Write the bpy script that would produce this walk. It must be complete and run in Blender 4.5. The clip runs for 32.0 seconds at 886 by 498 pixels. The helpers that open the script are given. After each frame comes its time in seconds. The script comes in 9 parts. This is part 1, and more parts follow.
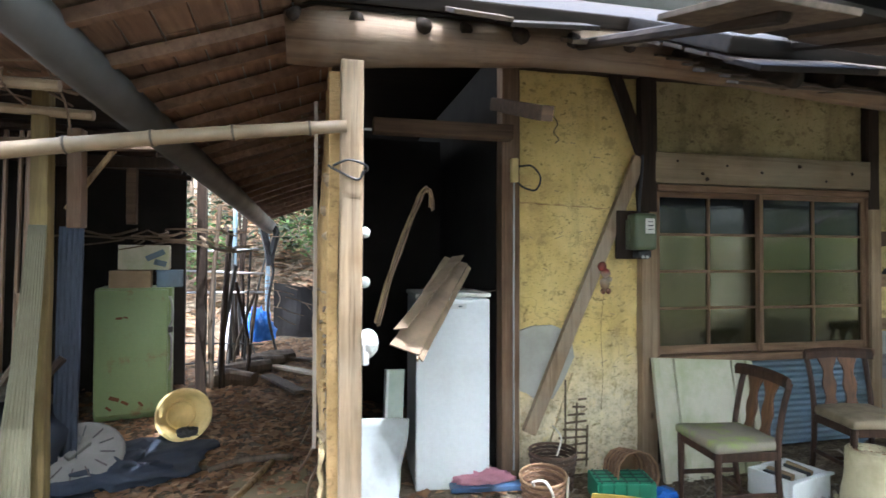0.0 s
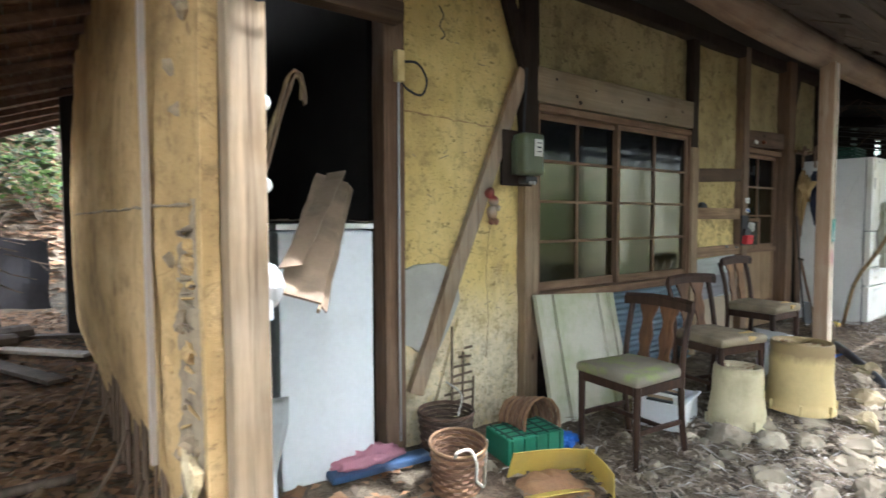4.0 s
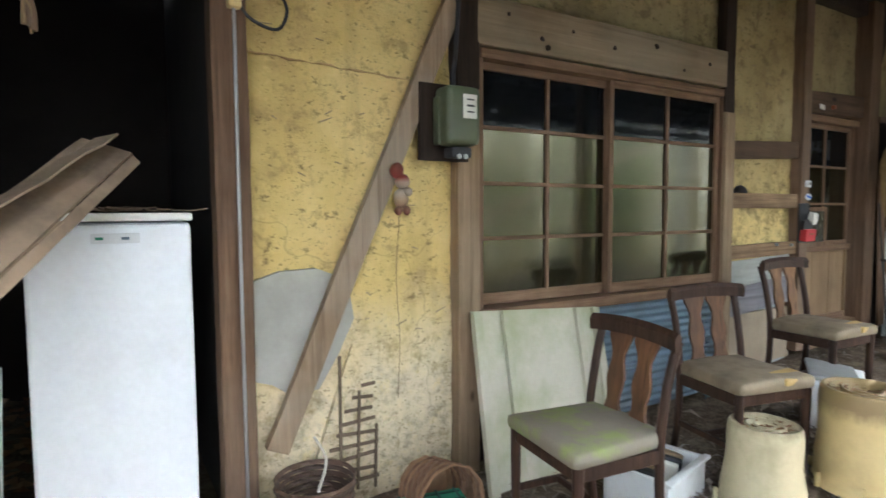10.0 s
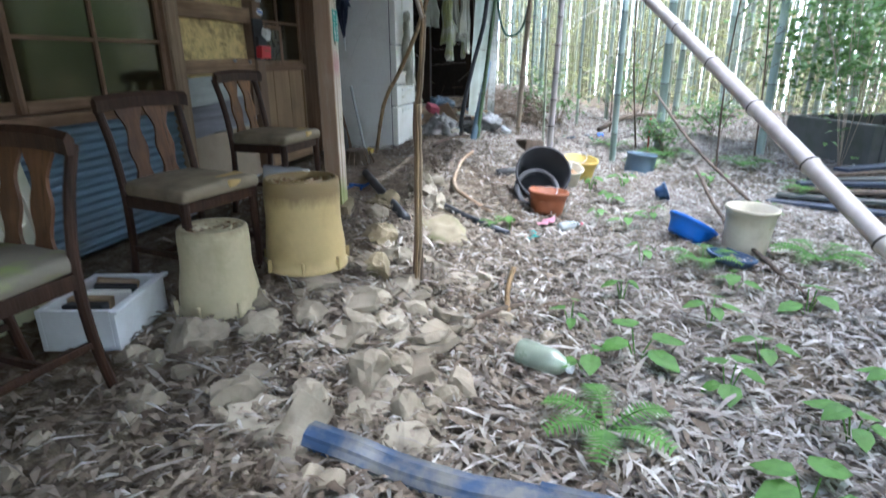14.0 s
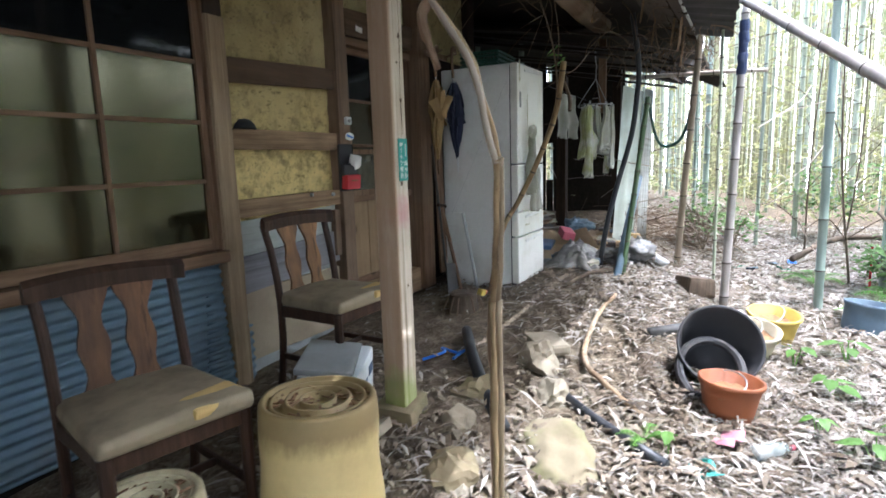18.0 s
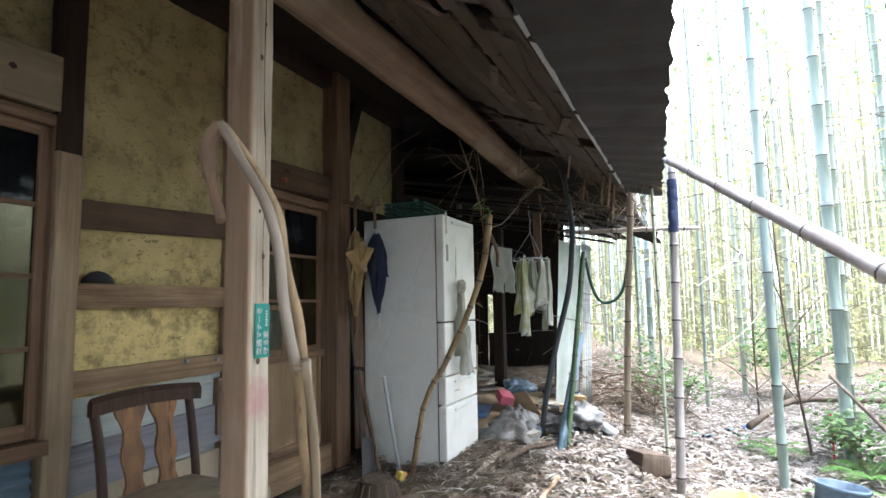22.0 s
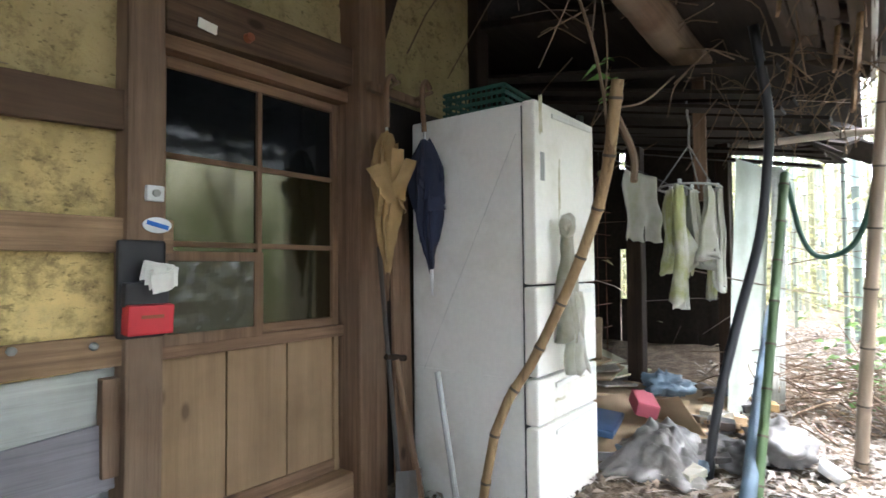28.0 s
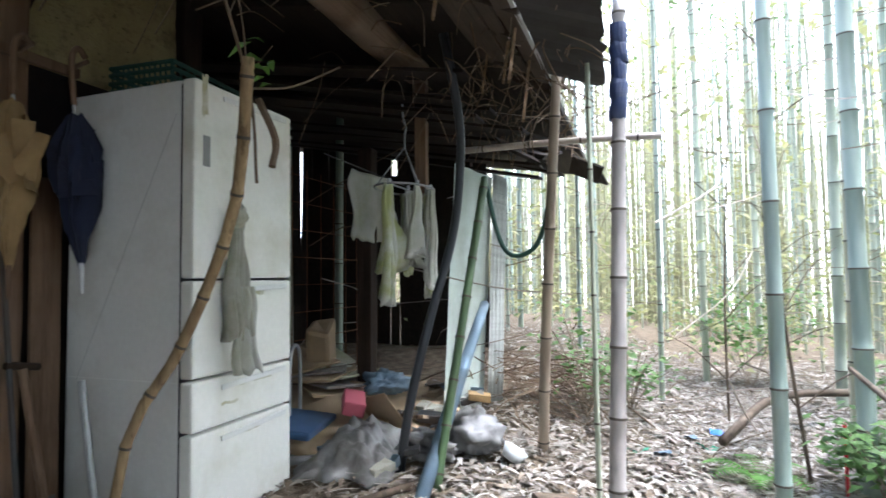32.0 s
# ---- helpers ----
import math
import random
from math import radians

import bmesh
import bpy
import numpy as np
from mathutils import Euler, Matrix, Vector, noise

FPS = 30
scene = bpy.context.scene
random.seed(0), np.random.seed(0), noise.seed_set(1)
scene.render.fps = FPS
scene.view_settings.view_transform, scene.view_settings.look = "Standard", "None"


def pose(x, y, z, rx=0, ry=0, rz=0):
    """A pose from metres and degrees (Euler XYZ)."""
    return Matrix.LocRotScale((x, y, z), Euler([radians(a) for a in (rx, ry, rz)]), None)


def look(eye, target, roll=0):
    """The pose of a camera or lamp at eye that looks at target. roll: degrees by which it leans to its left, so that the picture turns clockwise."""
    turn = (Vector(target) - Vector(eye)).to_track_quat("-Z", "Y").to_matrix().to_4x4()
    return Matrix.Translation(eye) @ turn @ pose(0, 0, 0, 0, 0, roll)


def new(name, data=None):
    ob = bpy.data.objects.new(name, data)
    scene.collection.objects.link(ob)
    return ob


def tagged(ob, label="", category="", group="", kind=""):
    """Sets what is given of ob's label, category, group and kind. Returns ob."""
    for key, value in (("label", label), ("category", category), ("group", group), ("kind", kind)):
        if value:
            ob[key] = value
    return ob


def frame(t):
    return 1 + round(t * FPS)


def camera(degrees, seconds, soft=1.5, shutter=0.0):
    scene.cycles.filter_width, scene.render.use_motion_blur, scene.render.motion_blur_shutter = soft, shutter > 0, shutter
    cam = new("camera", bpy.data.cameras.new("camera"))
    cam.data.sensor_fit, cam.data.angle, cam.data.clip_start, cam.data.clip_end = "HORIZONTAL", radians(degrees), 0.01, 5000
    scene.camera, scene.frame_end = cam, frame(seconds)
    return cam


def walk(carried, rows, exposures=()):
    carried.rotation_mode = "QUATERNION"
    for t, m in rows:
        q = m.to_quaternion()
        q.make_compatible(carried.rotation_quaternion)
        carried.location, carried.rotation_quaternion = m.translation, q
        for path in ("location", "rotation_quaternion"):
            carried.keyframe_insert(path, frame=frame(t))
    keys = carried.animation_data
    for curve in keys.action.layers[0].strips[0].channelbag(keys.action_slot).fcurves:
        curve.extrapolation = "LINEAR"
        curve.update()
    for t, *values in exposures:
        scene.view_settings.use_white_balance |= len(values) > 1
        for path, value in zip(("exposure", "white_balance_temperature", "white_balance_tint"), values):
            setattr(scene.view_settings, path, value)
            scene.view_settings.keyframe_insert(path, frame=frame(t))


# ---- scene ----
cam = camera(76.4, 32.0, 1.5, 0.4)
PATH = [
    (0, (0.16, -0.755, 1.734), (0.606, 1.195, 1.77), 0.2),
    (0.5, (-0.051, -0.59, 1.627), (0.384, 1.363, 1.649), 0.1),
    (1, (-0.1, -0.355, 1.485), (0.338, 1.595, 1.394), -0.3),
    (1.5, (-0.16, -0.214, 1.524), (0.398, 1.702, 1.391), -0.3),
    (2, (-0.362, -0.147, 1.574), (0.29, 1.74, 1.446), -0.2),
    (2.5, (-0.56, 0.03, 1.579), (0.19, 1.881, 1.478), 0.0),
    (3, (-0.469, 0.117, 1.528), (0.392, 1.92, 1.431), -0.4),
    (3.5, (-0.316, 0.198, 1.525), (0.716, 1.908, 1.419), -0.6),
    (4, (-0.19, 0.358, 1.518), (1.026, 1.942, 1.414), -0.2),
    (4.5, (-0.042, 0.461, 1.548), (1.337, 1.905, 1.427), -0.1),
    (6.5, (0.492, 0.797, 1.647), (1.977, 2.136, 1.636), -0.6),
    (7, (0.765, 0.738, 1.616), (2.143, 2.187, 1.648), -0.9),
    (7.5, (0.871, 0.729, 1.618), (2.057, 2.339, 1.685), -0.9),
    (8, (0.948, 0.848, 1.568), (1.952, 2.575, 1.653), -0.7),
    (8.5, (1.006, 0.945, 1.507), (1.947, 2.709, 1.556), -0.5),
    (9, (1.049, 0.878, 1.478), (1.967, 2.654, 1.429), -0.5),
    (9.5, (1.057, 0.804, 1.487), (1.986, 2.572, 1.383), -0.4),
    (10, (1.09, 0.7, 1.496), (2.108, 2.417, 1.366), -0.3),
    (10.5, (1.114, 0.621, 1.491), (2.316, 2.211, 1.336), -0.1),
    (11, (1.13, 0.546, 1.488), (2.541, 1.952, 1.307), 0.0),
    (11.5, (1.121, 0.484, 1.485), (2.73, 1.654, 1.283), 0.1),
    (12, (1.113, 0.448, 1.478), (2.859, 1.396, 1.253), 0.2),
    (12.5, (1.112, 0.423, 1.455), (2.933, 1.211, 1.203), 0.2),
    (13, (1.093, 0.301, 1.469), (2.963, 0.943, 1.167), 0.3),
    (13.5, (1.233, 0.34, 1.334), (3.122, 0.857, 0.926), -0.3),
    (14, (1.471, 0.515, 1.254), (3.312, 0.963, 0.612), -0.3),
    (14.5, (1.603, 0.471, 1.256), (3.367, 0.866, 0.399), -0.1),
    (16.5, (2.296, 0.77, 1.319), (4.095, 1.047, 0.491), -2.3),
    (17, (2.393, 0.916, 1.388), (4.164, 1.589, 0.749), -1.7),
    (17.5, (2.542, 0.824, 1.418), (4.262, 1.737, 0.962), -1.7),
    (18, (2.719, 0.684, 1.416), (4.452, 1.634, 1.111), -1.8),
    (18.5, (2.789, 0.636, 1.401), (4.536, 1.579, 1.16), -1.6),
    (19, (2.817, 0.608, 1.429), (4.581, 1.529, 1.233), -1.5),
    (19.5, (2.791, 0.614, 1.477), (4.578, 1.51, 1.419), -1.4),
    (20, (2.786, 0.648, 1.504), (4.581, 1.528, 1.584), -1.2),
    (20.5, (2.791, 0.652, 1.503), (4.58, 1.53, 1.678), -1.2),
    (21, (2.841, 0.585, 1.485), (4.631, 1.452, 1.693), -1.2),
    (21.5, (3.007, 0.605, 1.471), (4.814, 1.437, 1.678), -1.2),
    (22, (3.258, 0.679, 1.493), (5.078, 1.483, 1.696), -1.1),
    (22.5, (3.453, 0.755, 1.489), (5.273, 1.554, 1.711), -1.0),
    (23, (3.682, 0.72, 1.498), (5.484, 1.559, 1.719), -0.9),
    (23.5, (3.783, 0.724, 1.498), (5.56, 1.611, 1.729), -0.8),
    (24, (3.917, 0.814, 1.493), (5.664, 1.76, 1.72), -0.5),
    (24.5, (4.038, 0.923, 1.501), (5.767, 1.905, 1.72), -0.3),
    (25, (4.163, 0.989, 1.498), (5.869, 2.01, 1.711), -0.4),
    (25.5, (4.347, 1.002, 1.475), (6.038, 2.05, 1.684), -0.4),
    (27.5, (4.806, 1.183, 1.447), (6.454, 2.313, 1.517), -0.4),
    (28, (4.857, 1.207, 1.456), (6.45, 2.415, 1.524), -0.5),
    (28.5, (4.942, 1.221, 1.44), (6.424, 2.562, 1.518), -0.3),
    (29, (5.086, 1.09, 1.474), (6.515, 2.488, 1.556), -0.4),
    (29.5, (5.177, 1.003, 1.471), (6.62, 2.384, 1.572), -0.3),
    (30, (5.226, 0.967, 1.453), (6.725, 2.286, 1.575), -0.2),
    (30.5, (5.215, 0.898, 1.428), (6.802, 2.108, 1.554), -0.2),
    (31, (5.237, 0.813, 1.397), (6.926, 1.878, 1.521), -0.4),
    (31.5, (5.25, 0.735, 1.38), (7.048, 1.605, 1.493), -0.6),
    (32, (5.255, 0.695, 1.376), (7.133, 1.373, 1.478), -0.7),
]
walk(cam, [(t, look(eye, target, roll)) for t, eye, target, roll in PATH], exposures=[(0, 3.4, 5250, 9.5), (2, 3.4, 5250, 10.5), (4, 3.4, 5350, 11), (7, 3.85, 5450, 13), (9, 3.75, 5450, 14.5), (11, 3.55, 5350, 13.5), (13, 2.8, 5050, 12.5), (14, 2.55, 4950, 10.5), (17, 2.35, 5200, 12), (18, 2.85, 5250, 13), (20, 3.1, 5250, 13), (21, 3.25, 5250, 13), (23, 3.0, 5300, 13), (25, 3.35, 5350, 14), (28, 3.65, 5450, 15), (29, 3.8, 5450, 15), (30.5, 3.5, 5300, 14), (32, 2.65, 5250, 12)])

# ---- world, sun ----
SUN_EL, SUN_AZ = 66.0, 172.0      # degrees; azimuth the light comes from, clockwise from +y
world = bpy.data.worlds.new("world")
scene.world = world
world.use_nodes = True
wn = world.node_tree
sky = wn.nodes.new("ShaderNodeTexSky")
sky.sky_type = "NISHITA"
sky.sun_disc = False
sky.dust_density = 9.0
sky.air_density = 1.2
sky.sun_elevation = radians(SUN_EL)
sky.sun_rotation = radians(SUN_AZ)
wn.nodes["Background"].inputs["Strength"].default_value = 0.15
wn.links.new(sky.outputs[0], wn.nodes["Background"].inputs["Color"])
sun = new("sun", bpy.data.lights.new("sun", "SUN"))
sun.data.energy, sun.data.angle, sun.data.color = 1.35, radians(0.6), (1.0, 0.96, 0.90)
sx = math.sin(radians(SUN_AZ)) * math.cos(radians(SUN_EL))
sy = math.cos(radians(SUN_AZ)) * math.cos(radians(SUN_EL))
sun.matrix_world = look((sx * 40, sy * 40, math.sin(radians(SUN_EL)) * 40), (0, 0, 0))

# glowing ring added past the grove: stands for bright sky, lights the scene
haze = bpy.data.materials.new("pale_ring_glow")
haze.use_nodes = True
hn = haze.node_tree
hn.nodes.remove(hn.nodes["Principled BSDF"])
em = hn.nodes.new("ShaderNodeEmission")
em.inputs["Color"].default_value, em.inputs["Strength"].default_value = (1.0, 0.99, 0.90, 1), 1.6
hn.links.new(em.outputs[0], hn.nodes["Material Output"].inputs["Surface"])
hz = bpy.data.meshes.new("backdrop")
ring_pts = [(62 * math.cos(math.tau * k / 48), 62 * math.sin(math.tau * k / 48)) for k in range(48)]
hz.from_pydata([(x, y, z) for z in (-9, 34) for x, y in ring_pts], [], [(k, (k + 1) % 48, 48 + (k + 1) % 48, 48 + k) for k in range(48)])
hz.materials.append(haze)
tagged(new("backdrop", hz), "pale glowing ring added beyond the bamboo grove", "backdrop", kind="structure")

# ---- materials ----


def shader(name):
    m = bpy.data.materials.new(name)
    m.use_nodes = True
    return m, m.node_tree, m.node_tree.nodes["Principled BSDF"]


def node(nt, kind, **kw):
    n = nt.nodes.new(kind)
    for k, v in kw.items():
        if k in n.inputs:
            n.inputs[k].default_value = v
    return n


def ramp(nt, src, stops):
    r = nt.nodes.new("ShaderNodeValToRGB")
    e = r.color_ramp.elements
    while len(e) < len(stops):
        e.new(0.5)
    for el, (p, c) in zip(e, stops):
        el.position, el.color = p, (*c, 1)
    nt.links.new(src, r.inputs[0])
    return r.outputs[0]


def mixc(nt, fac, a, b, mode="MIX"):
    m = nt.nodes.new("ShaderNodeMix")
    m.data_type, m.blend_type = "RGBA", mode
    for sock, v in ((m.inputs[0], fac), (m.inputs[6], a), (m.inputs[7], b)):
        if isinstance(v, (int, float)):
            sock.default_value = v
        elif isinstance(v, tuple):
            sock.default_value = (*v, 1)
        else:
            nt.links.new(v, sock)
    return m.outputs[2]


def coords(nt, scale=(1, 1, 1), space="Object"):
    tc = nt.nodes.new("ShaderNodeTexCoord")
    mp = nt.nodes.new("ShaderNodeMapping")
    mp.inputs["Scale"].default_value = scale
    nt.links.new(tc.outputs[space], mp.inputs[0])
    return mp.outputs[0]


def noise_tex(nt, vec, scale, detail=4.0, rough=0.6):
    n = node(nt, "ShaderNodeTexNoise", Scale=scale, Detail=detail, Roughness=rough)
    nt.links.new(vec, n.inputs["Vector"])
    return n.outputs[0]


def bump(nt, bsdf, height, strength, dist=0.01):
    b = node(nt, "ShaderNodeBump", Strength=strength, Distance=dist)
    nt.links.new(height, b.inputs["Height"])
    nt.links.new(b.outputs[0], bsdf.inputs["Normal"])


def node_offset(nt, src, by):
    n = node(nt, "ShaderNodeMath")
    n.operation = "ADD"
    n.inputs[1].default_value = by
    nt.links.new(src, n.inputs[0])
    return n.outputs[0]


def mat_plain(name, col, dirt=(0.12, 0.09, 0.06), dirt_amt=0.5, rough=0.6, metal=0.0, big=3.0, fine=40.0, bmp=0.15, vary=0.0, lo=0.45, hi=0.75):
    """Painted, plastic or metal surface with grime at two scales."""
    m, nt, p = shader(name)
    v = coords(nt)
    a, b = noise_tex(nt, v, big, 5), noise_tex(nt, v, fine, 3)
    base = mixc(nt, ramp(nt, b, [(0.3, (0.0,) * 3), (0.7, (0.25,) * 3)]), col, tuple(c * 0.75 for c in col))
    c = mixc(nt, ramp(nt, a, [(lo, (0,) * 3), (hi, (dirt_amt,) * 3)]), base, dirt)
    if vary:
        oi = nt.nodes.new("ShaderNodeObjectInfo")
        c = mixc(nt, ramp(nt, oi.outputs["Random"], [(0, (0,) * 3), (1, (vary,) * 3)]), c, dirt)
    nt.links.new(c, p.inputs["Base Color"])
    nt.links.new(ramp(nt, a, [(0.3, (rough,) * 3), (0.8, (min(1, rough + 0.25),) * 3)]), p.inputs["Roughness"])
    p.inputs["Metallic"].default_value = metal
    bump(nt, p, b, bmp, 0.004)
    return m


def mat_wood(name, light, dark, axis="z", rings=14.0, rough=0.8, grey=None, grey_amt=0.0, vary=0.25, streaks=0.6):
    """Weathered timber with grain along one axis."""
    m, nt, p = shader(name)
    s = {"x": (0.06, 1, 1), "y": (1, 0.06, 1), "z": (1, 1, 0.06)}[axis]
    v = coords(nt, s)
    g = noise_tex(nt, v, rings * 3, 6, 0.65)
    g2 = noise_tex(nt, v, rings * 14, 2)
    big = noise_tex(nt, coords(nt), 2.6, 4)
    c = ramp(nt, g, [(0.28, dark), (0.5, tuple((a + b) / 2 for a, b in zip(light, dark))), (0.68, light)])
    c = mixc(nt, ramp(nt, big, [(0.42, (0,) * 3), (0.72, (0.6,) * 3)]), c, tuple(d * 0.65 for d in dark))
    if grey:
        c = mixc(nt, ramp(nt, noise_tex(nt, coords(nt), 1.7, 5), [(0.4, (0,) * 3), (0.6, (grey_amt,) * 3)]), c, grey)
    thin = {"x": (0.02, 1, 1), "y": (1, 0.02, 1), "z": (1, 1, 0.02)}[axis]
    streak = noise_tex(nt, coords(nt, thin), 26, 5, 0.75)
    c = mixc(nt, ramp(nt, streak, [(0.54, (0,) * 3), (0.68, (streaks,) * 3)]), c, tuple(d * 0.45 for d in dark))
    c = mixc(nt, ramp(nt, streak, [(0.30, (0.5 * streaks,) * 3), (0.42, (0,) * 3)]), c, tuple(min(0.8, l * 1.25) for l in light))
    kn = node(nt, "ShaderNodeTexVoronoi", Scale=4.0)
    nt.links.new(coords(nt, {"x": (0.5, 1, 1), "y": (1, 0.5, 1), "z": (1, 1, 0.5)}[axis]), kn.inputs["Vector"])
    c = mixc(nt, ramp(nt, kn.outputs[0], [(0.045, (0.9,) * 3), (0.085, (0,) * 3)]), c, tuple(d * 0.4 for d in dark))
    oi = nt.nodes.new("ShaderNodeObjectInfo")
    c = mixc(nt, ramp(nt, oi.outputs["Random"], [(0, (0,) * 3), (1, (vary,) * 3)]), c, dark)
    nt.links.new(c, p.inputs["Base Color"])
    p.inputs["Roughness"].default_value = rough
    p.inputs["Specular IOR Level"].default_value = 0.25
    bump(nt, p, mixc(nt, 0.5, g, g2), 0.5, 0.006)
    return m


def mat_plaster(name, light, mid, dark, flecks=0.6, worn=None, worn_z=1.0):
    """Earth plaster with straw flecks, cracks and water stains."""
    m, nt, p = shader(name)
    v = coords(nt)
    a = noise_tex(nt, v, 1.6, 6, 0.62)
    b = noise_tex(nt, v, 14, 5, 0.7)
    c1 = ramp(nt, a, [(0.3, dark), (0.46, mid), (0.62, light)])
    c1 = mixc(nt, ramp(nt, b, [(0.5, (0,) * 3), (0.78, (0.45,) * 3)]), c1, mid)
    # Lower tone up to worn_z; on M_PLASTER it stands for light.
    if worn:
        sp = nt.nodes.new("ShaderNodeSeparateXYZ")
        nt.links.new(v, sp.inputs[0])
        ad = node(nt, "ShaderNodeMath")
        ad.operation = "MULTIPLY_ADD"
        ad.inputs[1].default_value = 0.9
        nt.links.new(a, ad.inputs[0])
        nt.links.new(sp.outputs[2], ad.inputs[2])
        mr = node(nt, "ShaderNodeMapRange")
        mr.inputs["From Min"].default_value, mr.inputs["From Max"].default_value = 0.0, worn_z + 0.45
        nt.links.new(ad.outputs[0], mr.inputs[0])
        low = ramp(nt, mr.outputs[0], [(0.0, (0.95,) * 3), (0.72, (0.9,) * 3), (1.0, (0.0,) * 3)])
        pale = ramp(nt, b, [(0.34, tuple(w * 0.55 for w in worn)), (0.5, worn), (0.7, tuple(min(0.8, w * 1.15) for w in worn))])
        c1 = mixc(nt, low, c1, pale)
    blot = noise_tex(nt, v, 8.5, 9, 0.75)
    c1 = mixc(nt, ramp(nt, blot, [(0.53, (0,) * 3), (0.63, (0.6,) * 3)]), c1, tuple(d * 0.75 for d in dark))
    c1 = mixc(nt, ramp(nt, blot, [(0.34, (0.4,) * 3), (0.44, (0,) * 3)]), c1, tuple(min(0.8, l * 1.12) for l in light))
    straw = noise_tex(nt, coords(nt, (0.55, 1.0, 1.0)), 70, 4, 0.65)
    c1 = mixc(nt, ramp(nt, straw, [(0.60, (0,) * 3), (0.68, (flecks,) * 3)]), c1, tuple(d * 0.35 for d in dark))
    chip = noise_tex(nt, coords(nt, (0.6, 1.0, 1.0)), 24, 5, 0.7)
    c1 = mixc(nt, ramp(nt, chip, [(0.605, (0,) * 3), (0.66, (flecks,) * 3)]), c1, tuple(d * 0.40 for d in dark))
    stain = noise_tex(nt, coords(nt, (1.0, 1.0, 0.18)), 5, 4)
    c1 = mixc(nt, ramp(nt, stain, [(0.56, (0,) * 3), (0.78, (0.55,) * 3)]), c1, tuple(d * 0.55 for d in dark))
    vo = node(nt, "ShaderNodeTexVoronoi", Scale=1.1)
    vo.feature = "DISTANCE_TO_EDGE"
    warp = mixc(nt, 0.4, v, node_color(nt, v, 2.2))
    nt.links.new(warp, vo.inputs["Vector"])
    crack = ramp(nt, vo.outputs[0], [(0.0, (0.3,) * 3), (0.004, (0,) * 3)])
    c1 = mixc(nt, crack, c1, tuple(d * 0.3 for d in dark))
    nt.links.new(c1, p.inputs["Base Color"])
    p.inputs["Roughness"].default_value = 0.95
    p.inputs["Specular IOR Level"].default_value = 0.1
    bump(nt, p, mixc(nt, 0.5, mixc(nt, 0.4, b, straw), chip), 1.0, 0.018)
    return m


def node_color(nt, vec, scale):
    n = node(nt, "ShaderNodeTexNoise", Scale=scale, Detail=3.0)
    nt.links.new(vec, n.inputs["Vector"])
    return n.outputs[1]


def mat_island(name, cols, rough=0.8, translucent=0.0):
    """One mesh of many loose pieces, coloured piece by piece."""
    m, nt, p = shader(name)
    g = nt.nodes.new("ShaderNodeNewGeometry")
    n = len(cols)
    c = ramp(nt, g.outputs["Random Per Island"], [(i / max(1, n - 1), col) for i, col in enumerate(cols)])
    c = mixc(nt, ramp(nt, noise_tex(nt, coords(nt), 30, 3), [(0.4, (0,) * 3), (0.8, (0.4,) * 3)]), c, tuple(x * 0.5 for x in cols[0]))
    nt.links.new(c, p.inputs["Base Color"])
    p.inputs["Roughness"].default_value = rough
    p.inputs["Specular IOR Level"].default_value = 0.3
    if translucent:
        t = nt.nodes.new("ShaderNodeBsdfTranslucent")
        nt.links.new(c, t.inputs["Color"])
        ms = nt.nodes.new("ShaderNodeMixShader")
        ms.inputs[0].default_value = translucent
        nt.links.new(p.outputs[0], ms.inputs[1])
        nt.links.new(t.outputs[0], ms.inputs[2])
        nt.links.new(ms.outputs[0], nt.nodes["Material Output"].inputs["Surface"])
    return m


def mat_glass(name, col, alpha, rough, dust=0.5):
    m, nt, p = shader(name)
    v = coords(nt)
    a = noise_tex(nt, v, 6, 4)
    nt.links.new(mixc(nt, ramp(nt, a, [(0.4, (0,) * 3), (0.75, (dust,) * 3)]), col, (0.2, 0.2, 0.16)), p.inputs["Base Color"])
    nt.links.new(ramp(nt, a, [(0.3, (rough,) * 3), (0.75, (rough + 0.24 * dust,) * 3)]), p.inputs["Roughness"])
    p.inputs["Alpha"].default_value = alpha
    p.inputs["Specular IOR Level"].default_value = 0.85
    bump(nt, p, noise_tex(nt, v, 18, 2), 0.12, 0.003)
    return m


def mat_bamboo(name, c1, c2, ring, spacing=0.36):
    m, nt, p = shader(name)
    v = coords(nt)
    a = noise_tex(nt, coords(nt, (1, 1, 0.12)), 12, 5)
    c = ramp(nt, a, [(0.3, c1), (0.7, c2)])
    oi = nt.nodes.new("ShaderNodeObjectInfo")
    c = mixc(nt, ramp(nt, oi.outputs["Random"], [(0, (0,) * 3), (1, (0.6,) * 3)]), c, ring)
    nt.links.new(c, p.inputs["Base Color"])
    p.inputs["Roughness"].default_value = 0.45
    bump(nt, p, a, 0.2, 0.004)
    return m


# Bright below z 2.1, dull above: eave light and shade put into colour.
M_PLASTER = mat_plaster("yellow_plaster", (0.44, 0.36, 0.175), (0.36, 0.285, 0.13), (0.21, 0.16, 0.08), 0.6, (0.66, 0.51, 0.21), 2.1)
# Greyer upper plaster, darkened further: eave shade is put into its colour.
M_PLASTER_EAVE = mat_plaster("eave_shaded_plaster", (0.42, 0.35, 0.18), (0.34, 0.28, 0.14), (0.19, 0.15, 0.08))
M_PLASTER_FRONT = mat_plaster("yellow_plaster_worn", (0.72, 0.56, 0.23), (0.63, 0.475, 0.17), (0.42, 0.30, 0.12), 0.7, (0.68, 0.59, 0.41), 1.15)
M_PLASTER_PALE = mat_plaster("pale_plaster", (0.62, 0.53, 0.33), (0.52, 0.42, 0.24), (0.26, 0.20, 0.11), 0.75)
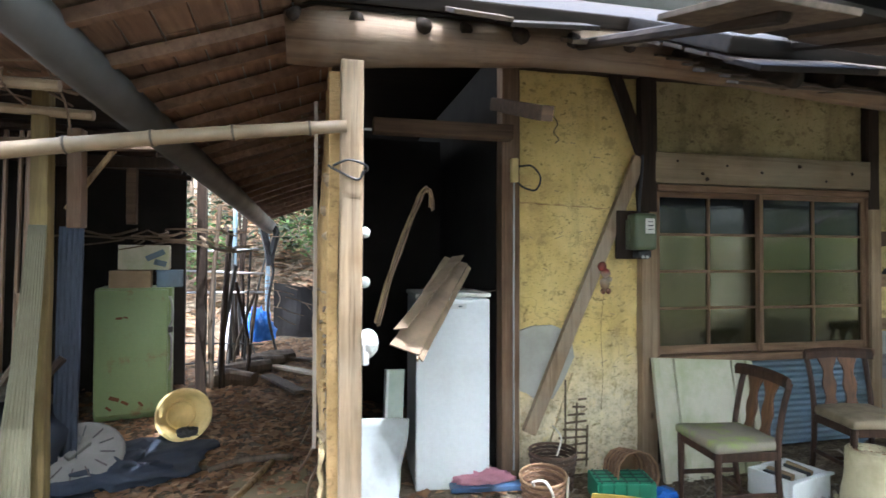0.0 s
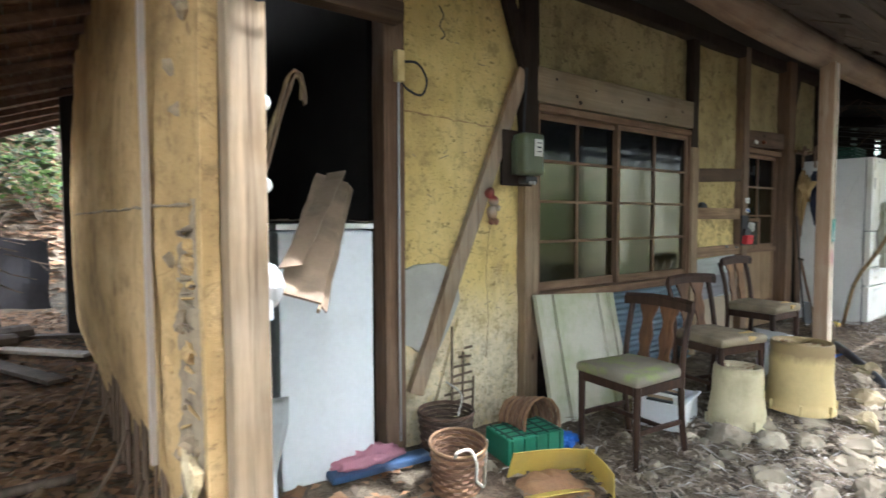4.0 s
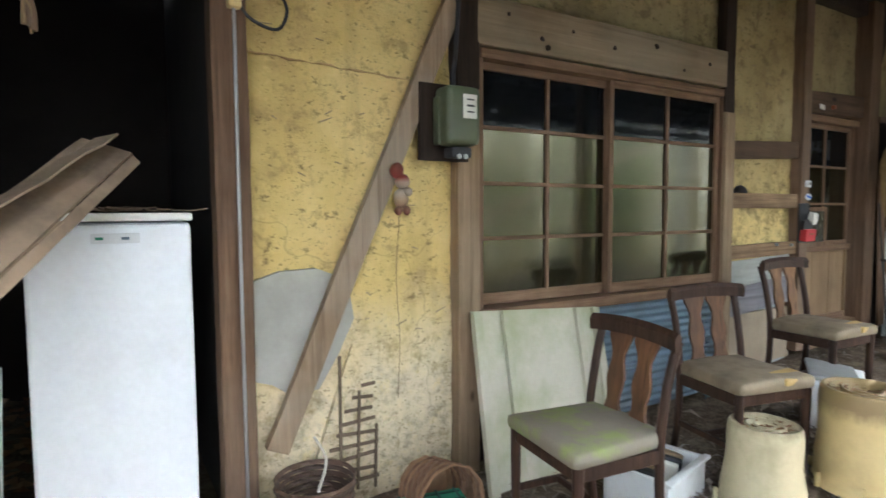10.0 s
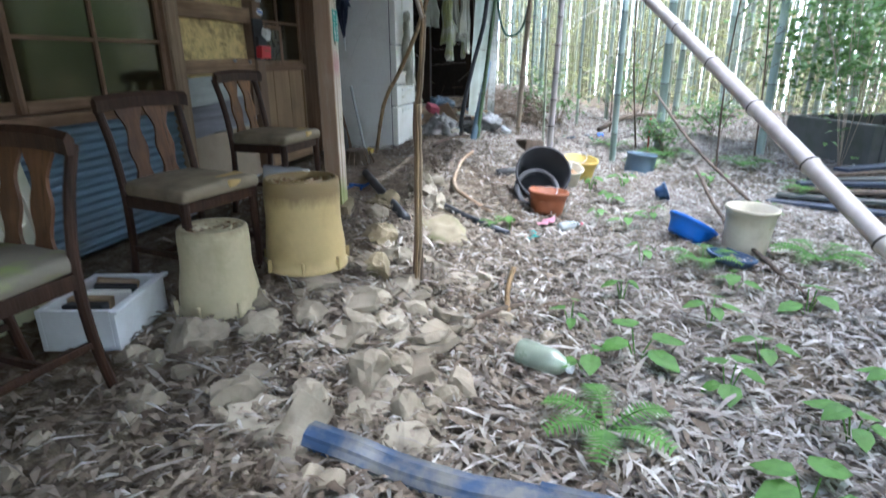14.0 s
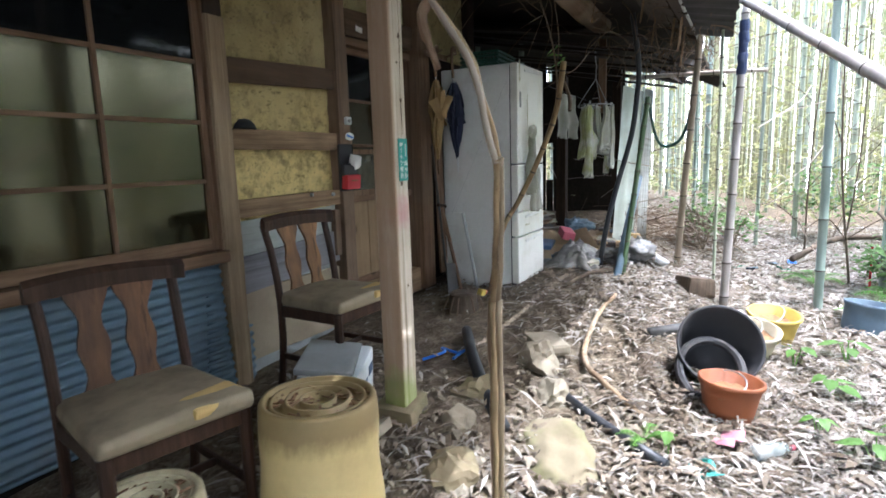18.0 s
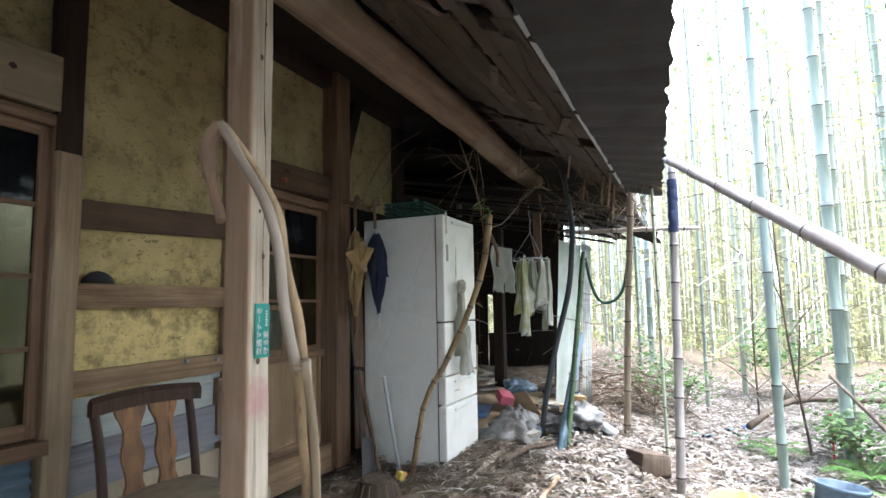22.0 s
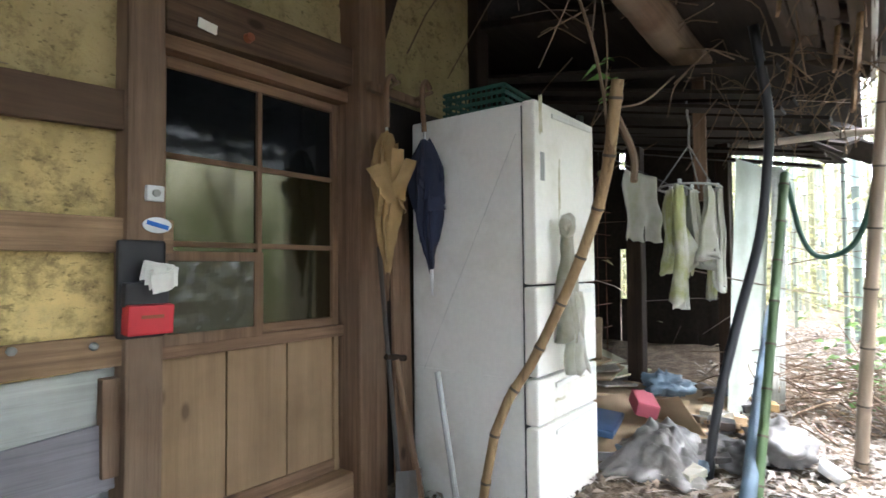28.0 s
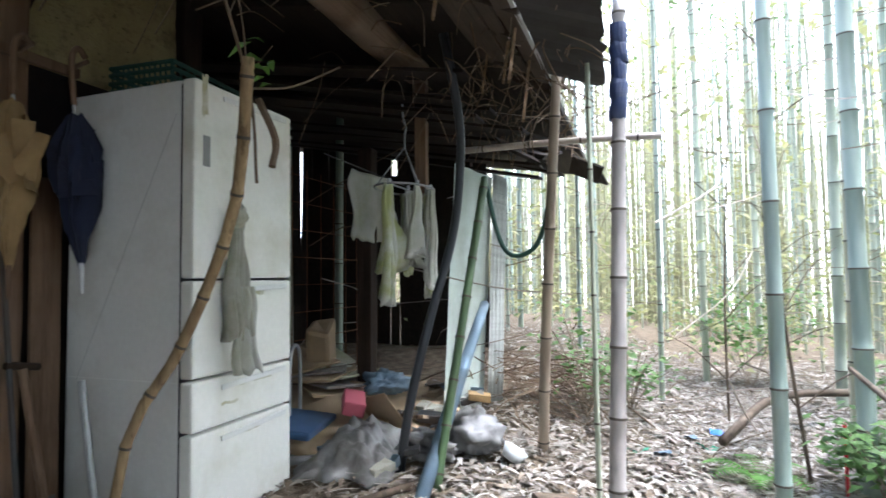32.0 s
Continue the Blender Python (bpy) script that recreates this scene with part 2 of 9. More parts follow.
M_EARTH_WALL = mat_plaster("earth_wall", (0.52, 0.36, 0.17), (0.42, 0.28, 0.12), (0.24, 0.16, 0.08), 0.4)
M_CEMENT = mat_plain("grey_cement", (0.40, 0.39, 0.34), (0.22, 0.21, 0.17), 0.6, 0.9, bmp=0.4)
M_POST = mat_wood("post_wood", (0.248, 0.156, 0.092), (0.096, 0.0544, 0.0304), "z", 10, grey=(0.224, 0.184, 0.136), grey_amt=0.3)
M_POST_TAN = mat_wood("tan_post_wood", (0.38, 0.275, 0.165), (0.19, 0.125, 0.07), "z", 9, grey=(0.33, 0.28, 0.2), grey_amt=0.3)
M_POST_PALE = mat_wood("bleached_post", (0.76, 0.68, 0.55), (0.38, 0.29, 0.19), "z", 9, grey=(0.52, 0.47, 0.39), grey_amt=0.45, streaks=1.0)
M_BEAM = mat_wood("beam_wood", (0.144, 0.0878, 0.0504), (0.054, 0.031, 0.018), "x", 8, grey=(0.122, 0.0936, 0.0648), grey_amt=0.35)
M_LINTEL = mat_wood("weathered_lintel", (0.32, 0.248, 0.152), (0.176, 0.124, 0.068), "x", 6, grey=(0.264, 0.228, 0.16), grey_amt=0.5, streaks=0.4)
M_LOG = mat_wood("log_wood", (0.25, 0.165, 0.10), (0.10, 0.06, 0.036), "x", 7, grey=(0.24, 0.20, 0.15), grey_amt=0.5)
M_BOARD_X = mat_wood("board_wood", (0.37, 0.255, 0.145), (0.17, 0.105, 0.058), "x", 12)
M_BOARD_Z = mat_wood("panel_wood", (0.34, 0.24, 0.135), (0.22, 0.145, 0.08), "z", 4, streaks=0.2)
M_POST_END = mat_wood("corner_post_wood", (0.35, 0.255, 0.15), (0.15, 0.10, 0.052), "z", 9, grey=(0.28, 0.235, 0.175), grey_amt=0.5, streaks=0.95)
M_TAN_PANEL = mat_plain("stained_tan_plywood", (0.36, 0.29, 0.20), (0.20, 0.15, 0.10), 0.7, 0.85, big=2.6, fine=50, bmp=0.3)
M_SASH = mat_wood("sash_wood", (0.264, 0.168, 0.1), (0.12, 0.0704, 0.04), "x", 16)
M_SASH_Z = mat_wood("sash_wood_upright", (0.264, 0.168, 0.1), (0.12, 0.0704, 0.04), "z", 16)
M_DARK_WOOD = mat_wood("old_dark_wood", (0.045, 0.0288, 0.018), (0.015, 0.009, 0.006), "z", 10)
# Rafters near-black as well, for the shade beneath the eave.
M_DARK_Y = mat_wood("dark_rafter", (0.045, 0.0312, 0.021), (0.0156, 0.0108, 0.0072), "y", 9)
M_ROOF_BOARD = mat_wood("roof_board", (0.24, 0.15, 0.095), (0.09, 0.055, 0.036), "y", 7)
M_ROOF_WEST = mat_wood("west_roof_board", (0.30, 0.19, 0.125), (0.13, 0.08, 0.055), "y", 7, vary=0.5)
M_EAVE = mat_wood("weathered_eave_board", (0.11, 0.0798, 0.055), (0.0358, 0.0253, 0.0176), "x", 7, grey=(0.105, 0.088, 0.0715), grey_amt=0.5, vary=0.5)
# Near-black boards: the deep shade under the roofs is put into the colour.
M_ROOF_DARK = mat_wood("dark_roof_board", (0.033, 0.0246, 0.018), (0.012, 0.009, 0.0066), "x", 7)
M_CHAIR = mat_wood("chair_wood", (0.07, 0.034, 0.019), (0.02, 0.011, 0.007), "z", 12, rough=0.55)
M_CHAIR_WORN = mat_wood("worn_chair_splat", (0.36, 0.175, 0.06), (0.055, 0.027, 0.014), "z", 4, rough=0.5, grey=(0.06, 0.034, 0.02), grey_amt=0.7, streaks=0.9)
M_CHAIR_SPLAT = mat_wood("dark_chair_splat", (0.19, 0.09, 0.038), (0.05, 0.025, 0.014), "z", 5, rough=0.5, grey=(0.055, 0.032, 0.02), grey_amt=0.7, streaks=0.8)
M_STICK = mat_wood("dry_branch", (0.44, 0.32, 0.17), (0.14, 0.088, 0.045), "z", 5, streaks=0.9)
# Near-black walls: the darkness of the unlit rooms is put into the colour.
M_INNER = mat_plain("unlit_dark_wall", (0.018, 0.014, 0.011), (0.008, 0.006, 0.005), 0.7, 0.95, bmp=0.4)
M_WHITE = mat_plain("white_enamel", (0.79, 0.82, 0.84), (0.42, 0.40, 0.33), 0.3, 0.35, bmp=0.04, lo=0.55, hi=0.85)
M_FRIDGE = mat_plain("aged_white_enamel", (0.74, 0.74, 0.70), (0.34, 0.30, 0.21), 0.45, 0.4, bmp=0.05, lo=0.5, hi=0.85)
M_FRIDGE_DOOR = mat_plain("stained_fridge_door", (0.80, 0.79, 0.72), (0.36, 0.32, 0.15), 0.6, 0.4, bmp=0.05, big=2.2, lo=0.5, hi=0.8)
M_GREEN_FRIDGE = mat_plain("pale_green_enamel", (0.20, 0.265, 0.115), (0.20, 0.10, 0.04), 0.7, 0.4, bmp=0.06, big=5, lo=0.58, hi=0.72)
M_RUBBER = mat_plain("black_rubber", (0.02, 0.02, 0.022), (0.06, 0.055, 0.05), 0.5, 0.55)
M_DARK_METAL = mat_plain("dark_metal", (0.07, 0.07, 0.068), (0.12, 0.07, 0.04), 0.5, 0.5, 0.6)
M_STEEL = mat_plain("dull_steel", (0.42, 0.43, 0.43), (0.20, 0.15, 0.11), 0.5, 0.4, 0.8)
M_YELLOW = mat_plain("yellow_plastic", (0.72, 0.56, 0.24), (0.36, 0.265, 0.095), 0.85, 0.5, big=4, bmp=0.1)
M_BEIGE_PL = mat_plain("beige_plastic", (0.52, 0.47, 0.34), (0.24, 0.20, 0.12), 0.7, 0.5, big=4, bmp=0.1)
M_ORANGE = mat_plain("dirty_yellow_plastic", (0.56, 0.41, 0.08), (0.30, 0.24, 0.12), 0.7, 0.5)
M_GREEN_PL = mat_plain("green_plastic", (0.03, 0.22, 0.12), (0.05, 0.09, 0.05), 0.5, 0.5)
M_DKGREEN_PL = mat_plain("dark_green_plastic", (0.016, 0.066, 0.045), (0.03, 0.045, 0.028), 0.5, 0.5)
M_BLUE_PL = mat_plain("blue_plastic", (0.02, 0.14, 0.55), (0.04, 0.08, 0.16), 0.4, 0.45)
M_NAVY = mat_plain("navy_cloth", (0.012, 0.017, 0.042), (0.03, 0.03, 0.04), 0.5, 0.85)
M_RED_PL = mat_plain("brick_red_plastic", (0.255, 0.0788, 0.0263), (0.12, 0.06, 0.0375), 0.6, 0.5)
M_RED = mat_plain("red_plastic", (0.5, 0.02, 0.03), (0.2, 0.03, 0.03), 0.3, 0.4)
M_PINK = mat_plain("pink_cloth", (0.52, 0.24, 0.30), (0.28, 0.15, 0.15), 0.5, 0.9)
M_PINKBOX = mat_plain("faded_red_box", (0.42, 0.09, 0.12), (0.26, 0.12, 0.10), 0.4, 0.6)
M_GREY_PL = mat_plain("grey_plastic", (0.28, 0.285, 0.275), (0.20, 0.19, 0.16), 0.5, 0.6)
M_METER = mat_plain("grey_green_enamel", (0.095, 0.115, 0.06), (0.08, 0.08, 0.05), 0.5, 0.35)
M_PAPER = mat_plain("paper", (0.68, 0.67, 0.62), (0.45, 0.40, 0.30), 0.4, 0.9)
M_CLOTH_TAN = mat_plain("tan_cloth", (0.288, 0.192, 0.08), (0.136, 0.088, 0.048), 0.5, 0.9, big=8)
M_CLOTH_WHITE = mat_plain("soiled_white_cloth", (0.50, 0.50, 0.44), (0.30, 0.30, 0.14), 0.6, 0.9, big=6)
M_GLOVE = mat_plain("mossy_white_gloves", (0.62, 0.63, 0.56), (0.36, 0.38, 0.10), 0.8, 0.85, big=3.5, lo=0.42, hi=0.6)
M_CUSHION = mat_plain("worn_olive_vinyl", (0.24, 0.19, 0.115), (0.09, 0.065, 0.04), 0.8, 0.6, big=6)
M_CUSHION_MOSS = mat_plain("mossy_vinyl", (0.20, 0.175, 0.125), (0.21, 0.25, 0.07), 0.85, 0.7, big=4.5, lo=0.5, hi=0.62)
M_FOAM = mat_plain("yellowed_foam", (0.48, 0.33, 0.12), (0.24, 0.15, 0.06), 0.6, 0.95)
M_STYRO = mat_plain("white_styrofoam", (0.70, 0.72, 0.72), (0.36, 0.34, 0.28), 0.5, 0.8)
M_BOARD_GREEN = mat_plain("mossy_plywood", (0.52, 0.49, 0.38), (0.34, 0.35, 0.20), 0.8, 0.85, big=2.6, lo=0.42, hi=0.62, bmp=0.2)
M_SHEET_BLUE = mat_plain("weathered_blue_sheet", (0.12, 0.175, 0.225), (0.11, 0.12, 0.12), 0.7, 0.55, 0.2, big=4)
M_SHEET_GREY = mat_plain("weathered_grey_sheet", (0.34, 0.36, 0.36), (0.17, 0.15, 0.12), 0.6, 0.6, 0.2, big=4)
M_SHEET_DARK = mat_plain("dark_roof_sheet", (0.024, 0.021, 0.02), (0.016, 0.013, 0.012), 0.5, 0.75, big=4)
M_PANEL_MINT = mat_plain("pale_green_sheet", (0.46, 0.52, 0.47), (0.27, 0.28, 0.20), 0.75, 0.55, big=3)
M_WICKER = mat_plain("woven_bamboo", (0.28, 0.17, 0.09), (0.11, 0.06, 0.04), 0.6, 0.8, big=9, fine=90, bmp=0.5)
M_WICKER_DK = mat_plain("dark_woven_bamboo", (0.12, 0.072, 0.05), (0.05, 0.03, 0.025), 0.6, 0.85, big=9, fine=90, bmp=0.5)
M_ROPE = mat_plain("pale_rope", (0.56, 0.52, 0.44), (0.30, 0.26, 0.2), 0.5, 0.9)
M_ROCK = mat_plain("broken_plaster_rubble", (0.33, 0.285, 0.205), (0.11, 0.088, 0.06), 0.9, 0.95, big=6, fine=30, bmp=0.7, vary=0.5)
M_ROCK_DK = mat_plain("mossy_stone", (0.216, 0.171, 0.099), (0.108, 0.108, 0.045), 0.7, 0.95, big=6, fine=30, bmp=0.7)
M_ROCK_MOSS = mat_plain("mossy_yellow_stone", (0.21, 0.175, 0.11), (0.14, 0.155, 0.045), 0.8, 0.95, big=4, fine=30, bmp=0.7)
M_CONCRETE = mat_plain("old_concrete", (0.30, 0.31, 0.30), (0.13, 0.14, 0.10), 0.6, 0.95, bmp=0.5)
M_HOSE = mat_plain("black_hose", (0.014, 0.016, 0.02), (0.06, 0.055, 0.05), 0.4, 0.4)
M_PIPE_BLUE = mat_plain("dark_blue_pipe", (0.03, 0.07, 0.15), (0.10, 0.10, 0.09), 0.5, 0.4)
M_PIPE_GREY = mat_plain("grey_pipe", (0.06, 0.06, 0.06), (0.035, 0.033, 0.03), 0.5, 0.5)
M_BAM_DRY = mat_bamboo("dry_bamboo", (0.357, 0.272, 0.162), (0.23, 0.17, 0.102), (0.153, 0.111, 0.068))
M_BAM_NODE = mat_plain("dark_node_ring", (0.07, 0.055, 0.04), (0.03, 0.025, 0.02), 0.5, 0.7)
M_BAM_GREY = mat_bamboo("grey_brown_bamboo", (0.34, 0.27, 0.19), (0.20, 0.155, 0.11), (0.14, 0.11, 0.08))
M_BAM_ASH = mat_bamboo("ashen_bamboo", (0.37, 0.34, 0.32), (0.23, 0.205, 0.19), (0.27, 0.25, 0.24))
M_BAM_PALE = mat_bamboo("bleached_bamboo", (0.50, 0.45, 0.38), (0.34, 0.29, 0.24), (0.28, 0.21, 0.16))
M_BAM_GREEN = mat_bamboo("live_bamboo", (0.187, 0.25, 0.211), (0.273, 0.32, 0.281), (0.296, 0.304, 0.211))
M_BAM_OLD = mat_bamboo("old_live_bamboo", (0.374, 0.391, 0.289), (0.289, 0.34, 0.255), (0.391, 0.357, 0.238))
M_BAM_FAR = mat_bamboo("far_bamboo", (0.20, 0.20, 0.11), (0.26, 0.26, 0.15), (0.24, 0.21, 0.12))
M_LATH_BROWN = mat_bamboo("brown_bamboo_lath", (0.19, 0.12, 0.065), (0.10, 0.062, 0.035), (0.13, 0.07, 0.04))
M_BAM_DKGREEN = mat_bamboo("green_bamboo_pole", (0.045, 0.10, 0.035), (0.08, 0.14, 0.055), (0.06, 0.08, 0.035))
M_BARK = mat_wood("bark", (0.16, 0.12, 0.085), (0.06, 0.045, 0.03), "z", 6)
M_FROST = mat_glass("frosted_glass", (0.013, 0.012, 0.006), 1.0, 0.11, 0.0)
M_FROST.node_tree.nodes["Principled BSDF"].inputs["Specular Tint"].default_value = (1.0, 0.92, 0.62, 1)
M_FROST.node_tree.nodes["Principled BSDF"].inputs["IOR"].default_value = 1.56
M_CLEAR = mat_glass("clear_glass", (0.006, 0.007, 0.008), 1.0, 0.07, 0.0)
M_CLEAR.node_tree.nodes["Principled BSDF"].inputs["IOR"].default_value = 1.25
M_SIGN = mat_plain("green_sign_enamel", (0.02, 0.25, 0.20), (0.05, 0.16, 0.12), 0.4, 0.4)
M_TARP = mat_plain("dark_blue_tarp", (0.014, 0.02, 0.034), (0.04, 0.038, 0.035), 0.5, 0.8, big=6)
M_BAG = mat_plain("clouded_plastic_film", (0.142, 0.139, 0.132), (0.0393, 0.0367, 0.0289), 0.9, 0.42, big=9, fine=40, bmp=0.25)
M_PET = mat_glass("clear_plastic", (0.5, 0.56, 0.56), 0.45, 0.15)
M_PET_GREEN = mat_glass("greenish_plastic", (0.34, 0.40, 0.30), 0.8, 0.25)
M_CARD = mat_plain("wet_cardboard", (0.34, 0.25, 0.15), (0.17, 0.12, 0.08), 0.6, 0.9)
M_CORK = mat_plain("brown_leather_sheet", (0.25, 0.18, 0.115), (0.09, 0.065, 0.045), 0.8, 0.7, big=5, bmp=0.4)
M_LITTER = mat_island("pale_bamboo_litter", [(0.07, 0.052, 0.038), (0.37, 0.335, 0.285), (0.14, 0.112, 0.083), (0.54, 0.51, 0.46), (0.24, 0.205, 0.16)], 0.85, 0.2)
M_LITTER_BR = mat_island("brown_leaf_litter", [(0.13, 0.0715, 0.039), (0.312, 0.182, 0.091), (0.195, 0.111, 0.0585), (0.416, 0.273, 0.156), (0.104, 0.065, 0.0416)], 0.85, 0.15)
M_LITTER_DULL = mat_island("dull_leaf_litter", [(0.06, 0.044, 0.031), (0.22, 0.175, 0.125), (0.11, 0.082, 0.056), (0.33, 0.28, 0.215), (0.16, 0.12, 0.08)], 0.85, 0.15)
M_LEAF = mat_island("green_leaves", [(0.06, 0.12, 0.03), (0.11, 0.20, 0.05), (0.16, 0.26, 0.08), (0.08, 0.15, 0.04)], 0.5, 0.35)
# Near-black leaves: the shade of the thicket is put into their colour.
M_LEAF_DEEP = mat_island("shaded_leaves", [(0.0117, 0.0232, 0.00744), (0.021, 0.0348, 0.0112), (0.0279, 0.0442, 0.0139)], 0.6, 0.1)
# Paler than M_LEAF: haze over the mid and far grove is in the colour.
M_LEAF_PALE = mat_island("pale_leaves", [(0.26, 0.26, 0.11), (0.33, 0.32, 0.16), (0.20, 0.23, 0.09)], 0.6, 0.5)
M_LEAF_BRIGHT = mat_island("fresh_leaves", [(0.088, 0.192, 0.032), (0.128, 0.256, 0.048), (0.104, 0.216, 0.04)], 0.5, 0.35)
M_RUST = mat_plain("rust", (0.16, 0.065, 0.025), (0.06, 0.03, 0.02), 0.6, 0.9)
M_CLAY = mat_plain("bare_clay", (0.30, 0.23, 0.14), (0.10, 0.075, 0.05), 0.7, 0.95, big=9, bmp=0.6)
M_FILM = mat_plain("crinkled_film", (0.05, 0.045, 0.025), (0.025, 0.022, 0.012), 0.6, 0.08, big=14, fine=12, bmp=0.35)
M_GREY_BOARD = mat_wood("lavender_grey_board", (0.30, 0.29, 0.31), (0.17, 0.16, 0.17), "x", 8)
M_PALE_BOARD = mat_wood("pale_painted_board", (0.50, 0.52, 0.49), (0.34, 0.35, 0.32), "x", 8)
M_TANK = mat_plain("dark_mossy_concrete", (0.085, 0.085, 0.075), (0.04, 0.05, 0.025), 0.7, 0.95, bmp=0.6)
M_GUTTER = mat_plain("grimy_blue_plastic", (0.016, 0.042, 0.10), (0.14, 0.135, 0.12), 0.95, 0.6, big=7, lo=0.42, hi=0.62)
M_RAG = mat_plain("grey_knotted_cloth", (0.40, 0.39, 0.32), (0.20, 0.20, 0.10), 0.7, 0.9, big=9, bmp=0.3)
M_TWIG = mat_plain("dry_twigs", (0.15, 0.105, 0.065), (0.05, 0.036, 0.024), 0.6, 0.9)


def mat_ground():
    m, nt, p = shader("leafy_soil")
    v = coords(nt)
    a, b, c = noise_tex(nt, v, 0.7, 6), noise_tex(nt, v, 9, 6, 0.7), noise_tex(nt, v, 60, 4, 0.7)
    col = ramp(nt, b, [(0.3, (0.042, 0.031, 0.020)), (0.5, (0.105, 0.080, 0.053)), (0.66, (0.21, 0.17, 0.115))])
    col = mixc(nt, ramp(nt, c, [(0.45, (0,) * 3), (0.7, (0.5,) * 3)]), col, (0.30, 0.255, 0.19))
    col = mixc(nt, ramp(nt, a, [(0.5, (0,) * 3), (0.75, (0.5,) * 3)]), col, (0.10, 0.075, 0.045))
    nt.links.new(col, p.inputs["Base Color"])
    p.inputs["Roughness"].default_value = 0.95
    p.inputs["Specular IOR Level"].default_value = 0.15
    bump(nt, p, mixc(nt, 0.5, b, c), 0.8, 0.03)
    return m


M_GROUND = mat_ground()

# ---- building blocks ----


def part(name, bm, material, parent=None, label=""):
    """Links a bmesh as one mesh object under a thing, a part or nothing."""
    me = bpy.data.meshes.new(name)
    bm.to_mesh(me)
    bm.free()
    me.materials.append(material)
    ob = new(name, me)
    if parent is not None:
        ob.parent = parent
    if label:
        ob["label"] = label
    return ob


def smooth(ob):
    for f in ob.data.polygons:
        f.use_smooth = True
    return ob


def thing(name, label, category, m=None, group="", kind=""):
    e = new(name)
    e.empty_display_size = 0.1
    if m is not None:
        e.matrix_basis = m
    return tagged(e, label, category, group, kind)


def box(bm, c, s, rot=None, bevel=0.0):
    """Adds a box of size s round c, turned by the Euler degrees rot."""
    m = Matrix.Translation(c)
    if rot:
        m = m @ Euler([radians(a) for a in rot]).to_matrix().to_4x4()
    r = bmesh.ops.create_cube(bm, size=1.0, matrix=m @ Matrix.Diagonal((*s, 1)))
    if bevel:
        es = list({e for v in r["verts"] for e in v.link_edges})
        bmesh.ops.bevel(bm, geom=es, offset=bevel, segments=2, affect="EDGES", profile=0.6)
    return bm


def bx(c, s, rot=None, bevel=0.006):
    return box(bmesh.new(), c, s, rot, bevel)


def tube(bm, pts, radii, seg=8, close=True):
    """A tube through pts, with one radius or one per point."""
    pts = [Vector(p) for p in pts]
    if isinstance(radii, (int, float)):
        radii = [radii] * len(pts)
    rings, ref = [], None
    for i, p in enumerate(pts):
        d = (pts[min(i + 1, len(pts) - 1)] - pts[max(i - 1, 0)]).normalized()
        if ref is None:
            ref = d.orthogonal().normalized()
        u = (ref - d * ref.dot(d)).normalized()
        ref, w = u, d.cross(u)
        rings.append([bm.verts.new(p + radii[i] * (math.cos(a) * u + math.sin(a) * w)) for a in (2 * math.pi * k / seg for k in range(seg))])
    for a, b in zip(rings, rings[1:]):
        for k in range(seg):
            bm.faces.new((a[k], a[(k + 1) % seg], b[(k + 1) % seg], b[k]))
    if close:
        bm.faces.new(rings[0][::-1])
        bm.faces.new(rings[-1])
    return bm


def tb(pts, radii, seg=8):
    return tube(bmesh.new(), pts, radii, seg)


def spline(pts, n=6):
    """Points of a smooth curve through pts."""
    p = [Vector(a) for a in pts]
    p = [p[0] * 2 - p[1]] + p + [p[-1] * 2 - p[-2]]
    out = []
    for i in range(1, len(p) - 2):
        for k in range(n):
            t = k / n
            a, b, c, d = p[i - 1:i + 3]
            out.append(0.5 * ((2 * b) + (c - a) * t + (2 * a - 5 * b + 4 * c - d) * t * t + (3 * b - a - 3 * c + d) * t ** 3))
    return out + [p[-2]]


def lathe(prof, seg=28, caps=True):
    """A turned body from (radius, height) pairs; closed where a radius is zero."""
    bm = bmesh.new()
    rings = []
    for r, z in prof:
        if r < 1e-5:
            rings.append([bm.verts.new((0, 0, z))])
        else:
            rings.append([bm.verts.new((r * math.cos(2 * math.pi * k / seg), r * math.sin(2 * math.pi * k / seg), z)) for k in range(seg)])
    for a, b in zip(rings, rings[1:]):
        for k in range(seg):
            q = [a[k % len(a)], a[(k + 1) % len(a)], b[(k + 1) % len(b)], b[k % len(b)]]
            q = [v for i, v in enumerate(q) if v not in q[:i]]
            if len(q) > 2:
                bm.faces.new(q)
    return bm


def sheet(w, h, nx, ny, f, thick=0.004):
    """A sheet in x and z, w by h, bent by f(x, z) along y, with thickness."""
    bm = bmesh.new()
    g = [[bm.verts.new((w * (i / nx), f(w * i / nx, h * j / ny), h * (j / ny))) for i in range(nx + 1)] for j in range(ny + 1)]
    for j in range(ny):
        for i in range(nx):
            bm.faces.new((g[j][i], g[j][i + 1], g[j + 1][i + 1], g[j + 1][i]))
    bm.normal_update()
    bmesh.ops.solidify(bm, geom=bm.faces[:], thickness=thick)
    return bm


def rough_up(bm, amp, freq, seed=0.0):
    """Moves the vertices by noise, for hand-made and worn shapes."""
    o = Vector((seed * 7.3, seed * 3.1, seed * 5.7))
    for v in bm.verts:
        v.co += noise.noise_vector(v.co * freq + o) * amp
    return bm


def blob(r, seed, squash=(1, 1, 1), sub=2, amp=0.35):
    bm = bmesh.new()
    bmesh.ops.create_icosphere(bm, subdivisions=sub, radius=1.0)
    o = Vector((seed * 3.7, seed * 1.9, seed * 8.3))
    for v in bm.verts:
        n = v.co.normalized()
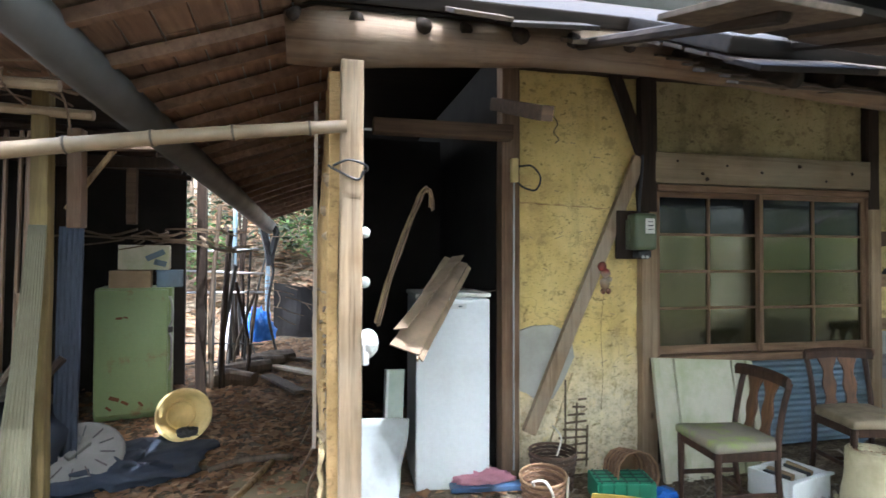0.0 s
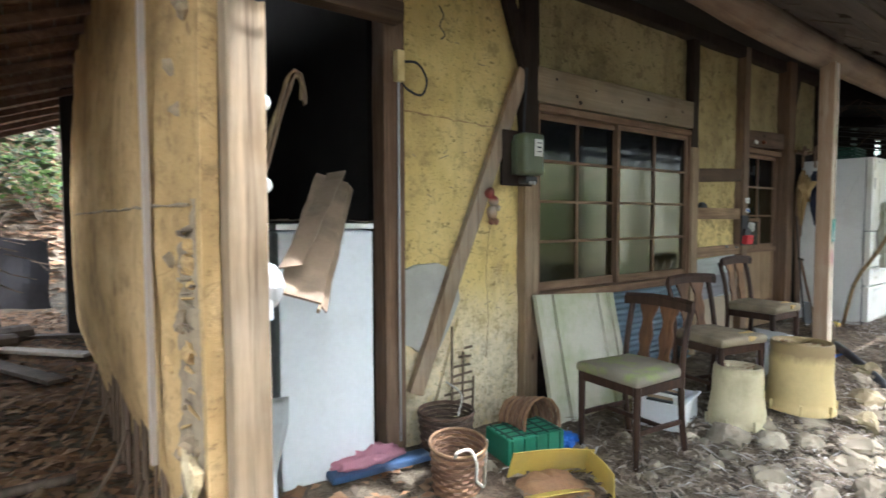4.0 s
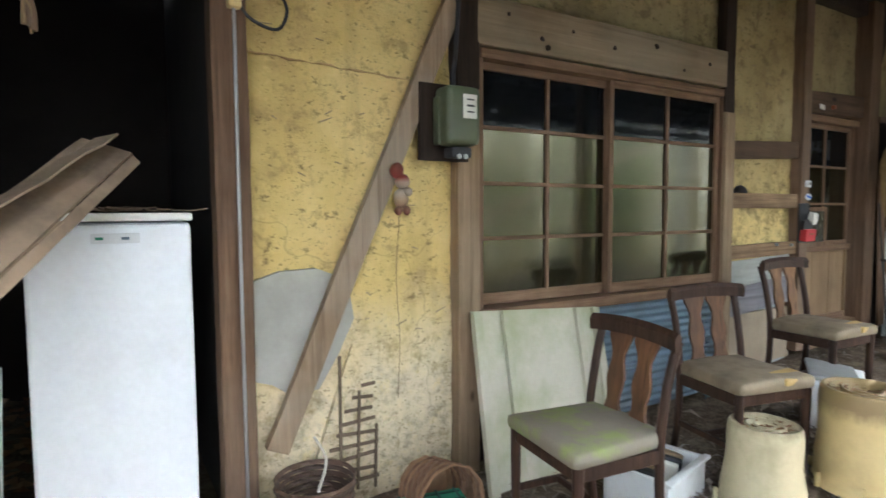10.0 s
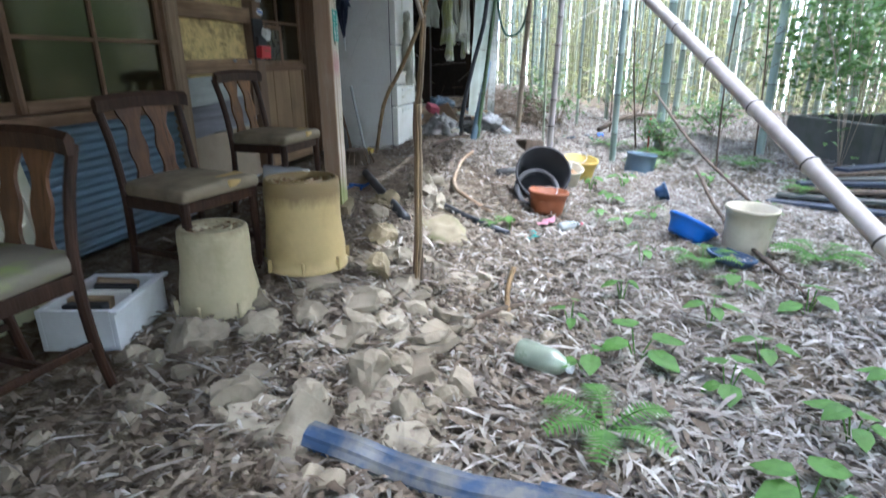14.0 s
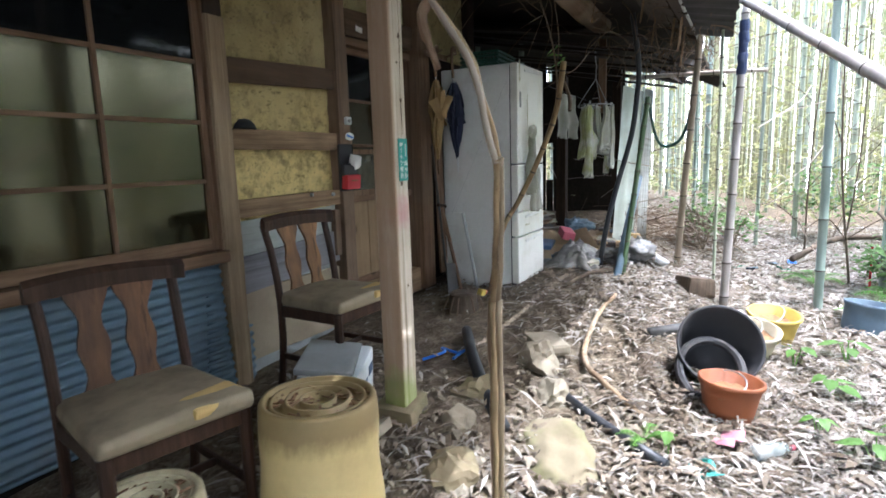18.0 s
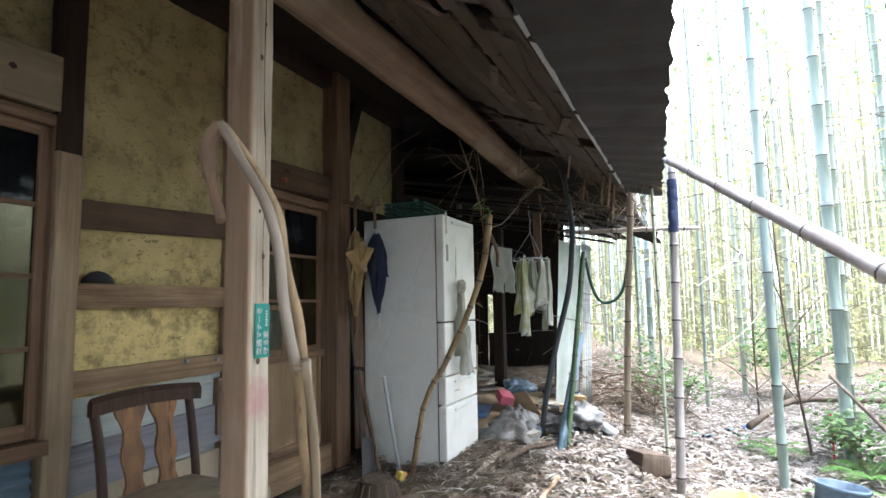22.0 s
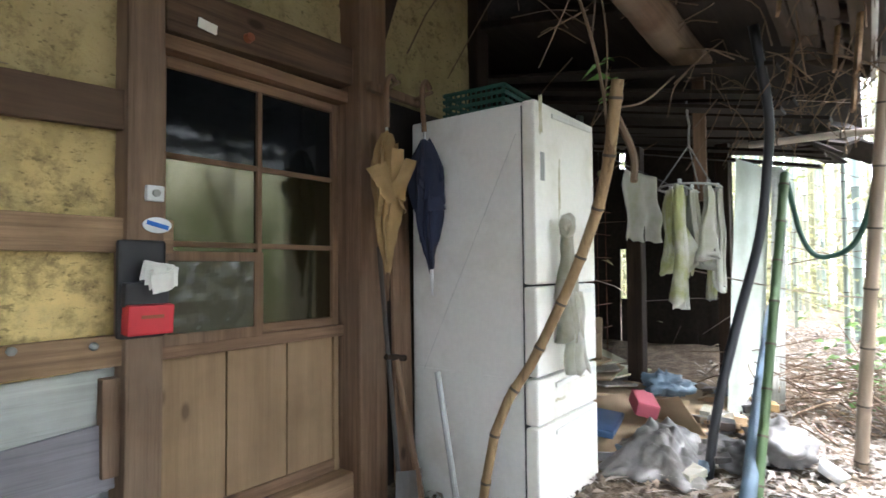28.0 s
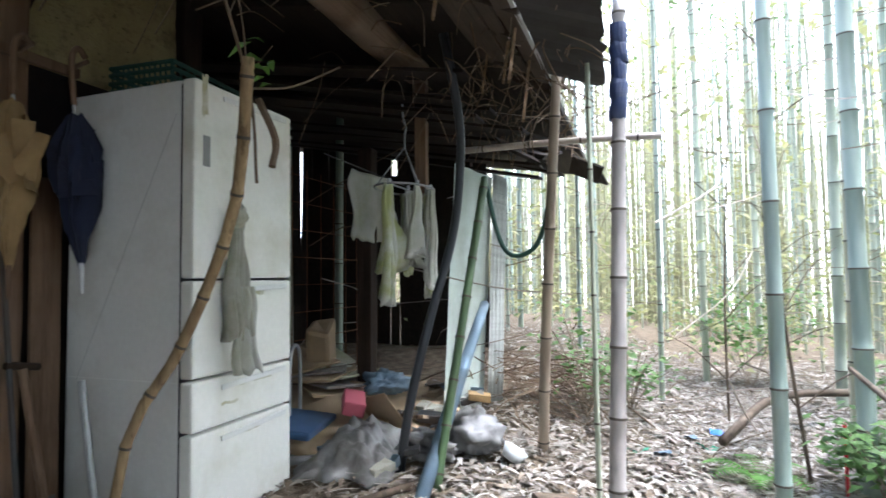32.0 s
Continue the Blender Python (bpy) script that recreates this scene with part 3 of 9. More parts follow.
        k = 1 + amp * noise.noise(n * 1.3 + o) + amp * 0.5 * noise.noise(n * 3.1 + o)
        v.co = Vector((n.x * squash[0], n.y * squash[1], n.z * squash[2])) * r * k
    return bm


def chunk(r, seed, sub=2):
    """A broken lump with flat faces."""
    rnd = random.Random(seed)
    bm = blob(r, seed, (1.0, rnd.uniform(0.6, 0.9), rnd.uniform(0.45, 0.7)), sub, 0.45)
    for k in range(8):
        n = Vector((rnd.uniform(-1, 1), rnd.uniform(-1, 1), rnd.uniform(-0.4, 1))).normalized()
        d = r * rnd.uniform(0.42, 0.66)
        for v in bm.verts:
            e = v.co.dot(n) - d
            if e > 0:
                v.co -= n * e
    rough_up(bm, r * 0.10, 2.2 / r, seed)
    rough_up(bm, r * 0.05, 7 / r, seed)
    return bm


def sstep(a, b, t):
    t = max(0.0, min(1.0, (t - a) / (b - a)))
    return t * t * (3 - 2 * t)


def ground_z(x, y):
    """Height of the ground."""
    z = 0.16 * sstep(0.7, 2.1, y) + (0.02 + 0.038 * sstep(0.0, 1.4, y)) * max(0.0, min(x, 12) - 3)
    z += 0.07 * max(0.0, min(y, 6.5) - 2.4) * sstep(1.2, 0.2, x)
    z += 0.10 * sstep(0.9, 0.0, math.hypot((x - 4.55) / 1.0, (y - 1.95) / 0.8))
    if y > 6.5:
        z += 0.26 * (min(y, 45) - 6.5) * sstep(7.5, 13, y)
    if y < -1.5:
        z -= 0.10 * (min(-y, 60) - 1.5) * sstep(1.5, 9, -y)
    z -= 0.05 * max(0.0, min(x, 70) - 13) * sstep(13, 22, x)
    return z + 0.022 * noise.noise((x * 1.7, y * 1.7, 0)) + 0.012 * noise.noise((x * 5.5, y * 5.5, 3))


def onto(x, y, dz=0.0):
    return (x, y, ground_z(x, y) + dz)


def stand(x, y, rz=0.0, rx=0.0, ry=0.0, dz=0.0):
    return pose(x, y, ground_z(x, y) + dz, rx, ry, rz)

# ---- ground ----


def axis(lo, hi, step, far):
    a = [lo + step * i for i in range(int((hi - lo) / step) + 1)]
    d, left, right = step, [], []
    x = lo
    while x > -far:
        d *= 1.28
        x -= d
        left.append(x)
    x, d = a[-1], step
    while x < far:
        d *= 1.28
        x += d
        right.append(x)
    return left[::-1] + a + right


def build_ground():
    xs, ys = axis(-3.0, 11.0, 0.075, 900), axis(-2.5, 6.0, 0.075, 900)
    verts = [(x, y, ground_z(x, y)) for y in ys for x in xs]
    n = len(xs)
    faces = [(j * n + i, j * n + i + 1, (j + 1) * n + i + 1, (j + 1) * n + i) for j in range(len(ys) - 1) for i in range(n - 1)]
    me = bpy.data.meshes.new("ground")
    me.from_pydata(verts, [], faces)
    me.materials.append(M_GROUND)
    return smooth(tagged(new("ground", me), "bare brown soil strewn with dry leaves and rubble", "ground", kind="structure"))


build_ground()

# ---- house: plaster walls ----
WALL_Y = 3.10


def plaster_panel(name, x0, x1, z0, z1, material, parent, seed, amp=0.012, y=WALL_Y, ragged=0.0):
    """A panel of hand-trowelled plaster with an uneven face, 8 cm thick."""
    nx, nz = max(2, int((x1 - x0) / 0.03)), max(2, int((z1 - z0) / 0.03))
    bm = bmesh.new()
    g = []
    for j in range(nz + 1):
        row = []
        for i in range(nx + 1):
            x, z = x0 + (x1 - x0) * i / nx, z0 + (z1 - z0) * j / nz
            d = amp * noise.noise((x * 3 + seed, z * 3, seed)) + amp * 0.5 * noise.noise((x * 11, z * 11, seed)) + amp * 0.35 * noise.noise((x * 30, z * 30, seed))
            row.append(bm.verts.new((x, y + d, z)))
        g.append(row)
    for j in range(nz):
        for i in range(nx):
            bm.faces.new((g[j][i], g[j][i + 1], g[j + 1][i + 1], g[j + 1][i]))
    back = [bm.verts.new((x, y + 0.08, z)) for x, z in ((x0, z0), (x1, z0), (x1, z1), (x0, z1))]
    bm.faces.new(back[::-1])
    for side, a, b in ((g[0], 1, 0), (g[-1][::-1], 3, 2), ([r[0] for r in g][::-1], 0, 3), ([r[-1] for r in g], 2, 1)):
        bm.faces.new(side[::-1] + [back[b], back[a]])
    return smooth(part(name, bm, material, parent))


wall_front = tagged(new("wall_front"), "crumbling yellow earth-plastered front wall between timber posts", "wall", kind="structure")
plaster_panel("plaster_panel", 1.56, 2.62, 0.05, 3.25, M_PLASTER_FRONT, wall_front, 1.0, 0.018)
plaster_panel("plaster_panel", 2.60, 4.70, 2.50, 3.30, M_PLASTER_EAVE, wall_front, 2.0)
plaster_panel("plaster_panel", 4.70, 5.68, 1.10, 3.30, M_PLASTER, wall_front, 3.0)
plaster_panel("plaster_panel", 5.72, 6.62, 2.40, 3.30, M_PLASTER_EAVE, wall_front, 4.0)
plaster_panel("plaster_panel", 6.70, 7.64, 2.30, 3.25, M_PLASTER_EAVE, wall_front, 5.0)
part("under_window_wall", bx((3.65, 3.17, 0.52), (2.1, 0.06, 0.94)), M_ROOF_DARK, wall_front, "dark boards below the window")
part("lower_wall", bx((5.2, 3.16, 0.66), (1.0, 0.08, 0.95)), M_SHEET_GREY, wall_front, "grey-blue painted lower wall")
part("wall_behind_fridge", bx((7.17, 3.16, 1.25), (0.95, 0.08, 2.1)), M_INNER, wall_front, "near-black boards behind the refrigerator")

# fallen plaster: grey cement patch, bare lath


def cement_patch():
    bm = bmesh.new()
    out = [(1.575, 1.21), (1.70, 1.25), (1.86, 1.255), (2.0, 1.20), (2.03, 1.02), (1.95, 0.86), (1.86, 0.72), (1.72, 0.725), (1.66, 0.77), (1.575, 0.80)]
    rim = [bm.verts.new((x, WALL_Y - 0.022 + 0.004 * noise.noise((x * 9, z * 9, 1)), z)) for x, z in out]
    back = [bm.verts.new((x, WALL_Y + 0.03, z)) for x, z in out]
    bm.faces.new(rim[::-1])
    for i in range(len(out)):
        k = (i + 1) % len(out)
        bm.faces.new((rim[i], rim[k], back[k], back[i]))
    return bm


def lath_hole():
    bm = bmesh.new()
    out = [(1.80, 0.28), (1.86, 0.45), (1.92, 0.62), (1.98, 0.80), (2.02, 0.90), (2.05, 0.74), (2.07, 0.60), (2.14, 0.63), (2.17, 0.50), (2.24, 0.52), (2.25, 0.38), (2.19, 0.27), (2.0, 0.22)]
    rim = [bm.verts.new((x, WALL_Y - 0.026, z)) for x, z in out]
    back = [bm.verts.new((x, WALL_Y + 0.03, z)) for x, z in out]
    bm.faces.new(rim[::-1])
    for i in range(len(out)):
        k = (i + 1) % len(out)
        bm.faces.new((rim[i], rim[k], back[k], back[i]))
    return bm


part("cement_patch", cement_patch(), M_CEMENT, wall_front, "grey cement repair patch")
lath = part("bare_lath_hole", lath_hole(), M_PLASTER_FRONT, wall_front, "hole where the plaster fell off")
for k in range(9):
    part("lath_strip", bx((2.0 + 0.012 * math.sin(k * 5) - 0.004 * (8 - k) + 0.01 * k, WALL_Y - 0.034, 0.27 + 0.055 * k), (0.34 - 0.034 * k, 0.008, 0.016), (0, 4 * math.sin(k * 2.1), 0), 0.002), M_TWIG, lath)
for k in range(3):
    part("lath_strip", bx((1.95 + 0.085 * k, WALL_Y - 0.042, 0.55 - 0.09 * k), (0.014, 0.008, 0.62 - 0.16 * k), (0, 2 * math.sin(k), 0), 0.002), M_TWIG, lath)

rag_line = [(1.585 + 0.045 * i, WALL_Y - 0.012 + 0.004 * math.sin(i * 2.3), 2.148 - 0.002 * i + 0.012 * noise.noise((i * 0.6, 2, 0))) for i in range(19)]
part("plaster_crack", tb(rag_line, [0.004 + 0.003 * math.sin(i * 1.9) for i in range(19)], 5), M_EARTH_WALL, wall_front, "ragged seam between two coats of plaster")
for k in range(34):
    rr = random.Random(1200 + k)
    x, z = (rr.uniform(1.62, 2.5), rr.uniform(0.9, 3.0)) if k < 20 else (rr.uniform(4.85, 5.6), rr.uniform(2.0, 3.05))
    part("plaster_pit", rough_up(tb([(x, WALL_Y - 0.010, z), (x + rr.uniform(0.02, 0.06), WALL_Y - 0.012, z + rr.uniform(-0.02, 0.03))], [0.003, 0.002], 5), 0.004, 40, k), M_CLAY, wall_front)

# ---- timber frame ----
frame_timber = tagged(new("timber_frame"), "old brown timber posts and beams of the house front", "timber frame", kind="structure")


def timber(name, c, s, material, rot=None, label="", amp=0.004, parent=frame_timber):
    """A hewn timber with eased edges, cut into rings so that it bows a little."""
    bm = bmesh.new()
    box(bm, (0, 0, 0), s, None, min(s) * 0.08)
    ax = max(range(3), key=lambda i: s[i])
    n = Vector([1.0 if i == ax else 0.0 for i in range(3)])
    for k in range(1, max(2, int(s[ax] / 0.16))):
        p = n * (-s[ax] / 2 + s[ax] * k / max(2, int(s[ax] / 0.16)))
        bmesh.ops.bisect_plane(bm, geom=bm.verts[:] + bm.edges[:] + bm.faces[:], plane_co=p, plane_no=n)
    rough_up(bm, amp, 3.0, c[0] + c[2])
    rough_up(bm, amp * 0.4, 14.0, c[1])
    m = Matrix.Translation(c)
    if rot:
        m = m @ Euler([radians(a) for a in rot]).to_matrix().to_4x4()
    bm.transform(m)
    return part(name, bm, material, parent, label)


timber("post", (1.515, 3.08, 1.70), (0.135, 0.13, 3.4), M_POST)
# Posts are cut in two: upper halves near-black, eave shade in the colour.
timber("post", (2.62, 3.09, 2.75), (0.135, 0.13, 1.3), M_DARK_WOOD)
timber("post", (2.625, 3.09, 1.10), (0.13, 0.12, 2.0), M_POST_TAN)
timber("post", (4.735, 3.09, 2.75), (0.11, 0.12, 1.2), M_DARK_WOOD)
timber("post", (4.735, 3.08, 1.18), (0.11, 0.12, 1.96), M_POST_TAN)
timber("post", (5.70, 3.08, 1.85), (0.115, 0.13, 2.9), M_POST)
timber("post", (6.675, 3.05, 1.85), (0.17, 0.16, 2.9), M_POST)
timber("post", (7.68, 3.10, 1.75), (0.12, 0.14, 3.0), M_DARK_WOOD)
timber("lintel", (3.68, 3.07, 2.44), (2.02, 0.09, 0.235), M_LINTEL, None, "pale weathered lintel board with nail holes")
for k, (x, z) in enumerate(((2.86, 2.49), (3.08, 2.40), (3.12, 2.36), (3.30, 2.47), (3.62, 2.43), (3.98, 2.49), (4.24, 2.38), (4.50, 2.45))):
    part("nail_hole", blob(0.010 + 0.003 * (k % 3), k + 60, (1.2, 0.3, 1.0), 2, 0.3), M_DARK_WOOD, frame_timber, "rusty nail hole").matrix_basis = pose(x, 3.025, z)
timber("lintel", (6.19, 3.07, 2.345), (0.86, 0.10, 0.17), M_BEAM, (0, -2.2, 0))
timber("head_rail", (6.19, 3.09, 2.222), (0.86, 0.08, 0.05), M_SASH)
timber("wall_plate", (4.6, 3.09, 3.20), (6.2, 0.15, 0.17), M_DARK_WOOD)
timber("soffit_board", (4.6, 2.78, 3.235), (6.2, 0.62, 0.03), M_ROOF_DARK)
timber("tie_beam", (1.0, 2.9, 2.60), (0.95, 0.10, 0.10), M_BEAM)
# diagonal braces
M_BRACE = mat_wood("bleached_brace", (0.40, 0.29, 0.18), (0.19, 0.125, 0.07), "z", 9, grey=(0.38, 0.34, 0.27), grey_amt=0.45)
timber("brace", (2.108, 3.055, 1.50), (0.098, 0.05, 2.20), M_BRACE, (0, 23.8, 0))
timber("brace", (2.44, 3.055, 2.88), (0.09, 0.05, 0.85), M_DARK_WOOD, (0, -22, 0))
timber("brace", (6.88, 3.055, 2.86), (0.10, 0.06, 0.85), M_DARK_WOOD, (0, 20, 0))
timber("brace", (1.32, 2.35, 2.62), (0.07, 0.9, 0.08), M_BEAM, (18, 0, 0))
# rails nailed over the plaster between the posts
for z, h, x0, x1, mt, lean in ((1.935, 0.125, 4.73, 5.70, M_BEAM, -2.8), (1.567, 0.108, 4.68, 5.80, M_BOARD_X, 0), (1.21, 0.095, 4.74, 5.76, M_BOARD_X, -0.6)):
    timber("nailed_rail", ((x0 + x1) / 2, 3.055, z), (x1 - x0, 0.032, h), mt, (0, lean, 0), "", 0.003)
timber("nailed_board", (5.16, 3.085, 0.86), (0.95, 0.03, 0.20), M_GREY_BOARD, (0, -4, 0))
timber("nailed_board", (5.20, 3.10, 1.05), (0.9, 0.025, 0.19), M_PALE_BOARD, (0, -2, 0))
timber("nailed_board", (5.20, 3.10, 0.55), (0.95, 0.03, 0.40), M_TAN_PANEL)
timber("corner_stud", (5.63, 3.075, 0.98), (0.07, 0.05, 0.30), M_POST)
timber("sill", (6.19, 3.08, 0.48), (0.86, 0.12, 0.19), M_BOARD_X)

# veranda posts and the log that carries the eave
end_post = timber("bleached_end_post", (0.328, 1.950, 1.36), (0.108, 0.110, 2.62), M_POST_END, None, "weathered bleached corner post")
M_POST_STAINED = M_POST_PALE.copy()
M_POST_STAINED.name = "bleached_post_red_stain"
vt = M_POST_STAINED.node_tree
vb = vt.nodes["Principled BSDF"]
old = vb.inputs["Base Color"].links[0].from_socket
gap = node(vt, "ShaderNodeVectorMath")
gap.operation = "DISTANCE"
gap.inputs[1].default_value = (4.62, 1.90, 1.22)
vt.links.new(coords(vt, (1, 1, 1)), gap.inputs[0])
spot = node(vt, "ShaderNodeMath")
spot.operation = "MULTIPLY_ADD"
spot.inputs[1].default_value = 0.16
vt.links.new(noise_tex(vt, coords(vt), 26, 5), spot.inputs[0])
vt.links.new(gap.outputs["Value"], spot.inputs[2])
vt.links.new(mixc(vt, ramp(vt, spot.outputs[0], [(0.10, (0.55,) * 3), (0.17, (0.0,) * 3)]), old, (0.42, 0.17, 0.19)), vb.inputs["Base Color"])
stained = vb.inputs["Base Color"].links[0].from_socket
sep = node(vt, "ShaderNodeSeparateXYZ")
vt.links.new(coords(vt), sep.inputs[0])
side = node(vt, "ShaderNodeMath")
side.operation = "MULTIPLY_ADD"
side.inputs[1].default_value = 0.03
vt.links.new(noise_tex(vt, coords(vt, (1, 1, 0.2)), 14, 5), side.inputs[0])
vt.links.new(sep.outputs["X"], side.inputs[2])
stained = mixc(vt, ramp(vt, node_offset(vt, side.outputs[0], -4.5), [(0.088, (0.8,) * 3), (0.098, (0.0,) * 3)]), stained, (0.27, 0.165, 0.09))
foot = node(vt, "ShaderNodeMath")
foot.operation = "MULTIPLY_ADD"
foot.inputs[1].default_value = 0.35
vt.links.new(noise_tex(vt, coords(vt), 9, 5), foot.inputs[0])
vt.links.new(sep.outputs["Z"], foot.inputs[2])
vt.links.new(mixc(vt, ramp(vt, foot.outputs[0], [(0.62, (0.75,) * 3), (0.76, (0.0,) * 3)]), stained, (0.22, 0.27, 0.07)), vb.inputs["Base Color"])
veranda_post = timber("veranda_post", (4.62, 1.952, 1.50), (0.098, 0.10, 2.30), M_POST_STAINED, None, "bleached post with a stone foot")


def eave_log():
    x0, x1, n = 0.02, 8.42, 46
    pts, rad = [], []
    for i in range(n + 1):
        x = x0 + (x1 - x0) * i / n
        r = 0.125 - 0.004 * x + 0.012 * noise.noise((x * 1.5, 0, 0))
        zb = 2.66 + 0.09 * sstep(0, 1.5, x) - 0.12 * sstep(1.6, 4.6, x) - 0.06 * sstep(4.6, 8.4, x)
        pts.append((x, 2.0 + 0.03 * noise.noise((x * 0.7, 4, 0)), zb + r))
        rad.append(r)
    bm = tb(pts, rad, 16)
    rough_up(bm, 0.010, 6)
    return smooth(part("eave_log", bm, M_LOG, frame_timber, "round peeled eave log"))


eave_log()

# ---- west end wall: earth on bamboo lath ----
wing = tagged(new("wall_west"), "bulging brown earth end wall breaking away at its foot", "wall", kind="structure")


def wing_wall():
    bm = bmesh.new()
    ny, nz, g = 90, 80, []
    for j in range(nz + 1):
        row = []
        for i in range(ny + 1):
            y, z = 2.0 + 3.55 * i / ny, 0.15 + 2.75 * j / nz
            bul = -0.055 * math.sin(math.pi * min(1, (z - 0.2) / 2.4)) * sstep(2.0, 2.5, y)
            foot = 0.11 * sstep(0.80, 0.25, z + 0.18 * noise.noise((y * 2.2, z * 2, 7))) * sstep(2.2, 2.6, y)
            d = 0.012 * noise.noise((y * 3, z * 3, 2)) + 0.006 * noise.noise((y * 12, z * 12, 5))
            scar = 0.035 * sstep(0.35, 0.05, abs(y - 2.10)) * sstep(2.0, 1.5, z) * (0.6 + 0.8 * noise.noise((y * 20, z * 20, 9)))
            row.append(bm.verts.new((0.235 + bul + foot + d + scar, y, z)))
        g.append(row)
    for j in range(nz):
        for i in range(ny):
            bm.faces.new((g[j][i + 1], g[j][i], g[j + 1][i], g[j + 1][i + 1]))
    bm.normal_update()
    ob = smooth(part("earth_plaster", bm, M_EARTH_WALL, wing))
    part("wall_core", bx((0.37, 3.80, 1.50), (0.05, 3.50, 2.80)), M_INNER, wing)
    return ob


wing_wall()
timber("wall_edge", (0.248, 1.990, 1.45), (0.052, 0.05, 2.36), M_EARTH_WALL, None, "broken earth edge beside the corner post", 0.008, wing)
timber("pale_batten", (0.165, 2.42, 1.65), (0.02, 0.035, 1.9), M_BAM_PALE, None, "pale wooden batten", 0.003, wing)
for k in range(16):
    rr = random.Random(k)
    y = 2.25 + 0.16 * k + rr.uniform(-0.05, 0.05)
    part("lath_strip", tb([(0.24, y, 0.20), (0.25, y + rr.uniform(-0.05, 0.05), 0.62 + rr.uniform(0, 0.25))], rr.uniform(0.007, 0.014), 6), M_TWIG if k % 2 else M_LATH_BROWN, wing)
bm = bmesh.new()
g = []
for j in range(49):
    z = 0.42 + 1.16 * j / 48
    w = (0.40 if z < 1.5 else 0.12) + 0.12 * noise.noise((z * 4, 3, 0)) + 0.05 * noise.noise((z * 17, 8, 0))
    g.append([bm.verts.new((0.222 + 0.012 * noise.noise((z * 24, q * 3, 2)) + (0.02 if q == 4 else 0), 2.0 + w * q / 4, z)) for q in range(5)])
for a, b in zip(g, g[1:]):
    for q in range(4):
        bm.faces.new((a[q + 1], a[q], b[q], b[q + 1]))
bm.normal_update()
part("bare_clay_core", bm, M_CLAY, wing, "ragged bare clay where the plaster fell")
for k in range(30):
    rr = random.Random(820 + k)
    z = (0.50 + 0.45 * rr.random()) if k < 14 else (0.95 + 0.62 * rr.random())
    y0, w = 2.03 + rr.uniform(0, 0.09), rr.uniform(0.06, 0.22) * (1.3 if k < 14 else 0.9)
    tilt = rr.uniform(-0.45, -0.05) if k < 14 else rr.uniform(-0.2, 0.15)
    part("lath_strip", rough_up(tb([(0.217 + rr.uniform(-0.012, 0.006), y0, z), (0.212, y0 + w * 0.5, z + tilt * w * 0.5), (0.226, y0 + w, z + tilt * w)], [0.004, rr.uniform(0.004, 0.010), 0.003], 5), 0.004, 30, k), (M_BAM_DRY, M_TWIG, M_EARTH_WALL)[k % 3], wing)
for k in range(26):
    rr = random.Random(870 + k)
    part("clay_crumb", chunk(rr.uniform(0.018, 0.05), 870 + k), M_CLAY if k % 3 else M_EARTH_WALL, wing).matrix_basis = pose(0.222, 2.05 + 0.30 * rr.random(), 0.45 + 2.1 * rr.random() ** 1.4, rr.uniform(0, 90), rr.uniform(0, 90), 0)
part("rough_scar", rough_up(sheet(0.17, 0.46, 8, 22, lambda x, z: 0.014 * noise.noise((x * 14, z * 14, 2)), 0.02), 0.02, 14), M_PLASTER_PALE, wing, "pale torn plaster edge catching the light").matrix_basis = pose(0.21, 2.02, 0.36, 0, -4, 82)
crack = [(0.232 - 0.055 * math.sin(math.pi * 0.57) * sstep(2.0, 2.5, y) + 0.01 * noise.noise((y * 3, 1.57 * 3, 2)), y, 1.565 + 0.012 * noise.noise((y * 6, 0, 0))) for y in (2.1 + 0.07 * i for i in range(44))]
part("plaster_crack", tb(crack, [0.005 + 0.003 * math.sin(i * 1.7) for i in range(44)], 5), M_CLAY, wing, "level crack across the plaster")
part("fallen_plaster_slab", rough_up(sheet(0.30, 0.46, 14, 18, lambda x, z: 0.03 * noise.noise((x * 6, z * 6, 0)), 0.035), 0.016, 16), M_PLASTER_PALE, wing, "slab of earth plaster sliding off the foot").matrix_basis = pose(-0.06, 2.08, 0.10, -14, 24, 10)

# ---- rooms behind the front wall ----
rooms = tagged(new("wall_inner"), "near-black inner walls of the abandoned house", "wall", kind="structure")
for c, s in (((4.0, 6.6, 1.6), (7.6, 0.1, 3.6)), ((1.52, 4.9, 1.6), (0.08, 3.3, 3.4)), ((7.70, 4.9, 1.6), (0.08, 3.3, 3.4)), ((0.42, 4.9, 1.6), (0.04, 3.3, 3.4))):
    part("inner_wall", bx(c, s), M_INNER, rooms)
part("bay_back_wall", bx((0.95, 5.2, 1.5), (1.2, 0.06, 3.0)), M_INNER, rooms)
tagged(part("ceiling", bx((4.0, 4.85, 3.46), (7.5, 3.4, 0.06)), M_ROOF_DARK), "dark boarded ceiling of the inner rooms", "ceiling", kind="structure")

# ---- roofs ----
SLOPE = 0.52


def roof_z(y):
    return 2.88 + SLOPE * (y - 2.0)


roof = tagged(new("roof"), "old tiled farmhouse roof with round rafters and bark boards under the eave", "roof", kind="structure")


def roof_board(y, k):
    rr = random.Random(900 + k)
    w, cx = (8.9, 4.25) if y > 1.86 else (6.95, 5.225)
    bm = bx((0, 0, 0), (w, 0.155, 0.018), None, 0.004)
    bm.transform(pose(cx, y, roof_z(y) + 0.085 + rr.uniform(0, 0.008), math.degrees(math.atan(SLOPE)), 0, 0))
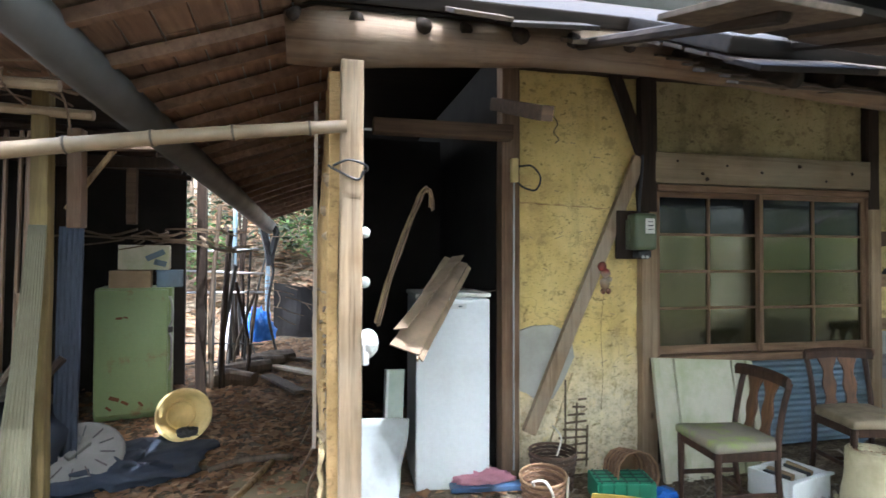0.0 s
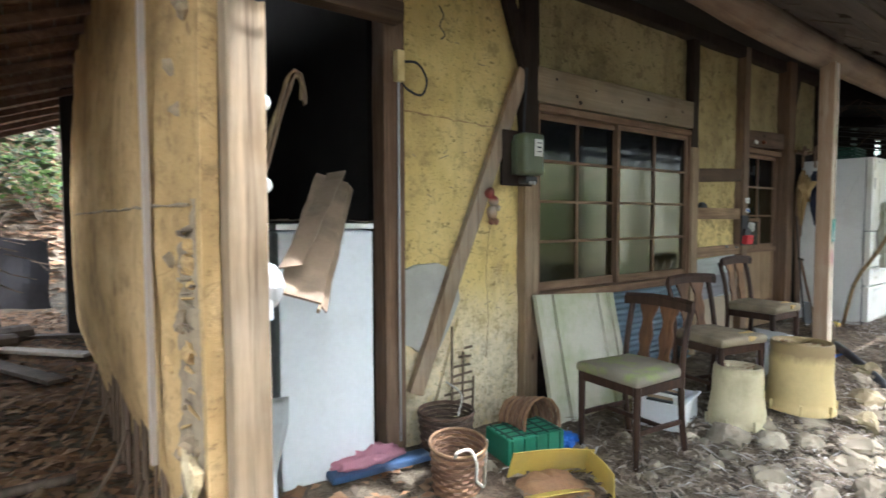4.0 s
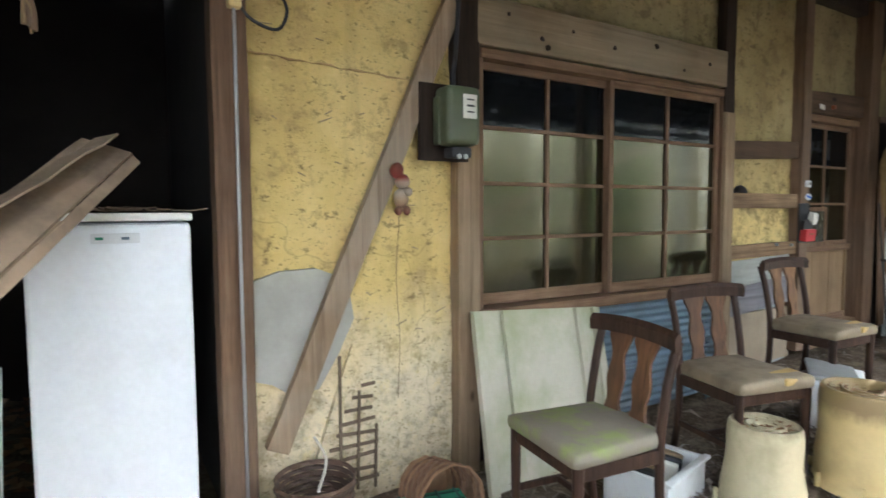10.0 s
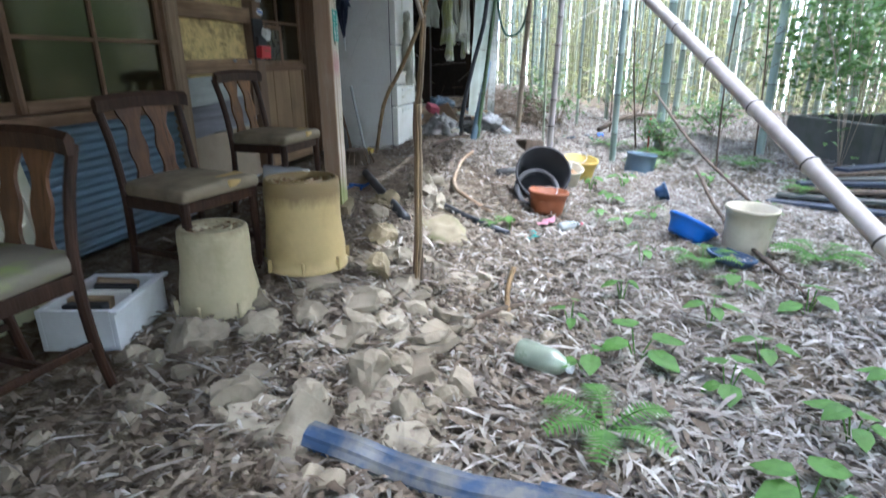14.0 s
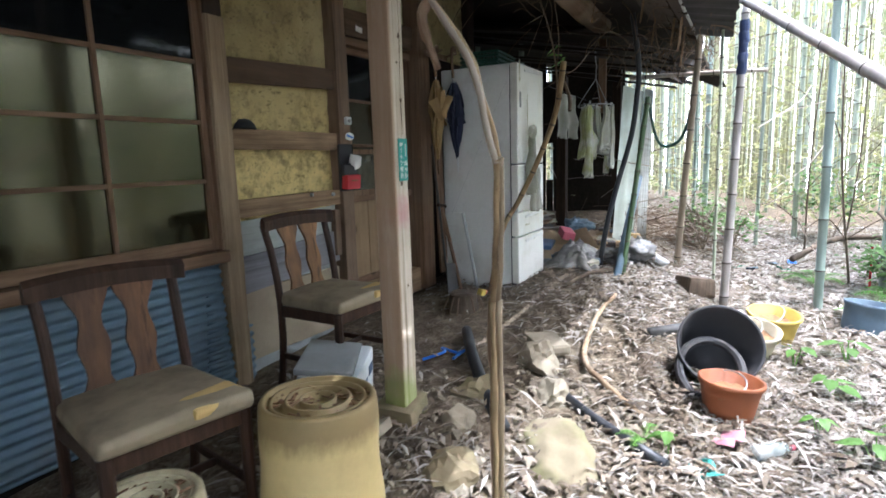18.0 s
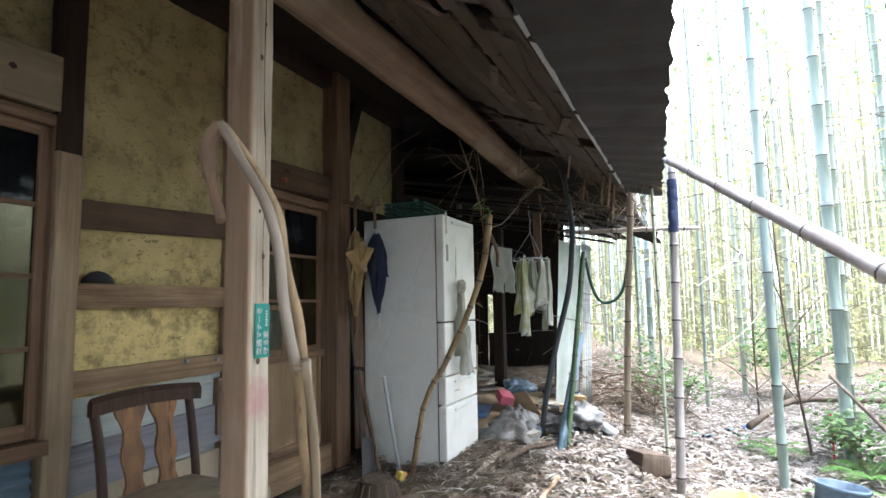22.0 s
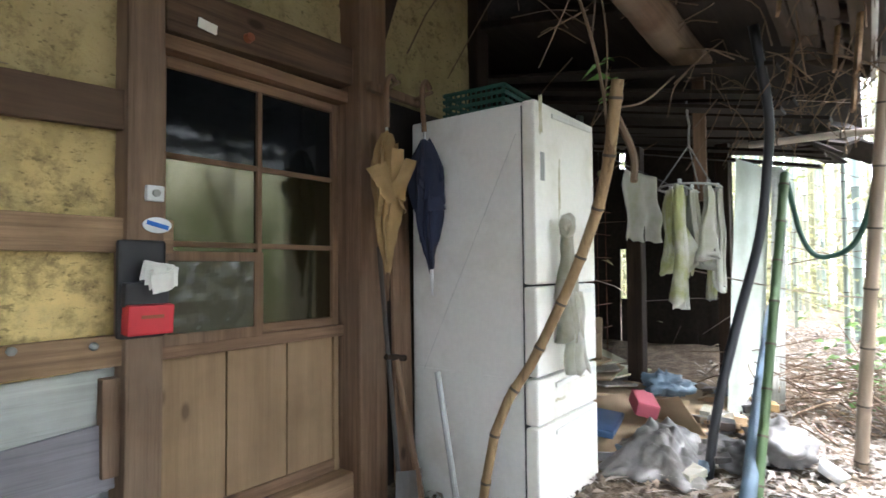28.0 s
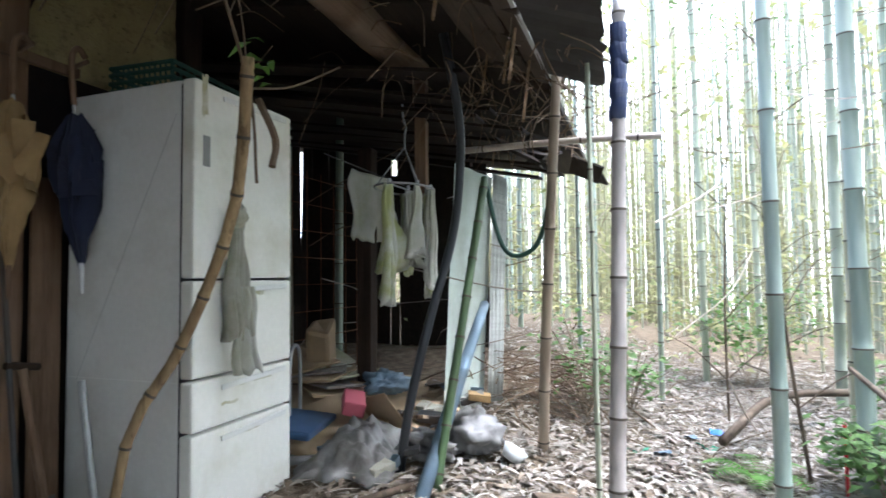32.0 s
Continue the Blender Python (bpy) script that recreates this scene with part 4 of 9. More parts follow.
    # Outer boards brown, inner ones near-black: the eave's shade is in the colours.
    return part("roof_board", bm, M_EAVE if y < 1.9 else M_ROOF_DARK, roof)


for k in range(27):
    roof_board(1.19 + 0.16 * k, k)
for k in range(31):
    rr = random.Random(300 + k)
    x = 0.05 + 0.285 * k + rr.uniform(-0.03, 0.03)
    y0 = (1.15 if x > 1.8 else 1.84) + rr.uniform(-0.03, 0.05)
    pts = [(x + 0.02 * math.sin(i + k), y, roof_z(y) + 0.035) for i, y in enumerate((y0, max(2.0, y0 + 0.06), 3.2, 5.4))]
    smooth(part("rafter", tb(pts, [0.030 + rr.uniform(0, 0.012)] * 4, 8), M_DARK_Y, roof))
for k in range(8):
    for h in range(4):
        rr = random.Random(1300 + 7 * k + h)
        y, x0 = 1.21 + 0.098 * k + rr.uniform(-0.012, 0.012), 1.85 + 1.62 * h + rr.uniform(-0.1, 0.1)
        bm = bx((0, 0, 0), (1.60 + rr.uniform(-0.15, 0.1), 0.085 + rr.uniform(-0.012, 0.012), 0.012), None, 0.003)
        bmesh.ops.subdivide_edges(bm, edges=[e for e in bm.edges if abs(e.verts[0].co.x - e.verts[1].co.x) > 0.5], cuts=6)
        rough_up(bm, 0.007, 5, k + h * 3.3)
        bm.transform(pose(x0 + 0.8, y, roof_z(y) - 0.004 + rr.uniform(-0.006, 0.006), math.degrees(math.atan(SLOPE)) - 9, 0, rr.uniform(-0.8, 0.8)))
        part("lapped_board", bm, M_EAVE, roof, "narrow weathered board lapped under the eave")
for k in range(26):
    rr = random.Random(1330 + k)
    x, y = rr.uniform(2.4, 8.2), rr.uniform(1.2, 1.8)
    part("loose_bark", rough_up(bx((x, y, roof_z(y) - 0.03), (rr.uniform(0.15, 0.5), rr.uniform(0.02, 0.06), 0.006), (26 + rr.uniform(-12, 12), rr.uniform(-6, 6), rr.uniform(-25, 25)), 0.002), 0.006, 9, k), M_BARK if k % 2 else M_EAVE, roof)
for x, y, l in ((7.62, 1.22, 0.26), (7.85, 1.3, 0.22), (8.02, 1.24, 0.34), (7.30, 1.45, 0.2), (8.2, 1.5, 0.24)):
    part("splintered_lath", rough_up(bx((x, y, roof_z(y) - l / 2), (0.035, 0.012, l), (8, 10, 20), 0.002), 0.006, 12), M_BOARD_X, roof, "broken lath hanging from the eave")
part("roof_covering", bx((5.23, 1.50, roof_z(1.50) + 0.152), (6.98, 0.84, 0.07), (math.degrees(math.atan(SLOPE)), 0, 0), 0.01), M_ROOF_DARK, roof)
part("roof_covering", bx((4.25, 3.66, roof_z(3.66) + 0.15), (9.0, 4.06, 0.07), (math.degrees(math.atan(SLOPE)), 0, 0), 0.01), M_ROOF_DARK, roof, "dark roof tiles seen from below the eave")
part("roof_covering", bx((4.25, 7.1, roof_z(5.45) - 0.75 + 0.15), (9.0, 4.2, 0.07), (-math.degrees(math.atan(SLOPE)), 0, 0), 0.01), M_CONCRETE, roof)
part("eave_trim", bx((6.85, 1.165, roof_z(1.165) + 0.03), (3.7, 0.022, 0.05), None, 0.004), M_STEEL, roof, "pale metal drip edge")
for k in range(14):
    rr = random.Random(60 + k)
    x = 0.9 + 0.36 * k
    ye = 1.05 if x > 1.85 else 1.78
    part("loose_board", bx((x, ye + rr.uniform(-0.08, 0.1), roof_z(ye + 0.05) + 0.06 + rr.uniform(0, 0.05)), (rr.uniform(0.2, 0.5), 0.25, 0.022), (26, rr.uniform(-5, 5), rr.uniform(-8, 8)), 0.004), M_ROOF_DARK if k % 2 else M_BARK, roof, "")


for k in range(12):
    rr = random.Random(160 + k)
    part("loose_board", bx((1.5 + 0.21 * k, 0.78 + rr.uniform(-0.05, 0.08), 2.50 + 0.03 * (k % 3) + rr.uniform(0, 0.02)), (rr.uniform(0.35, 0.6), 0.42, 0.022), (14, rr.uniform(-4, 4), rr.uniform(-8, 8)), 0.004), M_ROOF_DARK if k % 3 else M_BARK, roof)
for k in range(5):
    part("rafter", tb([(1.5 + 0.55 * k, 0.62, 2.455), (1.48 + 0.55 * k, 2.1, 2.90)], 0.028, 8), M_DARK_Y, roof)
# Added filler: shuts out sky between main roof end and lean-to cover.
bm = bmesh.new()
gab = [(1.95, 2.70), (1.95, roof_z(1.95) + 0.05), (5.3, roof_z(5.3) + 0.05), (5.3, 2.70)]
lo = [bm.verts.new((8.62, y, z)) for y, z in gab]
hi = [bm.verts.new((8.65, y, z)) for y, z in gab]
bm.faces.new(lo)
bm.faces.new(hi[::-1])
for i in range(4):
    bm.faces.new((lo[i], hi[i], hi[(i + 1) % 4], lo[(i + 1) % 4]))
part("gable_boarding", bm, M_ROOF_DARK, roof, "dark boards added to close the sky gap at the gable")


def awning_sheet():
    """The dark loose sheet that hangs out over the eave."""
    def edge(u):
        x = 3.7 + 4.7 * u
        return Vector((x - 0.3 * u, 1.14, 2.43 - 0.02 * u)), Vector((x, 0.60 + 0.28 * u, 2.43 - 0.03 * u))
    bm = bmesh.new()
    n, g = 60, []
    for i in range(n + 1):
        a, b = edge(i / n)
        row = []
        for j in range(9):
            p = a.lerp(b, j / 8)
            p.z += 0.004 * math.sin(i * 1.9) + 0.02 * noise.noise(p * 1.5)
            if j == 8:
                p.y += 0.03 * noise.noise((i * 0.8, 0, 0)) + (0.10 if i == n else 0)
            row.append(bm.verts.new(p))
        g.append(row)
    for i in range(n):
        for j in range(8):
            bm.faces.new((g[i][j], g[i + 1][j], g[i + 1][j + 1], g[i][j + 1]))
    bm.normal_update()
    bmesh.ops.solidify(bm, geom=bm.faces[:], thickness=0.004)
    return bm


part("awning_sheet", awning_sheet(), M_SHEET_DARK, roof, "sagging black sheet over the eave")

# west overhang with boards, rafters and gutter
west_roof = tagged(new("roof_west"), "brown boarded roof overhang along the end wall", "roof", kind="structure")


def west_z(x, y):
    return 2.93 + 0.36 * (x - 0.2) - 0.055 * (y - 2)


def west_edge(y):
    return -0.86 + 0.055 * (y - 1) + 0.15 * max(0.0, 1 - (y - 1) / 1.7)


for k in range(20):
    rr = random.Random(k)
    y = 1.20 + 0.355 * k + rr.uniform(-0.03, 0.03)
    a, b = Vector((west_edge(y), y, west_z(west_edge(y), y) - 0.02)), Vector((0.32, y + rr.uniform(-0.03, 0.03), west_z(0.32, y) - 0.02))
    bm = tb([a, a.lerp(b, 0.5) + Vector((0, 0, rr.uniform(-0.012, 0.012))), b], 0.038, 4)
    part("rafter", bm, M_ROOF_WEST, west_roof)
for k in range(8):
    for j in range(9):
        rr = random.Random(50 + k * 9 + j)
        bm = bmesh.new()
        vs = []
        for yy in (1.12 + 0.8 * j, 1.12 + 0.8 * (j + 1) - 0.006):
            x0, x1 = west_edge(yy) - 0.03, 0.33
            for f in (k / 8 + 0.004, (k + 1) / 8 - 0.004):
                x = x0 + (x1 - x0) * f
                vs.append((x, yy, west_z(x, yy) + 0.022 + rr.uniform(0, 0.008)))
        lo = [bm.verts.new(v) for v in vs]
        hi = [bm.verts.new((v[0], v[1], v[2] + 0.015)) for v in vs]
        for q in ((0, 2, 3, 1),):
            bm.faces.new([lo[i] for i in q])
            bm.faces.new([hi[i] for i in q[::-1]])
        for i, m in ((0, 1), (1, 3), (3, 2), (2, 0)):
            bm.faces.new((lo[i], lo[m], hi[m], hi[i]))
        part("roof_board", bm, M_ROOF_WEST, west_roof)
bm = bmesh.new()
q = [bm.verts.new((x, y, west_z(x, y) + 0.06 + dz)) for dz in (0, 0.06) for x, y in ((west_edge(1.05) - 0.06, 1.05), (0.36, 1.05), (0.36, 8.4), (west_edge(8.4) - 0.06, 8.4))]
for f in ((3, 2, 1, 0), (4, 5, 6, 7), (0, 1, 5, 4), (1, 2, 6, 5), (2, 3, 7, 6), (3, 0, 4, 7)):
    bm.faces.new([q[i] for i in f])
part("roof_covering", bm, M_CONCRETE, west_roof)
gutter = thing("gutter_pipe", "dark grey plastic gutter pipe along the overhang", "gutter")
smooth(part("pipe", tb([(-0.86, 0.7, 2.63), (-0.79, 2.0, 2.53), (-0.67, 4.0, 2.41), (-0.55, 6.0, 2.28), (-0.46, 7.6, 2.18)], 0.098, 18), M_PIPE_GREY, gutter))
part("pipe_socket", tb([(-0.865, 0.68, 2.632), (-0.84, 1.12, 2.60)], 0.112, 18), M_PIPE_GREY, gutter)
part("hanging_strap", tb(spline([(-0.46, 7.4, 2.2), (-0.36, 7.4, 2.1), (-0.42, 7.4, 1.8), (-0.44, 7.4, 1.65), (-0.48, 7.4, 1.9), (-0.55, 7.4, 2.2)], 5), 0.05, 6), M_RUBBER, gutter)
part("wire_loop", tb(spline([(-0.74, 1.0, 2.66), (-0.86, 1.02, 2.50), (-0.98, 1.05, 2.46), (-1.0, 1.05, 2.58), (-0.90, 1.02, 2.73)], 6), 0.006, 5), M_RUBBER, gutter)

# ---- window: two sliding sashes of frosted and dark panes ----


def sash(parent, x0, x1, y, z0, z1, cols, rows, dark_rows=1):
    s = new("sash")
    s.parent = parent
    w = 0.036
    for name, c, sz, mt in (("stile", (x0 + w / 2, y, (z0 + z1) / 2), (w, 0.03, z1 - z0), M_SASH_Z), ("stile", (x1 - w / 2, y, (z0 + z1) / 2), (w, 0.03, z1 - z0), M_SASH_Z),
                            ("rail", ((x0 + x1) / 2, y, z0 + 0.03), (x1 - x0 - 2 * w, 0.03, 0.06), M_SASH), ("rail", ((x0 + x1) / 2, y, z1 - 0.02), (x1 - x0 - 2 * w, 0.03, 0.04), M_SASH)):
        part(name, bx(c, sz, None, 0.004), mt, s)
    ix0, ix1, iz0, iz1 = x0 + w, x1 - w, z0 + 0.06, z1 - 0.04
    for i in range(1, cols):
        x = ix0 + (ix1 - ix0) * i / cols
        part("glazing_bar", bx((x, y - 0.002, (iz0 + iz1) / 2), (0.02, 0.022, iz1 - iz0), None, 0.003), M_SASH_Z, s)
    for j in range(1, rows):
        z = iz0 + (iz1 - iz0) * j / rows
        part("glazing_bar", bx(((ix0 + ix1) / 2, y + 0.001, z), (ix1 - ix0, 0.022, 0.02), None, 0.003), M_SASH, s)
    for i in range(cols):
        for j in range(rows):
            xa, xb = ix0 + (ix1 - ix0) * i / cols, ix0 + (ix1 - ix0) * (i + 1) / cols
            za, zb = iz0 + (iz1 - iz0) * j / rows, iz0 + (iz1 - iz0) * (j + 1) / rows
            part("pane", bx(((xa + xb) / 2, y + 0.004, (za + zb) / 2), (xb - xa, 0.004, zb - za), None, 0), M_CLEAR if j >= rows - dark_rows else M_FROST, s)
    return s


window_1 = tagged(new("window_1"), "wooden sliding window with frosted panes and dark clear top panes", "window", kind="structure")
sash(window_1, 2.715, 3.67, 3.115, 1.01, 2.26, 2, 4)
sash(window_1, 3.63, 4.675, 3.08, 1.01, 2.26, 2, 4)
part("window_frame", bx((3.69, 3.10, 2.285), (1.98, 0.13, 0.05), None, 0.005), M_SASH, window_1)
part("window_sill", bx((3.69, 3.085, 0.975), (2.02, 0.15, 0.06), None, 0.008), M_SASH, window_1)
part("window_frame", bx((2.70, 3.10, 1.63), (0.03, 0.12, 1.26), None, 0.004), M_SASH_Z, window_1)
part("window_frame", bx((4.69, 3.10, 1.63), (0.03, 0.12, 1.26), None, 0.004), M_SASH_Z, window_1)

# ---- entrance: sliding door with six panes over boards ----
door_1 = tagged(new("door_1"), "closed brown sliding door with six panes above boards", "door", kind="structure")
sash(door_1, 5.77, 6.585, 3.12, 1.185, 2.195, 2, 3)
for i in range(3):
    part("door_board", bx((5.77 + 0.815 * (i + 0.5) / 3, 3.125, 0.86), (0.815 / 3 - 0.006, 0.02, 0.62), None, 0.004), M_BOARD_Z, door_1)
for x in (5.79, 6.565):
    part("muntin", bx((x, 3.108, 0.86), (0.026, 0.02, 0.62), None, 0.004), M_BOARD_Z, door_1)
part("bottom_rail", bx((6.178, 3.115, 0.60), (0.815, 0.03, 0.05), None, 0.005), M_SASH, door_1)
part("middle_rail", bx((6.178, 3.105, 1.185), (0.86, 0.05, 0.05), None, 0.005), M_SASH, door_1)
for c, sz in (((5.97, 3.082, 1.505), (0.40, 0.018, 0.034)), ((5.97, 3.082, 1.222), (0.40, 0.018, 0.040)), ((5.785, 3.082, 1.363), (0.030, 0.018, 0.25)), ((6.15, 3.082, 1.363), (0.040, 0.018, 0.25))):
    part("loose_pane_frame", bx(c, sz, None, 0.003), M_POST, door_1)
part("pane", rough_up(sheet(0.345, 0.25, 24, 18, lambda x, z: 0.004 * noise.noise((x * 22, z * 22, 1)), 0.003), 0.0015, 40), M_FILM, door_1, "pane patched with crinkled film").matrix_basis = pose(5.795, 3.078, 1.237)

# ---- along the front wall ----


def chair(m, label, foam=False):
    """Dining chair facing its own -y, with two waisted splats."""
    t = thing("dining_chair", label, "chair", m @ Matrix.Scale(1.07, 4), "wooden chairs along the wall")
    bm = bmesh.new()
    box(bm, (0, 0, 0.455), (0.43, 0.41, 0.055), None, 0.024)
    bmesh.ops.subdivide_edges(bm, edges=bm.edges[:], cuts=1, use_grid_fill=True)
    for v in bm.verts:
        v.co.x *= 1.0 - 0.10 * (v.co.y + 0.2) / 0.4
        v.co.z += 0.012 * (1 - (v.co.x / 0.2) ** 2) * (v.co.z > 0.45)
    seat = smooth(part("seat", rough_up(bm, 0.006, 9), M_CUSHION_MOSS if "mossy" in label else M_CUSHION, t, "worn olive vinyl seat pad"))
    if foam:
        part("torn_foam", rough_up(bx((0.11, -0.15, 0.474), (0.19, 0.10, 0.03), (8, 0, 12), 0.012), 0.008, 14), M_FOAM, seat, "yellow foam showing through a tear")
    for x in (-0.19, 0.19):
        part("front_leg", tb([(x, -0.175, 0.0), (x, -0.175, 0.2), (x, -0.175, 0.43)], [0.014, 0.018, 0.021], 10), M_CHAIR, t)
        part("back_post", tb(spline([(x, 0.215, 0.0), (x, 0.18, 0.22), (x, 0.175, 0.45), (x, 0.205, 0.65), (x * 1.03, 0.245, 0.80)], 3), 0.017, 10), M_CHAIR, t)
        part("side_rail", bx((x, 0, 0.405), (0.022, 0.36, 0.05), None, 0.004), M_CHAIR, t)
        part("stretcher", bx((x, 0.01, 0.19), (0.016, 0.36, 0.026), None, 0.004), M_CHAIR, t)
    part("front_rail", bx((0, -0.175, 0.405), (0.36, 0.022, 0.05), None, 0.004), M_CHAIR, t)
    part("back_rail", bx((0, 0.178, 0.405), (0.36, 0.022, 0.05), None, 0.004), M_CHAIR, t)
    part("stretcher", bx((0, 0.02, 0.19), (0.36, 0.016, 0.024), None, 0.004), M_CHAIR, t)
    bm = bmesh.new()
    n, g = 14, []
    for i in range(n + 1):
        u = -1 + 2 * i / n
        x, bow = 0.225 * u, 0.02 * u * u
        g.append([bm.verts.new((x, 0.235 - bow + dy, 0.785 + dz - 0.012 * u * u)) for dy, dz in ((-0.014, 0), (0.014, 0.0), (0.016, 0.045), (0.0, 0.065), (-0.016, 0.045))])
    for a, b in zip(g, g[1:]):
        for k in range(5):
            bm.faces.new((a[k], b[k], b[(k + 1) % 5], a[(k + 1) % 5]))
    bm.faces.new(g[0])
    bm.faces.new(g[-1][::-1])
    bmesh.ops.recalc_face_normals(bm, faces=bm.faces[:])
    part("crest_rail", bm, M_CHAIR, t)
    for s in (-1, 1):
        bm = bmesh.new()
        g = []
        for j in range(13):
            v = j / 12
            w = 0.052 - 0.018 * math.sin(math.pi * v) ** 2 + 0.012 * math.cos(4 * math.pi * v)
            cx, y, z = s * 0.068, 0.178 + 0.055 * v * v + 0.012 * math.sin(math.pi * v), 0.43 + 0.36 * v
            g.append([bm.verts.new((cx - w, y - 0.006, z)), bm.verts.new((cx + w, y - 0.006, z)), bm.verts.new((cx + w, y + 0.006, z)), bm.verts.new((cx - w, y + 0.006, z))])
        for a, b in zip(g, g[1:]):
            for k in range(4):
                bm.faces.new((a[k], a[(k + 1) % 4], b[(k + 1) % 4], b[k]))
        bm.faces.new(g[0][::-1])
        bm.faces.new(g[-1])
        part("splat", bm, M_CHAIR_WORN if "bursting" in label else M_CHAIR_SPLAT, t, "splat with worn orange-brown grain")
    return t


chair(stand(2.66, 2.27, -96.5), "dark wooden chair with a mossy olive seat pad, turned sideways")
chair(stand(3.74, 2.30, -12, dz=0.01), "dark wooden chair with a torn olive seat, before the blue sheet", True)
chair(stand(4.90, 2.50, -3, dz=0.0), "dark wooden chair with foam bursting from its seat", True)


def mat_mould(name, base, mould, z0):
    """A copy of the tub plastic with a band of mould round the top."""
    m = base.copy()
    m.name = name
    nt = m.node_tree
    p = nt.nodes["Principled BSDF"]
    old = p.inputs["Base Color"].links[0].from_socket
    sp = nt.nodes.new("ShaderNodeSeparateXYZ")
    nt.links.new(coords(nt), sp.inputs[0])
    ad = node(nt, "ShaderNodeMath")
    ad.operation = "MULTIPLY_ADD"
    ad.inputs[1].default_value = 0.16
    nt.links.new(noise_tex(nt, coords(nt, (1, 1, 0.5)), 9, 6, 0.7), ad.inputs[0])
    nt.links.new(sp.outputs[2], ad.inputs[2])
    nt.links.new(mixc(nt, ramp(nt, ad.outputs[0], [(z0, (0,) * 3), (z0 + 0.06, (0.8,) * 3)]), old, mould), p.inputs["Base Color"])
    return m


M_TUB_SMALL = mat_mould("pale_tub_plastic", mat_plain("cream_plastic", (0.52, 0.45, 0.27), (0.30, 0.25, 0.13), 0.7, 0.5, big=5), (0.16, 0.12, 0.06), 0.43)
M_TUB_LARGE = mat_mould("yellow_tub_plastic", mat_plain("strong_yellow_plastic", (0.562, 0.432, 0.184), (0.346, 0.259, 0.108), 0.7, 0.5, big=4), (0.184, 0.124, 0.0486), 0.41)


def tub(m, r0, r1, h, label, seed):
    """Upturned plastic tub: wide rim down, ringed base up."""
    t = thing("yellow_tub", label, "tub", m, "upturned yellow tubs")
    prof = [(r0 + 0.012, 0), (r0 + 0.012, 0.022), (r0, 0.026)]
    prof += [(r0 + (r1 - r0) * k / 8 + 0.004 * math.sin(k * 1.1), 0.026 + (h - 0.036) * k / 8) for k in range(1, 9)]
    prof += [(r1 - 0.004, h), (r1 - 0.018, h), (r1 - 0.02, h - 0.03)]
    for r in (0.78, 0.52, 0.27):
        prof += [(r1 * (r + 0.05), h - 0.034), (r1 * (r + 0.05), h - 0.008), (r1 * r, h - 0.006), (r1 * (r - 0.02), h - 0.034)]
    prof += [(0.0, h - 0.034)]
    bm = lathe(prof, 40)
    rough_up(bm, 0.006, 4, seed)
    mt = M_TUB_LARGE if h > 0.42 else M_TUB_SMALL
    smooth(part("body", bm, mt, t))
    for k in range(7):
        a = 2 * math.pi * k / 7 + seed
        part("foot_rib", bx(((r0 + 0.016) * math.cos(a), (r0 + 0.016) * math.sin(a), 0.035), (0.02, 0.014, 0.07), (0, 0, math.degrees(a)), 0.004), mt, t)
    rr = random.Random(seed)
    bm = bmesh.new()
    for k in range(70):
        a, r = rr.uniform(0, 6.28), r1 * 0.9 * math.sqrt(rr.random())
        box(bm, (r * math.cos(a), r * math.sin(a), h - 0.024 + rr.uniform(0, 0.012)), (rr.uniform(0.02, 0.05), 0.008, 0.003), (rr.uniform(-20, 20), rr.uniform(-20, 20), rr.uniform(0, 180)))
    part("leaf_debris", bm, M_LITTER_BR, t, "dead leaves lying on the base")
    return t


tub(stand(3.53, 2.06, 20, 0, 1.5, -0.01), 0.172, 0.143, 0.385, "upturned yellow plastic tub with dirt on its ringed base", 2)
tub(stand(4.01, 1.87, 70, 1.0, 0, -0.01), 0.200, 0.182, 0.455, "larger upturned yellow tub with a mouldy band and a chipped edge", 5)


def open_box(name, label, cat, m, w, d, h, material, wall=0.02):
    t = thing(name, label, cat, m)
    part("base", bx((0, 0, wall / 2), (w, d, wall)), material, t)
    for c, s in (((0, -d / 2 + wall / 2, h / 2), (w, wall, h)), ((0, d / 2 - wall / 2, h / 2), (w, wall, h)), ((-w / 2 + wall / 2, 0, h / 2), (wall, d - 2 * wall, h)), ((w / 2 - wall / 2, 0, h / 2), (wall, d - 2 * wall, h))):
        part("side", bx(c, s, None, 0.004), material, t)
    return t


tray = open_box("plastic_crate", "dirty white plastic crate under the chair", "crate", stand(3.22, 2.38, 14), 0.40, 0.30, 0.17, M_STYRO)
part("rim", bx((0, -0.155, 0.165), (0.43, 0.03, 0.016)), M_STYRO, tray)
for k in range(5):
    part("clutter", bx((-0.13 + 0.065 * k, 0.02 * math.sin(k * 2), 0.12), (0.05, 0.16, 0.10), (4 * k, 6, 9 * k), 0.008), (M_RUBBER, M_CARD, M_PAPER)[k % 3], tray)
foam_box = thing("styrofoam_box", "white styrofoam box with blue print, lid half open", "box", stand(4.56, 2.25, 24, 3, -4, -0.01))
part("body", rough_up(bx((0, 0, 0.14), (0.36, 0.25, 0.27), None, 0.018), 0.005, 6), M_STYRO, foam_box)
part("lid", bx((0.0, 0.03, 0.285), (0.37, 0.24, 0.03), (5, 3, 6), 0.01), M_GREY_PL, foam_box, "grey dusty lid")
for k in range(3):
    part("print_mark", bx((-0.10 + 0.10 * k, -0.1275, 0.20 - 0.03 * (k % 2)), (0.05 + 0.02 * (k == 2), 0.003, 0.045), None, 0), (M_SHEET_BLUE, M_SHEET_BLUE, M_PIPE_BLUE)[k], foam_box)

